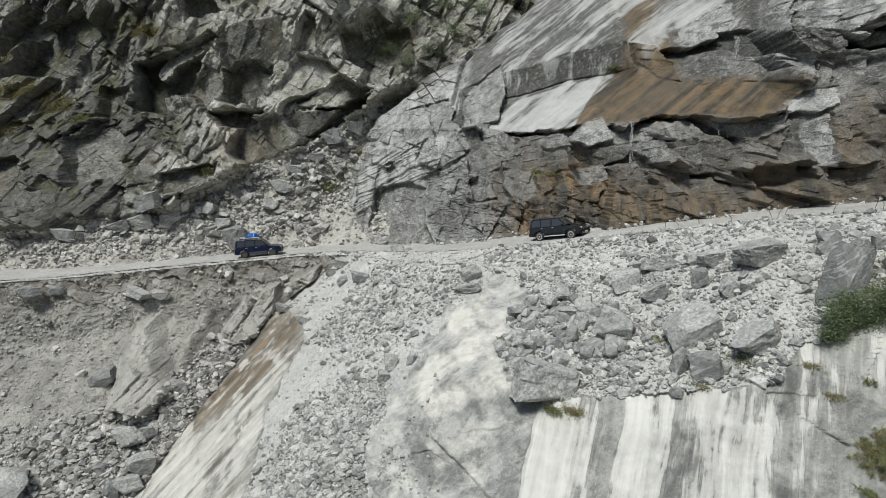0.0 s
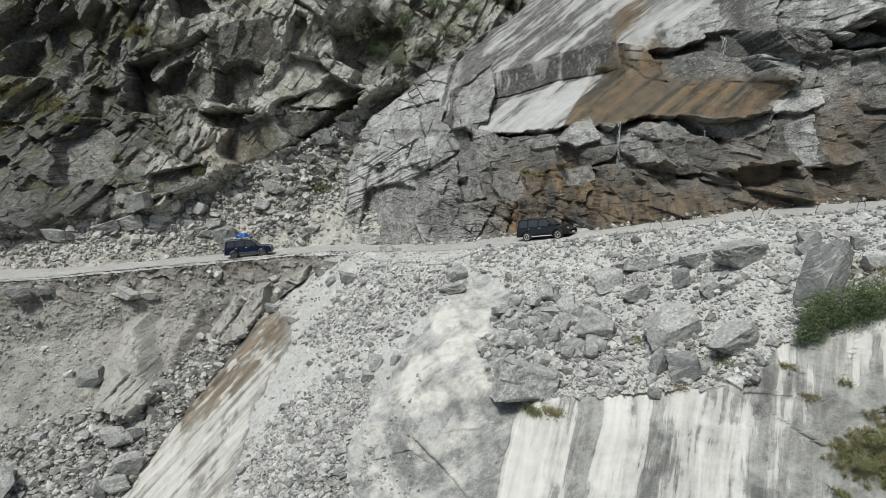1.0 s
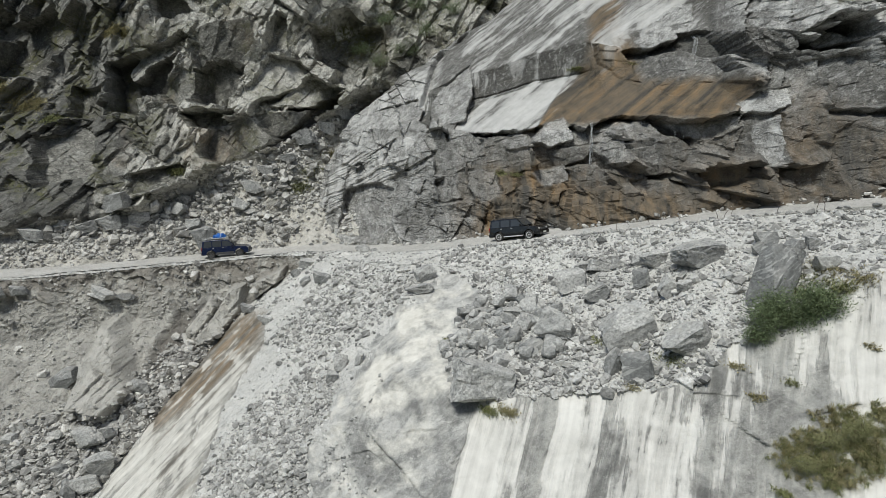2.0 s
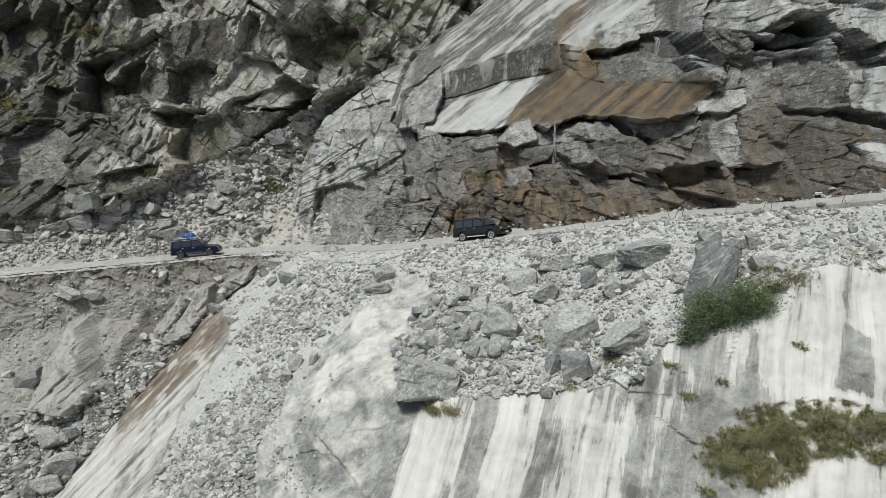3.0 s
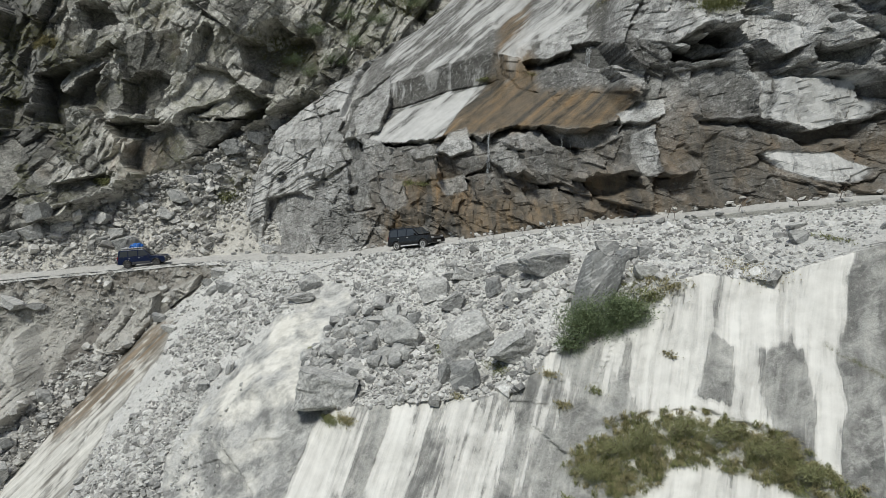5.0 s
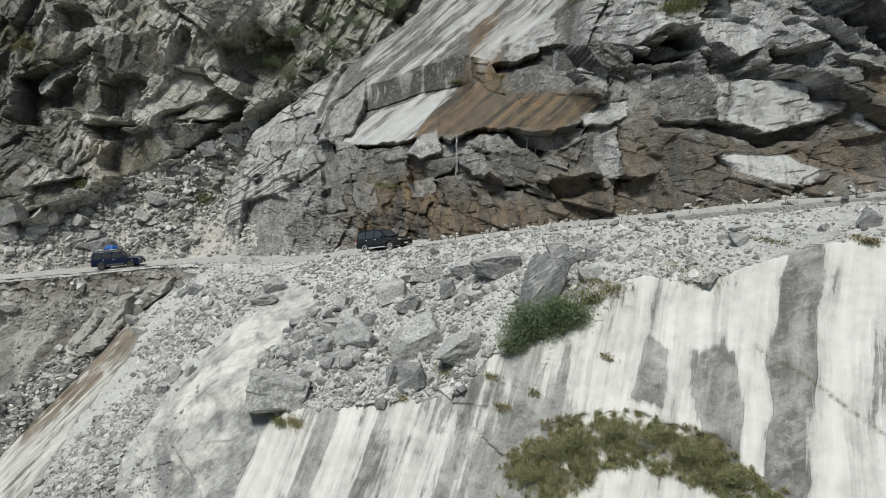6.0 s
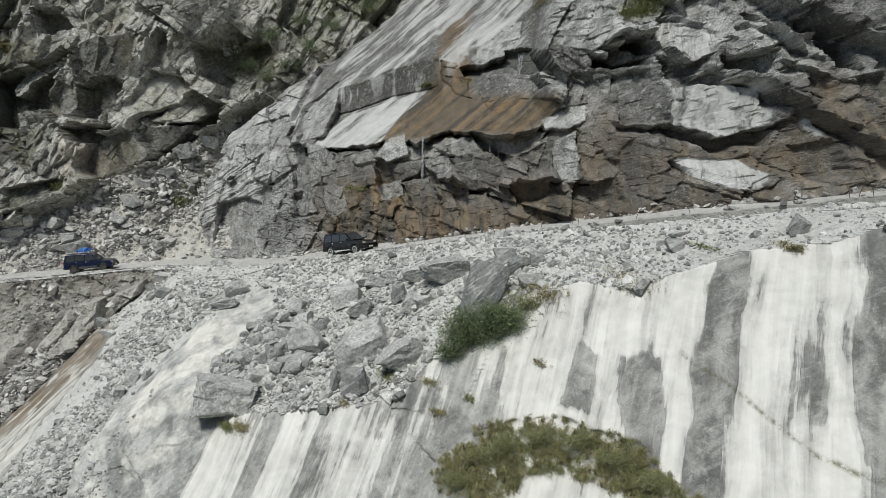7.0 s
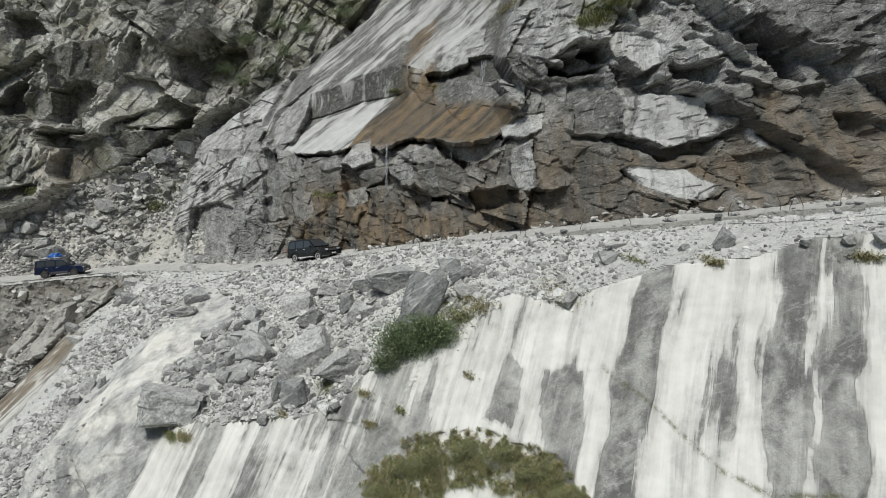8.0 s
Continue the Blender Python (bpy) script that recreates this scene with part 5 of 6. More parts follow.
for x, z, w, h in [(-23.2, -10.5, 1.8, 1.4), (-25.8, -13.5, 2.5, 1.8), (-24.0, -15.0, 2.2, 2.2), (-24.5, -16.2, 2.1, 1.5), (-29.4, -9.6, 2.0, 1.7), (-33.2, -15.7, 3.1, 2.5), (-24.4, -13.3, 1.2, 1.2), (-25.7, -16.5, 1.7, 1.5), (-31.9, -13.2, 1.3, 0.8),
                   (-28.5, -13.2, 1.0, 0.8), (-27.2, -15.2, 1.2, 0.9), (-22.6, -11.8, 1.0, 0.9), (-30.5, -14.8, 1.3, 0.9), (-21.6, -9.6, 0.8, 0.7), (-23.6, -12.4, 0.9, 0.8)]:
    put_boulder(LOW, x, z, w, h, int(-x * 5) % 12, "grey boulder wedged in the stony gully", "boulders in the gully", x * 37 % 80 - 40, z * 31 % 30 - 15)
for x, z, w, h in [(-15.2, -4.6, 1.4, 0.9), (-12.2, -4.5, 1.5, 0.9), (-3.5, -4.4, 0.9, 1.3), (-2.0, -3.7, 0.5, 0.9), (-9.7, -0.4, 1.6, 1.1), (-7.1, -0.9, 1.6, 1.0), (-10.6, -1.2, 1.0, 0.8), (-9.0, -1.4, 0.9, 0.8), (-3.9, -5.0, 0.9, 0.9), (-28.4, -3.0, 2.6, 1.1), (-26.4, -3.3, 1.6, 0.7),
                   (-36.8, -2.6, 2.0, 1.2), (-35, -2.4, 1.4, 0.9)]:
    put_boulder(LOW, x, z, w, h, int(-x * 3) % 12, "pale angular boulder stuck in loose debris", "boulders in loose debris", x * 23 % 60 - 30, z * 41 % 30 - 15)
for x, z, w, h in [(31.7, 6.55, 0.8, 1.0), (27.5, 5.6, 0.8, 0.7), (30.4, 6.3, 0.5, 0.35), (28.3, 6.1, 1.1, 0.4), (34.6, 7.0, 0.5, 0.35), (12.1, 2.3, 1.0, 0.7), (35.4, 7.1, 0.7, 0.4), (24.4, 4.9, 0.6, 0.5), (26.0, 5.4, 0.5, 0.4), (33.4, 6.9, 0.5, 0.35)]:
    put_boulder(LOW, x, z, w, h, int(x * 3) % 12, "grey-blue stone on the slope above the rock wall", "stones above the rock wall", x * 23 % 60 - 30, z * 41 % 30 - 15)
for x, z, w, h in [(-22.4, 1.1, 2.7, 2.9), (-31.0, 4.9, 3.7, 2.2), (-39.3, 1.9, 2.4, 1.4), (-24.2, 2.7, 1.8, 1.2), (-32.1, 3.0, 2.4, 1.8), (-18.2, 6.6, 2.6, 1.4), (-12.8, 12.3, 2.7, 2.0), (-19.4, 4.7, 1.9, 1.3), (-26, 4.2, 2.2, 1.5), (-29.5, 3.4, 2.0, 1.5), (-14.5, 10, 2.0, 1.3),
                   (-10.5, 13.6, 2.2, 1.7), (-16.8, 8.6, 1.9, 1.3), (-34.5, 2.6, 2.4, 1.3), (-8.6, 15.2, 1.8, 1.5)]:
    put_boulder(FAR, x, z, w, h, int(-x * 5) % 12, "fallen grey block on the talus below the cliff", "blocks on the talus", x * 23 % 60 - 30, z * 17 % 40 - 20)

# the pile of blocks behind the huge boulder
rs = np.random.RandomState(7)
for k in range(150):
    a, b = rs.rand(2)
    x = 3.4 + 6.6 * a
    z = -3.4 + 0.35 * (x - 3.4) + 2.7 * b * (0.55 + 0.45 * math.sin(math.pi * a))
    s = 0.35 + 0.75 * rs.rand() ** 2.2
    put_boulder(LOW, x, z, s * rs.uniform(1, 1.5), s * rs.uniform(0.7, 1), k, "grey angular rock in a loose pile", "rocks in the pile", rs.uniform(-90, 90), rs.uniform(-35, 35), 0.9, "rock", ROCKS, -0.45)


def rubble(name, sheet, where, count, small, large, power, mat, label, seed, level=1, lift=0.22):
    """Loose stones strewn over a sheet, thickest where 'where' is high, as one mesh."""
    r = np.random.RandomState(seed)
    w = np.clip(where, 0, None).ravel()
    pick = r.choice(w.size, count, p=w / w.sum())
    at = np.stack([sheet["x"].ravel(), sheet["y"].ravel(), sheet["z"].ravel()], 1)[pick]
    at = at + r.uniform(-0.06, 0.06, at.shape)
    size = small + (large - small) * r.rand(count) ** power
    shapes = []
    for k in range(14):
        bm = cut_stone(seed * 50 + k, level, 4)
        shapes.append((np.array([v.co[:] for v in bm.verts]), np.array([[v.index for v in f.verts] for f in bm.faces])))
        bm.free()
    kinds = r.randint(0, 14, count)
    verts, faces, base = [], [], 0
    for k, (sv, sf) in enumerate(shapes):
        sel = np.where(kinds == k)[0]
        if not sel.size:
            continue
        a, b, c = (r.uniform(-1, 1, sel.size) * v for v in (math.pi, 0.7, 0.7))
        ca, sa, cb, sb, cc, sc = np.cos(a), np.sin(a), np.cos(b), np.sin(b), np.cos(c), np.sin(c)
        R = np.stack([np.stack([ca * cb, ca * sb * sc - sa * cc, ca * sb * cc + sa * sc], -1), np.stack([sa * cb, sa * sb * sc + ca * cc, sa * sb * cc - ca * sc], -1), np.stack([-sb, cb * sc, cb * cc], -1)], -2)
        dims = size[sel][:, None] * r.uniform(0.6, 1.35, (sel.size, 3)) * np.array([1.15, 1.0, 0.7])
        p = np.einsum("nij,nvj->nvi", R, sv[None] * dims[:, None, :]) + at[sel][:, None, :]
        p[:, :, 1] -= (lift * size[sel])[:, None]
        verts.append(p.reshape(-1, 3))
        faces.append((sf[None] + (np.arange(sel.size) * sv.shape[0])[:, None, None] + base).reshape(-1, 3))
        base += sel.size * sv.shape[0]
    V, F = np.concatenate(verts), np.concatenate(faces)
    me = bpy.data.meshes.new(name)
    me.vertices.add(V.shape[0])
    me.vertices.foreach_set("co", V.astype(np.float32).ravel())
    me.loops.add(F.size)
    me.loops.foreach_set("vertex_index", F.ravel().astype(np.int32))
    me.polygons.add(F.shape[0])
    me.polygons.foreach_set("loop_start", np.arange(0, F.size, 3, dtype=np.int32))
    me.update(calc_edges=True)
    me.shade_flat()
    me.materials.append(mat)
    return tagged(new(name, me), label, "rubble", "", "stuff")


lx, lz = LOW["x"], LOW["z"]
seen_low = (lz > -18.5) & (lx > -48) & (lx < 46)
clumps = 0.35 + np.clip(layers(lx, LOW["y"], lz, 2.0, 3, 120), -0.3, 1)
rows_a = inside(lx, lz, [(-6, 0.2), (2.4, 1.6), (0.5, -0.6), (-3.3, -3.4), (-5.7, -4.9), (-10.3, -5.1)], 0.6)
rows_b = inside(lx, lz, [(-5.6, -5.3), (-2.9, -5.3), (-4.6, -9.9), (-6, -14), (-12.7, -12.3), (-10.4, -8.7)], 0.7)
pile = inside(lx, lz, [(2.6, -2.2), (4.5, -0.3), (8, 0.4), (10.8, 0.4), (11, -1), (9, -3.0), (3.8, -4.2)], 0.6)
loose = LOW["slab"] & (LOW["slick"] < 0.4) & seen_low
spill = (LOW["wall"] & seen_low & (lx < 2.5)) * np.clip(0.25 + layers(lx, LOW["y"], lz, 2.6, 3, 122), 0, 1) * smooth(2.5, -4, lx + 0.2 * (lz + 8))
rubble("rubble", LOW, loose * (0.6 * clumps + 1.6 * rows_a + 2.6 * rows_b + 2.0 * pile) + 0.9 * spill, 22000, 0.05, 0.27, 2.6, M_RUBBLE, "pale angular stones strewn over the landslide slope", 11)
east_slope = loose * (lx > 3) * (0.4 + clumps)
rubble("rubble", LOW, east_slope, 18000, 0.045, 0.24, 2.6, M_RUBBLE, "pale stones scattered below the road", 18)
rubble("rubble", LOW, east_slope * smooth(30, 24, lx), 1500, 0.18, 0.6, 2.0, M_RUBBLE, "larger pale stones scattered below the road", 19)
rubble("rubble", SHOULDER, (SHOULDER["x"] > -14) * (SHOULDER["x"] < 46) * 1.0, 2600, 0.05, 0.32, 2.4, M_RUBBLE, "small stones along the road shoulder", 20, 1, 0.0)
rubble("rubble", LOW, loose * (0.25 * clumps + 1.2 * rows_a + 2.5 * rows_b + 2.0 * pile), 2600, 0.2, 0.62, 1.8, M_RUBBLE, "larger pale stones in runs on the landslide slope", 12)
chan = inside(lx, lz, [(-19, -5), (-16, -5.2), (-20, -9.5), (-22, -13), (-22.5, -18), (-38, -18), (-36, -13), (-28, -12), (-22, -8)], 1.0)
rubble("rubble", LOW, (LOW["gully"] & seen_low & (lx > -42)) * (1 - 0.95 * LOW["stony"]) * (0.6 * clumps + 2.2 * chan), 9000, 0.05, 0.34, 2.4, M_RUBBLE_DARK, "grey stones littering the earth bank and gully", 13)
rubble("rubble", LOW, (LOW["gully"] & seen_low & (lx > -42)) * (1 - 0.95 * LOW["stony"]) * (0.08 * clumps + 1.6 * chan), 800, 0.3, 0.85, 1.8, M_RUBBLE_DARK, "grey stones heaped along the gully", 14)
fx, fz = FAR["x"], FAR["z"]
tal = FAR["talus"] & (fx > -58) & (fx < -4)
tclump = 0.5 + np.clip(layers(fx, FAR["y"], fz, 2.5, 3, 121), -0.4, 1)
dusty = inside(fx, fz, [(-14.5, 0), (-8, 0), (-8, 7), (-11.5, 5.5)], 0.8)
rubble("rubble", FAR, tal * tclump * (1 - 0.8 * dusty), 13000, 0.08, 0.5, 2.3, M_RUBBLE_DARK, "fallen grey stones covering the talus", 15)
rubble("rubble", FAR, tal * tclump * (1 - 0.9 * dusty) * smooth(0.5, 2, fz), 900, 0.35, 1.2, 2.2, M_RUBBLE_DARK, "larger fallen stones on the talus", 16)
ux, uz = UPPER["x"], UPPER["z"]
foot = np.exp(-((uz - road_at(ux)[1]) / 0.25) ** 2) * (ux > -9) * (ux < 46)
rubble("rubble", UPPER, foot, 420, 0.1, 0.5, 2.0, M_RUBBLE_DARK, "broken stones along the foot of the rock wall", 17, 1, 0.6)


# ---- the two cars ----
def part(name, bm, mat, parent, label=""):
    me = bpy.data.meshes.new(name)
    bmesh.ops.recalc_face_normals(bm, faces=bm.faces[:])
    bm.to_mesh(me)
    bm.free()
    me.materials.append(mat)
    ob = new(name, me)
    ob.parent = parent
    return tagged(ob, label) if label else ob


def thing(name, label, category, group=""):
    return tagged(new(name), label, category, group)


def box(size, at=(0, 0, 0), bevel=0.02, m=None):
    bm = bmesh.new()
    bmesh.ops.create_cube(bm, size=1.0)
    bmesh.ops.scale(bm, vec=size, verts=bm.verts[:])
    if bevel:
        bmesh.ops.bevel(bm, geom=bm.edges[:], offset=bevel, segments=2, affect="EDGES", profile=0.6)
    if m is not None:
        bmesh.ops.transform(bm, matrix=m, verts=bm.verts[:])
    bmesh.ops.translate(bm, vec=at, verts=bm.verts[:])
    return bm


def side_extrude(outline, half, top_half=None, z0=0.0, z1=1.0, bevel=0.03):
    """A side outline (x, z) spread across the car's width, drawn in towards the top."""
    bm = bmesh.new()
    sides = []
    for s in (-1, 1):
        ring = []
        for x, z in outline:
            h = half if top_half is None else half + (top_half - half) * min(1, max(0, (z - z0) / (z1 - z0)))
            ring.append(bm.verts.new((x, s * h, z)))
        sides.append(ring)
    n = len(outline)
    bm.faces.new(sides[0])
    bm.faces.new(list(reversed(sides[1])))
    for i in range(n):
        bm.faces.new((sides[0][i], sides[1][i], sides[1][(i + 1) % n], sides[0][(i + 1) % n]))
    bmesh.ops.recalc_face_normals(bm, faces=bm.faces[:])
    if bevel:
        rim = [e for e in bm.edges if abs(e.verts[0].co.y - e.verts[1].co.y) < 0.2]
        bmesh.ops.bevel(bm, geom=rim, offset=bevel, segments=2, affect="EDGES", profile=0.6)
    return bm


def lathe(profile, segments=28):
    """Turned about the y axis from (radius, y) pairs."""
    bm = bmesh.new()
    rings = [[bm.verts.new((r * math.cos(2 * math.pi * k / segments), y, r * math.sin(2 * math.pi * k / segments))) for k in range(segments)] for r, y in profile]
    for a, b in zip(rings, rings[1:]):
        for k in range(segments):
            bm.faces.new((a[k], a[(k + 1) % segments], b[(k + 1) % segments], b[k]))
    for ring in (rings[0], rings[-1]):
        bm.faces.new(ring)
    return bm


def tube(points, radius, sides=8):
    bm = bmesh.new()
    rings = []
    for i, p in enumerate(points):
        a, b = Vector(points[max(i - 1, 0)]), Vector(points[min(i + 1, len(points) - 1)])
        q = (b - a).to_track_quat("Z", "Y")
        r = radius[i] if isinstance(radius, (list, tuple)) else radius
        rings.append([bm.verts.new(Vector(p) + q @ Vector((r * math.cos(2 * math.pi * k / sides), r * math.sin(2 * math.pi * k / sides), 0))) for k in range(sides)])
    for a, b in zip(rings, rings[1:]):
        for k in range(sides):
            bm.faces.new((a[k], a[(k + 1) % sides], b[(k + 1) % sides], b[k]))
    bm.faces.new(rings[0])
    bm.faces.new(rings[-1])
    return bm


def joined(*bms):
    out = bmesh.new()
    for b in bms:
        me = bpy.data.meshes.new("tmp")
        b.to_mesh(me)
        b.free()
        out.from_mesh(me)
        bpy.data.meshes.remove(me)
    return out


def paint_material(name, colour):
    m, nt, bsdf = material(name)
    p = coords(nt)
    dust = ramp(nt, noisy(nt, p, 2.5, 6, 0.65), [(0.5, 0.0), (0.8, 0.1)])
    nt.links.new(mix(nt, dust, colour, (0.3, 0.285, 0.26)), bsdf.inputs["Base Color"])
    nt.links.new(math_node(nt, "ADD", 0.25, math_node(nt, "MULTIPLY", dust, 0.6)), bsdf.inputs["Roughness"])
    bsdf.inputs["Coat Weight"].default_value = 0.4
    return m


M_BLACK = paint_material("black_paint", (0.006, 0.006, 0.007))
M_BLUE = paint_material("dark_blue_paint", (0.008, 0.014, 0.042))
M_TRIM = plain_material("grey_plastic", (0.06, 0.06, 0.06), 0.7)
M_GLASS = plain_material("tinted_glass", (0.045, 0.05, 0.055), 0.04, 0.0, 0.1)
M_TYRE = plain_material("tyre_rubber", (0.03, 0.029, 0.027), 0.9, 0.0, 0.3, 20, 0.3)
M_RIM = plain_material("alloy", (0.7, 0.7, 0.7), 0.4, 0.25, 0.1)
M_STEEL = plain_material("dusty_steel_rim", (0.12, 0.115, 0.11), 0.6, 0.3)
M_LAMP = plain_material("lamp_lens", (0.6, 0.6, 0.6), 0.12, 0.2, 0.1)
M_RED = plain_material("red_lens", (0.3, 0.012, 0.01), 0.2, 0.0, 0.1)
M_PLATE = plain_material("plate", (0.65, 0.65, 0.6), 0.5, 0.0, 0.05)
M_TARP = plain_material("blue_tarpaulin", (0.02, 0.12, 0.42), 0.45, 0.0, 0.35, 3.0, 0.3)


def arch(cx, r, n=9):
    return [(cx + r * math.cos(math.pi * k / (n - 1)), 0.36 + r * 0.98 * math.sin(math.pi * k / (n - 1))) for k in range(n)]


def suv(label, paint, lower, rim_mat, m, rack):
    car = thing("car", label, "car", "cars on the mountain road")
    outline = [(2.2, 0.36)] + [(2.27, 0.62), (2.22, 0.86), (2.02, 0.985), (0.95, 1.09), (0.55, 1.12), (-2.12, 1.1), (-2.24, 0.95), (-2.24, 0.5), (-2.1, 0.36)]
    under = arch(-1.36, 0.46)[::-1] + [(-0.85, 0.33), (0.85, 0.33)] + arch(1.38, 0.46)[::-1]
    part("body", side_extrude(outline + under, 0.89, 0.83, 0.6, 1.12, 0.035), paint, car)
    cabin = [(1.02, 1.07), (0.92, 1.14), (0.32, 1.7), (0.2, 1.76), (-1.0, 1.8), (-1.98, 1.78), (-2.1, 1.7), (-2.2, 1.07)]
    part("cabin", side_extrude(cabin, 0.84, 0.68, 1.07, 1.8, 0.03), paint, car)
    for s in (-1, 1):
        for pts in ([(0.86, 1.14), (0.3, 1.66), (-0.22, 1.68), (-0.22, 1.14)], [(-0.32, 1.14), (-0.32, 1.68), (-1.15, 1.69), (-1.15, 1.14)], [(-1.25, 1.14), (-1.25, 1.69), (-1.92, 1.67), (-2.02, 1.14)]):
            bm = bmesh.new()
            rings = []
            for dy in (-0.02, 0.012):
                rings.append([bm.verts.new((x, s * (0.84 - 0.16 * (z - 1.07) / 0.73 + dy), z)) for x, z in pts])
            bm.faces.new(rings[0])
            bm.faces.new(rings[1])
            for i in range(4):
                bm.faces.new((rings[0][i], rings[0][(i + 1) % 4], rings[1][(i + 1) % 4], rings[1][i]))
            part("window", bm, M_GLASS, car)
    bm = bmesh.new()
    ring = [bm.verts.new(p) for p in ((0.95, -0.74, 1.145), (0.95, 0.74, 1.145), (0.36, 0.62, 1.69), (0.36, -0.62, 1.69))]
    face = bm.faces.new(ring)
    up = bmesh.ops.extrude_face_region(bm, geom=[face])
    bmesh.ops.translate(bm, vec=(0.022, 0, 0.022), verts=[v for v in up["geom"] if isinstance(v, bmesh.types.BMVert)])
    part("windshield", bm, M_GLASS, car)
    part("rear_window", box((0.04, 1.2, 0.45), (-2.165, 0, 1.42), 0.01, pose(0, 0, 0, 0, 10, 0)), M_GLASS, car)
    part("front_bumper", box((0.28, 1.76, 0.3), (2.2, 0, 0.5), 0.06), lower, car)
    part("rear_bumper", box((0.24, 1.74, 0.26), (-2.2, 0, 0.5), 0.05), lower, car)
    part("grille", box((0.06, 0.9, 0.16), (2.25, 0, 0.78), 0.02), M_TRIM, car)
    part("number_plate", box((0.02, 0.48, 0.12), (2.35, 0, 0.5), 0.004), M_PLATE, car)
    for s in (-1, 1):
        part("headlight", box((0.14, 0.34, 0.17), (2.17, s * 0.64, 0.82), 0.04), M_LAMP, car)
        part("tail_light", box((0.08, 0.14, 0.4), (-2.23, s * 0.76, 0.95), 0.03), M_RED, car)
        part("side_step", box((1.75, 0.14, 0.07), (0, s * 0.92, 0.36), 0.02), M_RIM if rim_mat is M_RIM else M_TRIM, car)
        part("side_cladding", box((1.7, 0.03, 0.16), (0, s * 0.885, 0.5), 0.012), lower, car)
        part("mirror", box((0.12, 0.2, 0.15), (0.72, s * 0.97, 1.2), 0.04), paint, car)
        for x in (-0.15, -1.1):
            part("door_handle", box((0.16, 0.03, 0.035), (x, s * 0.862, 1.0), 0.01), M_RIM, car)
        part("roof_rail", tube([(-1.9, s * 0.6, 1.8), (-1.8, s * 0.6, 1.87), (0.0, s * 0.6, 1.86), (0.12, s * 0.6, 1.79)], 0.022), M_TRIM, car)
        for x in (-1.36, 1.38):
            wheel = part("wheel", lathe([(0.05, -0.1), (0.13, -0.11), (0.13, 0.11), (0.05, 0.1)], 16), M_TRIM, car)
            wheel.location = (x, s * 0.8, 0.36)
            part("tyre", lathe([(0.23, -0.1), (0.33, -0.12), (0.365, -0.09), (0.37, 0), (0.365, 0.09), (0.33, 0.12), (0.23, 0.1)]), M_TYRE, wheel)
            rim = [lathe([(0.235, s * 0.06), (0.245, s * 0.11), (0.21, s * 0.115), (0.2, s * 0.05)])]
            rim.append(lathe([(0.03, s * 0.02), (0.06, s * 0.1), (0.02, s * 0.11)], 12))
            for k in range(6):
                rim.append(box((0.19, 0.03, 0.11), (0.12, s * 0.085, 0), 0.01))
                bmesh.ops.rotate(rim[-1], verts=rim[-1].verts[:], matrix=Matrix.Rotation(k * math.pi / 3, 3, "Y"))
            part("rim", joined(*rim), rim_mat, wheel)
    if rack:
        bars = [tube([(x, -0.66, 1.9), (x, 0.66, 1.9)], 0.018) for x in (-1.8, -1.3, -0.8, -0.3, 0.1)]
        bars += [tube([(-1.9, s * 0.66, 1.98), (0.2, s * 0.66, 1.98)], 0.018) for s in (-1, 1)]
        bars += [tube([(x, s * 0.66, 1.78), (x, s * 0.66, 1.98)], 0.014) for s in (-1, 1) for x in (-1.8, -0.8, 0.1)]
        part("roof_rack", joined(*bars), M_RIM, car)
    car.matrix_world = m
    return car


BLACK_AT = pose(9.55, 48.0, 2.93, 0, -7.5, -35)
BLUE_AT = pose(-18.55, 59.35, 0.0, 0, -4.0, 9)
suv("dusty black off-road car with alloy wheels on the road", M_BLACK, M_BLACK, M_RIM, BLACK_AT, False)
suv("dark blue off-road car with grey lower panels and roof rack", M_BLUE, M_TRIM, M_STEEL, BLUE_AT, True)
bm = bmesh.new()
bmesh.ops.create_icosphere(bm, subdivisions=4, radius=0.5)
for v in bm.verts:
    c = v.co
    lump = 1 + 0.22 * noise.noise(c * 4.0) + 0.1 * noise.noise(c * 11.0)
    v.co = Vector((c.x * 1.25 * lump, c.y * 1.05 * lump, max(c.z, -0.22) * 0.62 * lump + 0.14))
load = thing("luggage", "lumpy blue tarpaulin bundle tied on the roof rack", "luggage")
part("tarpaulin", bm, M_TARP, load)
part("rope", joined(*[tube([(x, 0.54 * math.cos(a), 0.1 + 0.36 * max(0, math.sin(a))) for a in np.linspace(0, math.pi, 9)], 0.012, 5) for x in (-0.25, 0.2)]), M_PLATE, load)
load.matrix_world = BLUE_AT @ pose(-0.55, 0, 1.94)


# ---- plants ----
def leaf_material(name, lo, hi):
    m, nt, bsdf = material(name)
    pick = node(nt, "ShaderNodeNewGeometry").outputs["Random Per Island"]
    n = noisy(nt, coords(nt), 1.7, 4)
    nt.links.new(mix(nt, math_node(nt, "ADD", math_node(nt, "MULTIPLY", pick, 0.7), math_node(nt, "MULTIPLY", n, 0.3)), lo, hi), bsdf.inputs["Base Color"])
    bsdf.inputs["Roughness"].default_value = 0.7
    return m


M_LEAF = leaf_material("bush_leaf", (0.055, 0.08, 0.036), (0.23, 0.29, 0.14))
M_GRASS = leaf_material("green_grass", (0.1, 0.12, 0.045), (0.3, 0.3, 0.13))
M_DRY = leaf_material("dry_grass", (0.17, 0.15, 0.07), (0.4, 0.36, 0.19))
M_SCRUB = leaf_material("olive_leaf", (0.12, 0.125, 0.05), (0.36, 0.36, 0.18))
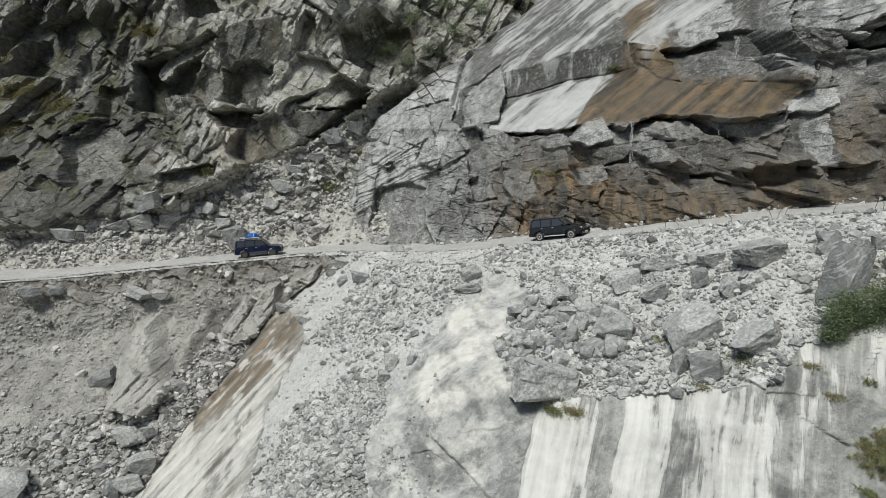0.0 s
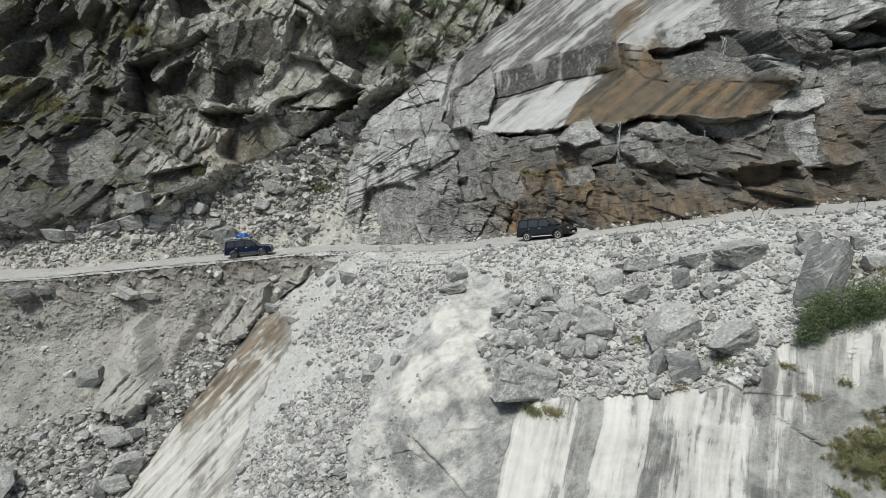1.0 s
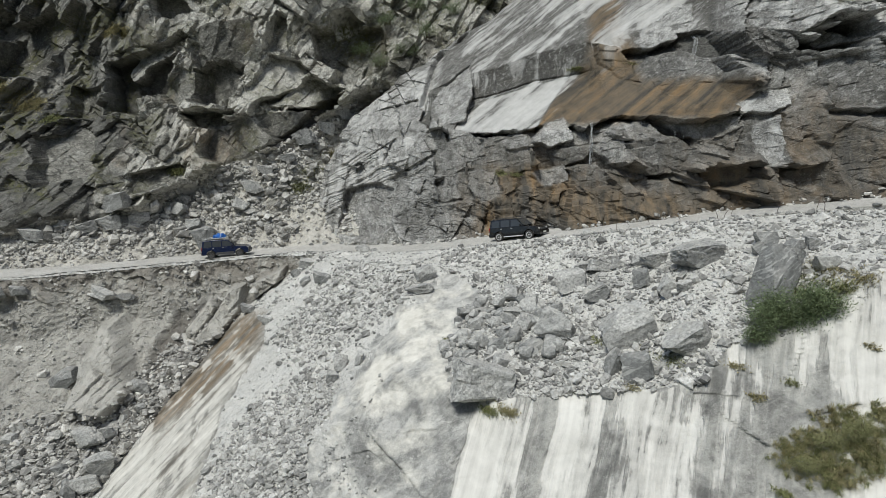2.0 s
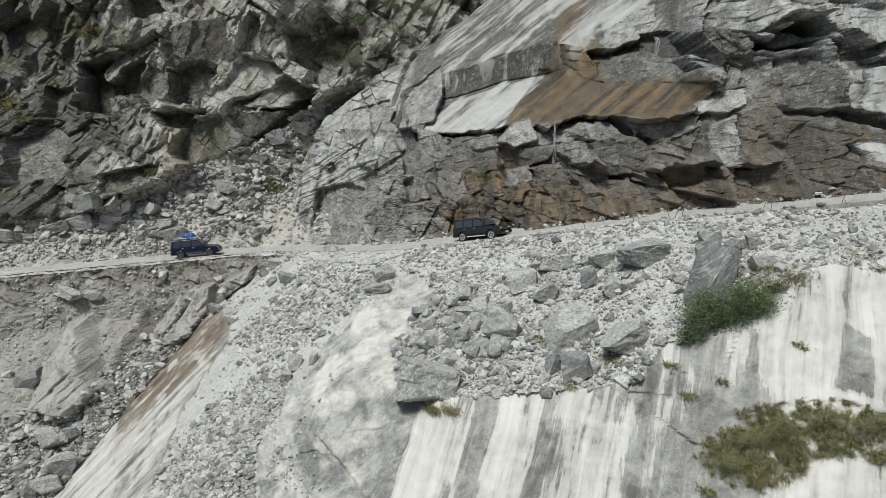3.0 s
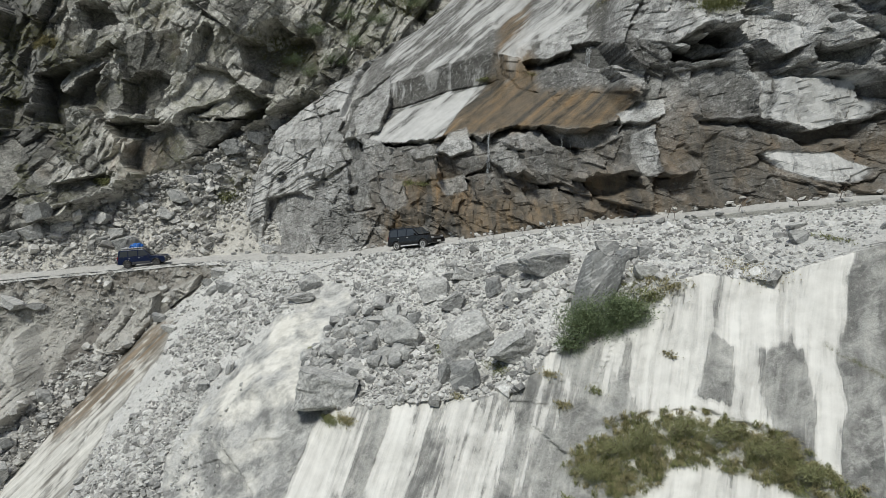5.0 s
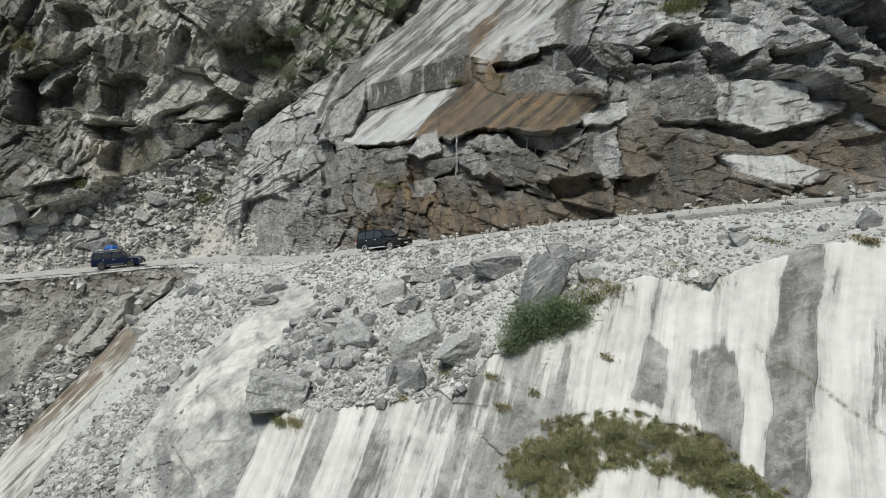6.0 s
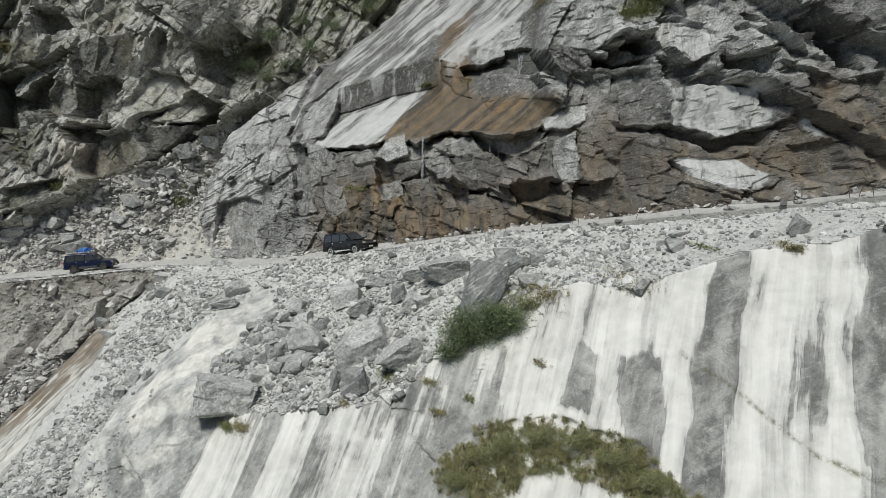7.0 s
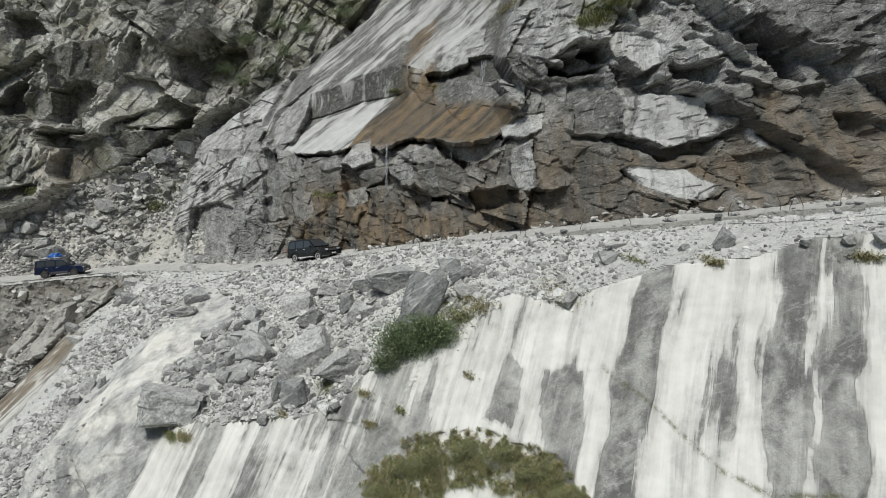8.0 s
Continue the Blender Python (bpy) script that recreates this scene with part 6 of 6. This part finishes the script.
M_TWIG = plain_material("twig_bark", (0.14, 0.11, 0.08), 0.85)


def raw(V, F, name):
    me = bpy.data.meshes.new(name)
    me.vertices.add(V.shape[0])
    me.vertices.foreach_set("co", V.astype(np.float32).ravel())
    me.loops.add(F.size)
    me.loops.foreach_set("vertex_index", F.ravel().astype(np.int32))
    me.polygons.add(F.shape[0])
    me.polygons.foreach_set("loop_start", np.arange(0, F.size, F.shape[1], dtype=np.int32))
    me.update(calc_edges=True)
    return me


def blades(at, length, droop, r, width=0.018):
    """Bent grass blades from those roots: four-sided strips of three joints."""
    n = at.shape[0]
    a = r.uniform(0, 2 * math.pi, n)
    out = np.stack([np.cos(a), np.sin(a) - 0.55, np.zeros(n)], 1)
    L = length * r.uniform(0.5, 1.2, n)
    side = np.stack([-np.sin(a), np.cos(a), np.zeros(n)], 1) * width * r.uniform(0.6, 1.3, (n, 1))
    pts = []
    for t in (0, 0.35, 0.7, 1.0):
        reach = (0.25 + 0.5 * r.rand(n)) if t == 0 else reach
        pts.append(at + out * (reach * L * t)[:, None] + np.array([0, 0, 1.0]) * (L * (t * 0.9 - droop * t * t))[:, None])
    V = np.stack([pts[0] - side, pts[0] + side, pts[1] - side, pts[1] + side, pts[2] - side * 0.7, pts[2] + side * 0.7, pts[3] - side * 0.1, pts[3] + side * 0.1], 1)
    q = np.array([[0, 1, 3, 2], [2, 3, 5, 4], [4, 5, 7, 6]])
    return V.reshape(-1, 3), (q[None] + 8 * np.arange(n)[:, None, None]).reshape(-1, 4)


def tuft(sheet, x, z, spread, count, length, mat, label, seed, droop=0.8, name="grass_tuft", width=0.018):
    r = np.random.RandomState(seed)
    xs, zs = x + spread * r.normal(0, 0.45, count), z + 0.45 * spread * r.normal(0, 0.45, count)
    at = np.array([(a, height_on(sheet, a, b) - 0.02, b) for a, b in zip(xs, zs)])
    V, F = blades(at, length, droop, r, width)
    me = raw(V, F, name)
    me.materials.append(mat)
    return tagged(new(name, me), label, "grass", "grass tufts", "stuff")


def grass_bank():
    """The overgrown ledge across the rock wall: a few hundred shaggy tufts."""
    r = np.random.RandomState(44)
    x, z = LOW["x"].ravel(), LOW["z"].ravel()
    w = inside(x, z, [(16.6, -3.3), (18.3, -1.9), (19.6, -1.3), (21.5, -0.8), (24.2, -1.1), (25.8, -2.4), (24, -2.5), (21.5, -2.2), (20.4, -2.5), (19.2, -3.6), (17.9, -3.9)], 0.3) * LOW["wall"].ravel()
    w = w * np.clip(0.6 + layers(x, x * 0, z, 1.1, 3, 130), 0.05, 1)
    P = np.stack([x, LOW["y"].ravel(), z], 1)
    for mat, tufts, long, label in ((M_GRASS, 460, 0.3, "shaggy green grass hanging over a ledge of the rock wall"), (M_DRY, 560, 0.3, "dry yellow grass matted on a ledge of the rock wall")):
        roots = P[r.choice(w.size, tufts, p=w / w.sum())]
        n = r.randint(25, 70, tufts)
        at = np.repeat(roots, n, 0) + r.normal(0, 0.06, (n.sum(), 3))
        V, F = blades(at, np.repeat(long * r.uniform(0.5, 1.25, tufts), n), np.repeat(r.uniform(0.2, 1.2, tufts), n), r, 0.011)
        me = raw(V, F, "grass_bank")
        me.materials.append(mat)
        tagged(new("grass_bank", me), label, "grass", "", "stuff")


grass_bank()
k = 0
for x, z, s, n, length, mat, label in [
    (5.7, -4.1, 0.5, 260, 0.4, M_GRASS, "green grass tuft under the huge boulder"), (6.6, -3.9, 0.5, 260, 0.4, M_DRY, "yellowish grass tuft beside the huge boulder"),
    (14.3, -0.7, 0.6, 240, 0.3, M_GRASS, "green grass growing between boulders"), (11.5, -0.7, 0.4, 160, 0.3, M_GRASS, "small green tuft under a slab boulder"),
    (20.6, 3.2, 0.9, 520, 0.5, M_GRASS, "long grass along the cliff's edge"), (21.4, 3.7, 0.9, 520, 0.5, M_DRY, "dry long grass along the cliff's edge"), (19.9, 2.7, 0.8, 420, 0.5, M_GRASS, "long grass beside the bush"),
    (25.0, 4.4, 1.1, 380, 0.22, M_DRY, "sparse dry grass on the debris slope"), (30.6, 6.05, 0.35, 220, 0.4, M_DRY, "dry grass tuft above the rock wall"), (28.4, 5.8, 0.3, 160, 0.3, M_GRASS, "small green plant on the debris slope"),
    (34.9, 6.5, 0.45, 260, 0.35, M_DRY, "dry grass tuft at the wall's crest"), (12.3, -1.9, 0.4, 140, 0.25, M_DRY, "dry grass under a cracked boulder"), (16.4, -0.4, 0.4, 160, 0.25, M_DRY, "dry tuft in a crack of the rock wall"),
    (16.8, -1.4, 0.4, 160, 0.25, M_DRY, "dry tuft on the broken rock wall"), (18.2, -0.7, 0.3, 120, 0.22, M_GRASS, "small tuft on a wall ledge"), (21.1, 1.0, 0.35, 130, 0.18, M_DRY, "small tuft on the streaked wall"),
    (3.6, -2.0, 0.4, 150, 0.3, M_GRASS, "green tuft in the rock pile"), (16.6, -4.3, 0.25, 220, 0.35, M_GRASS, "bright green plant hanging down the rock wall"),
]:
    k += 1
    tuft(LOW, x, z, s, n, length, mat, label, 400 + k)
for x, z, s, n, length, mat, label in [
    (30.3, 20.2, 1.3, 900, 0.7, M_GRASS, "grass clump on top of the rock wall"), (31.6, 21.0, 1.4, 900, 0.7, M_GRASS, "grass clump on top of the rock wall"), (25.7, 23.6, 1.4, 420, 0.5, M_DRY, "dry grass on the high slab"),
    (36.0, 20.2, 1.0, 420, 0.7, M_DRY, "dry grass on the high blocks"), (15.6, 17.9, 0.6, 260, 0.5, M_GRASS, "grass in a notch of the striped slab"), (8.6, 8.3, 0.7, 260, 0.5, M_GRASS, "fern-like plant on the wet rock wall"),
    (9.9, 8.2, 0.6, 260, 0.5, M_GRASS, "bright green plant on the wet rock wall"), (19.4, 17.6, 0.5, 180, 0.4, M_DRY, "dry grass in a rock notch"),
]:
    k += 1
    tuft(UPPER, x, z, s, n, length, mat, label, 400 + k, 0.9)
for x, z, s, n, length, mat, label in [
    (-13.4, 6.8, 1.6, 520, 0.5, M_GRASS, "green weeds on the talus"), (-11.6, 8.6, 1.6, 520, 0.5, M_GRASS, "green weeds on the talus"), (-10, 10.6, 1.4, 360, 0.5, M_DRY, "dry weeds on the talus"), (-53.5, 21.5, 2.6, 900, 0.8, M_DRY, "dry grass on a cliff ledge"),
    (-47.5, 17.6, 2.6, 900, 0.8, M_DRY, "dry grass on a cliff ledge"), (-44.5, 16.2, 2.4, 700, 0.7, M_DRY, "dry grass on a cliff ledge"), (-35, 24.8, 1.8, 500, 0.7, M_DRY, "dry grass in a cliff cleft"), (-49.5, 13.5, 2.4, 600, 0.7, M_DRY, "dry grass on the dark cliff"),
    (-27, 8.6, 1.2, 300, 0.5, M_GRASS, "green weeds at the cliff's foot"), (-41, 14.5, 1.6, 400, 0.6, M_GRASS, "grass on the dark cliff"),
]:
    k += 1
    tuft(FAR, x, z, s, n * 2, length, mat, label, 400 + k, 0.9, width=0.035)


def bush(sheet, x, z, w, h, leaves, seed, label, out=0.3, leaf=None):
    r = np.random.RandomState(seed)
    y = height_on(sheet, x, z)
    root = thing("bush", label, "bush", "bushes")
    root.location = (x, y, z)
    stems, tips = [], []
    for i in range(11):
        a = r.uniform(-1.2, 1.2)
        tip = Vector((w * 0.46 * math.sin(a) + r.uniform(-0.1, 0.1), -out - 0.35 * h * r.rand(), h * (0.3 + 0.6 * r.rand()) * math.cos(a * 0.8)))
        mid = tip * 0.5 + Vector((r.uniform(-0.1, 0.1), -0.1, 0.1))
        stems.append(tube([(0.2 * math.sin(a) * w, 0.12, -0.1), mid[:], tip[:]], [0.035, 0.022, 0.008], 5))
        tips += [tip, mid, tip * 0.75 + Vector(r.uniform(-0.2, 0.2, 3))]
    part("branches", joined(*stems), M_TWIG, root)
    c = np.array([t[:] for t in tips])[r.randint(0, len(tips), leaves)] + r.normal(0, 1, (leaves, 3)) * np.array([w * 0.14, w * 0.1, h * 0.15])
    u, v = r.normal(size=(leaves, 3)), r.normal(size=(leaves, 3))
    u /= np.linalg.norm(u, axis=1)[:, None]
    v -= u * (u * v).sum(1)[:, None]
    v /= np.linalg.norm(v, axis=1)[:, None]
    s = r.uniform(0.03, 0.08, (leaves, 1)) * (0.6 if leaf else 1.0)
    V = np.stack([c - u * s, c + v * s * 0.3, c + u * s, c - v * s * 0.3], 1).reshape(-1, 3)
    me = raw(V, (np.arange(4)[None] + 4 * np.arange(leaves)[:, None]), "foliage")
    me.materials.append(leaf or M_LEAF)
    ob = new("foliage", me)
    ob.parent = root


bush(LOW, 18.3, 1.2, 2.6, 2.1, 12000, 1, "dense dark green bush at the edge of the rock wall", 0.45)
bush(LOW, 19.6, 2.1, 2.0, 1.5, 7500, 2, "leafy green bush at the edge of the rock wall", 0.35)
bush(LOW, 17.4, 0.7, 1.2, 1.0, 1600, 3, "grey-green scrub hanging over the rock wall")
for i, (x, z, w, h) in enumerate([(18.4, -2.5, 1.3, 0.7), (19.6, -2.0, 1.5, 0.8), (20.9, -1.5, 1.6, 0.8), (22.2, -1.4, 1.5, 0.8), (23.4, -1.6, 1.4, 0.7), (17.6, -3.4, 1.0, 0.6), (24.4, -2.0, 1.2, 0.6)]):
    bush(LOW, x, z, w, h, 3200, 30 + i, "low olive-green shrub on a grassy ledge of the rock wall", 0.15, M_SCRUB)
for i, (x, z, w, h) in enumerate([(-4.5, 21.5, 2.6, 1.8), (-1.2, 22.6, 2.8, 2.0), (1.5, 24.5, 2.4, 1.6), (-7, 23, 2.2, 1.5), (4.5, 27.0, 2.6, 1.8), (0.5, 28.0, 2.8, 1.8), (8.5, 29.5, 2.6, 1.8), (-3.5, 26.5, 2.2, 1.5)]):
    bush(FAR, x, z, w, h, 2600, 10 + i, "dark scrub clinging to the far cliff", 0.5)


# ---- the retaining kerb of the road with its bent reinforcing rods ----
def kerb():
    xs = np.arange(19.0, 62, 0.3)
    yr, zr = road_at(xs)
    slope = np.gradient(yr, xs)
    yo = yr - 3.4 * np.hypot(1, slope)
    low = brow_at(xs)[1] - 0.35
    top = zr + 0.3 + 0.07 * layers(xs, xs * 0, xs * 0, 1.5, 3, 140)
    wob = 0.05 * layers(xs, xs * 0 + 5, xs * 0, 1.0, 3, 141)
    rows = [(yo - 0.28 + wob, low), (yo - 0.26 + wob, low * 0.5 + top * 0.5), (yo - 0.24 + wob, top - 0.04), (yo - 0.2 + wob, top), (yo + 0.22, top), (yo + 0.25, zr - 0.2)]
    P = np.stack([np.stack([xs, a, b], -1) for a, b in rows], 1).reshape(-1, 3)
    cover = np.zeros((P.shape[0], 4))
    cover[:, 0] = np.tile([0.0, 0.0, 0.15, 0.8, 0.8, 0.8], xs.size)
    ob = sheet_mesh("retaining_kerb", P, grid_faces(xs.size, 6), cover, M_CONCRETE, "low rough concrete kerb along the road's outer edge", "kerb")
    ob.data.shade_flat()


kerb()
M_ROD = plain_material("rusty_steel", (0.09, 0.06, 0.045), 0.8, 0.3)
r = np.random.RandomState(9)
for x in (15.2, 15.9, 17.0, 18.6, 20.4, 20.7, 21.0, 23.0, 24.6, 24.9, 27.6, 29.8, 31.2, 33.5, 35.2, 35.5, 35.9, 37.0, 38.2, 38.5):
    yr, zr = road_at(x)
    y = float(yr) - 3.4 * 1.27
    h = r.uniform(0.35, 0.8)
    a = r.uniform(-0.5, 0.5)
    rod = finished("reinforcing_rod", tube([(0, 0, -0.3), (0, 0, 0.1), (a * 0.35, 0, h * 0.6), (a, r.uniform(-0.2, 0.2), h)], 0.016, 5), M_ROD)
    ob = new("reinforcing_rod", rod)
    ob.location = (x, y, float(zr) + 0.35)
    tagged(ob, "bent rusty reinforcing rod sticking out of the kerb", "steel rod", "rods along the kerb")
for i in range(34):
    x = r.uniform(19.3, 44)
    yr, zr = road_at(x)
    s = r.uniform(0.1, 0.38)
    ob = new("rock", ROCKS[i % 10])
    ob.matrix_world = pose(x, float(yr) - 3.4 * 1.27 + r.uniform(-0.25, 0.3), float(zr) + 0.33 + 0.12 * s, 0, 0, r.uniform(0, 180)) @ Matrix.Diagonal((s * 1.5, s, s * 0.6, 1))
    tagged(ob, "loose pale stone lying on the concrete kerb", "rock", "stones on the kerb")
for i, (x, off, s) in enumerate([(-4.4, -2.6, 1.3), (-3.2, -2.8, 0.7), (-9.5, 3.0, 0.7), (-7.5, 2.9, 0.6), (-6, 2.7, 0.8), (-5, 3.0, 0.7), (-3.8, 2.8, 0.5), (-2.5, 3.1, 0.9), (-1.0, 2.9, 0.8), (0.6, 3.0, 0.7), (1.8, 2.9, 0.6), (3.2, 3.1, 0.6), (-11, 2.8, 0.6), (4.8, -3.8, 0.7), (6.6, -4.1, 0.6)]):
    yr, zr = road_at(x)
    ob = new("rock", ROCKS[i % 10])
    ob.matrix_world = pose(x, float(yr) + off, float(zr) + 0.15 * s, 0, 0, i * 47) @ Matrix.Diagonal((s * 1.2, s * 0.9, s * 0.65, 1))
    tagged(ob, "pale stone lying at the edge of the road", "rock", "stones along the road")


# ---- water trickling from the overhangs ----
M_WATER = plain_material("white_water", (0.75, 0.78, 0.8), 0.15, 0.0, 0.1)


def trickle(sheet, x, top, drop, strands, wide, seed, label, out=0.35):
    r = np.random.RandomState(seed)
    y = height_on(sheet, x, top)
    bms = []
    for _ in range(strands):
        dx, t0 = r.normal(0, wide), r.uniform(0, 0.25)
        pts = [(dx + 0.03 * r.normal() - 0.06 * t * t, -out + 0.04 * r.normal(), -drop * (t0 + (1 - t0) * t)) for t in np.linspace(0, 1, 7)]
        pts.insert(0, (dx, 0.25, 0.05))
        bms.append(tube(pts, r.uniform(0.004, 0.01), 5))
    ob = new("water_trickle", finished("water_trickle", joined(*bms), M_WATER))
    ob.location = (x, y, top)
    tagged(ob, label, "water", "trickles of water")


trickle(UPPER, 15.5, 12.5, 3.4, 5, 0.06, 1, "thin white trickle falling from the rock lip")
trickle(UPPER, 23.6, 19.3, 2.2, 9, 0.16, 2, "spray of water falling from the high overhang")
trickle(UPPER, 21.0, 11.6, 2.2, 3, 0.25, 3, "thin drips falling from the wet ledge")
trickle(LOW, -20.6, -7.4, 1.6, 8, 0.12, 4, "small white cascade in the gully", 0.15)
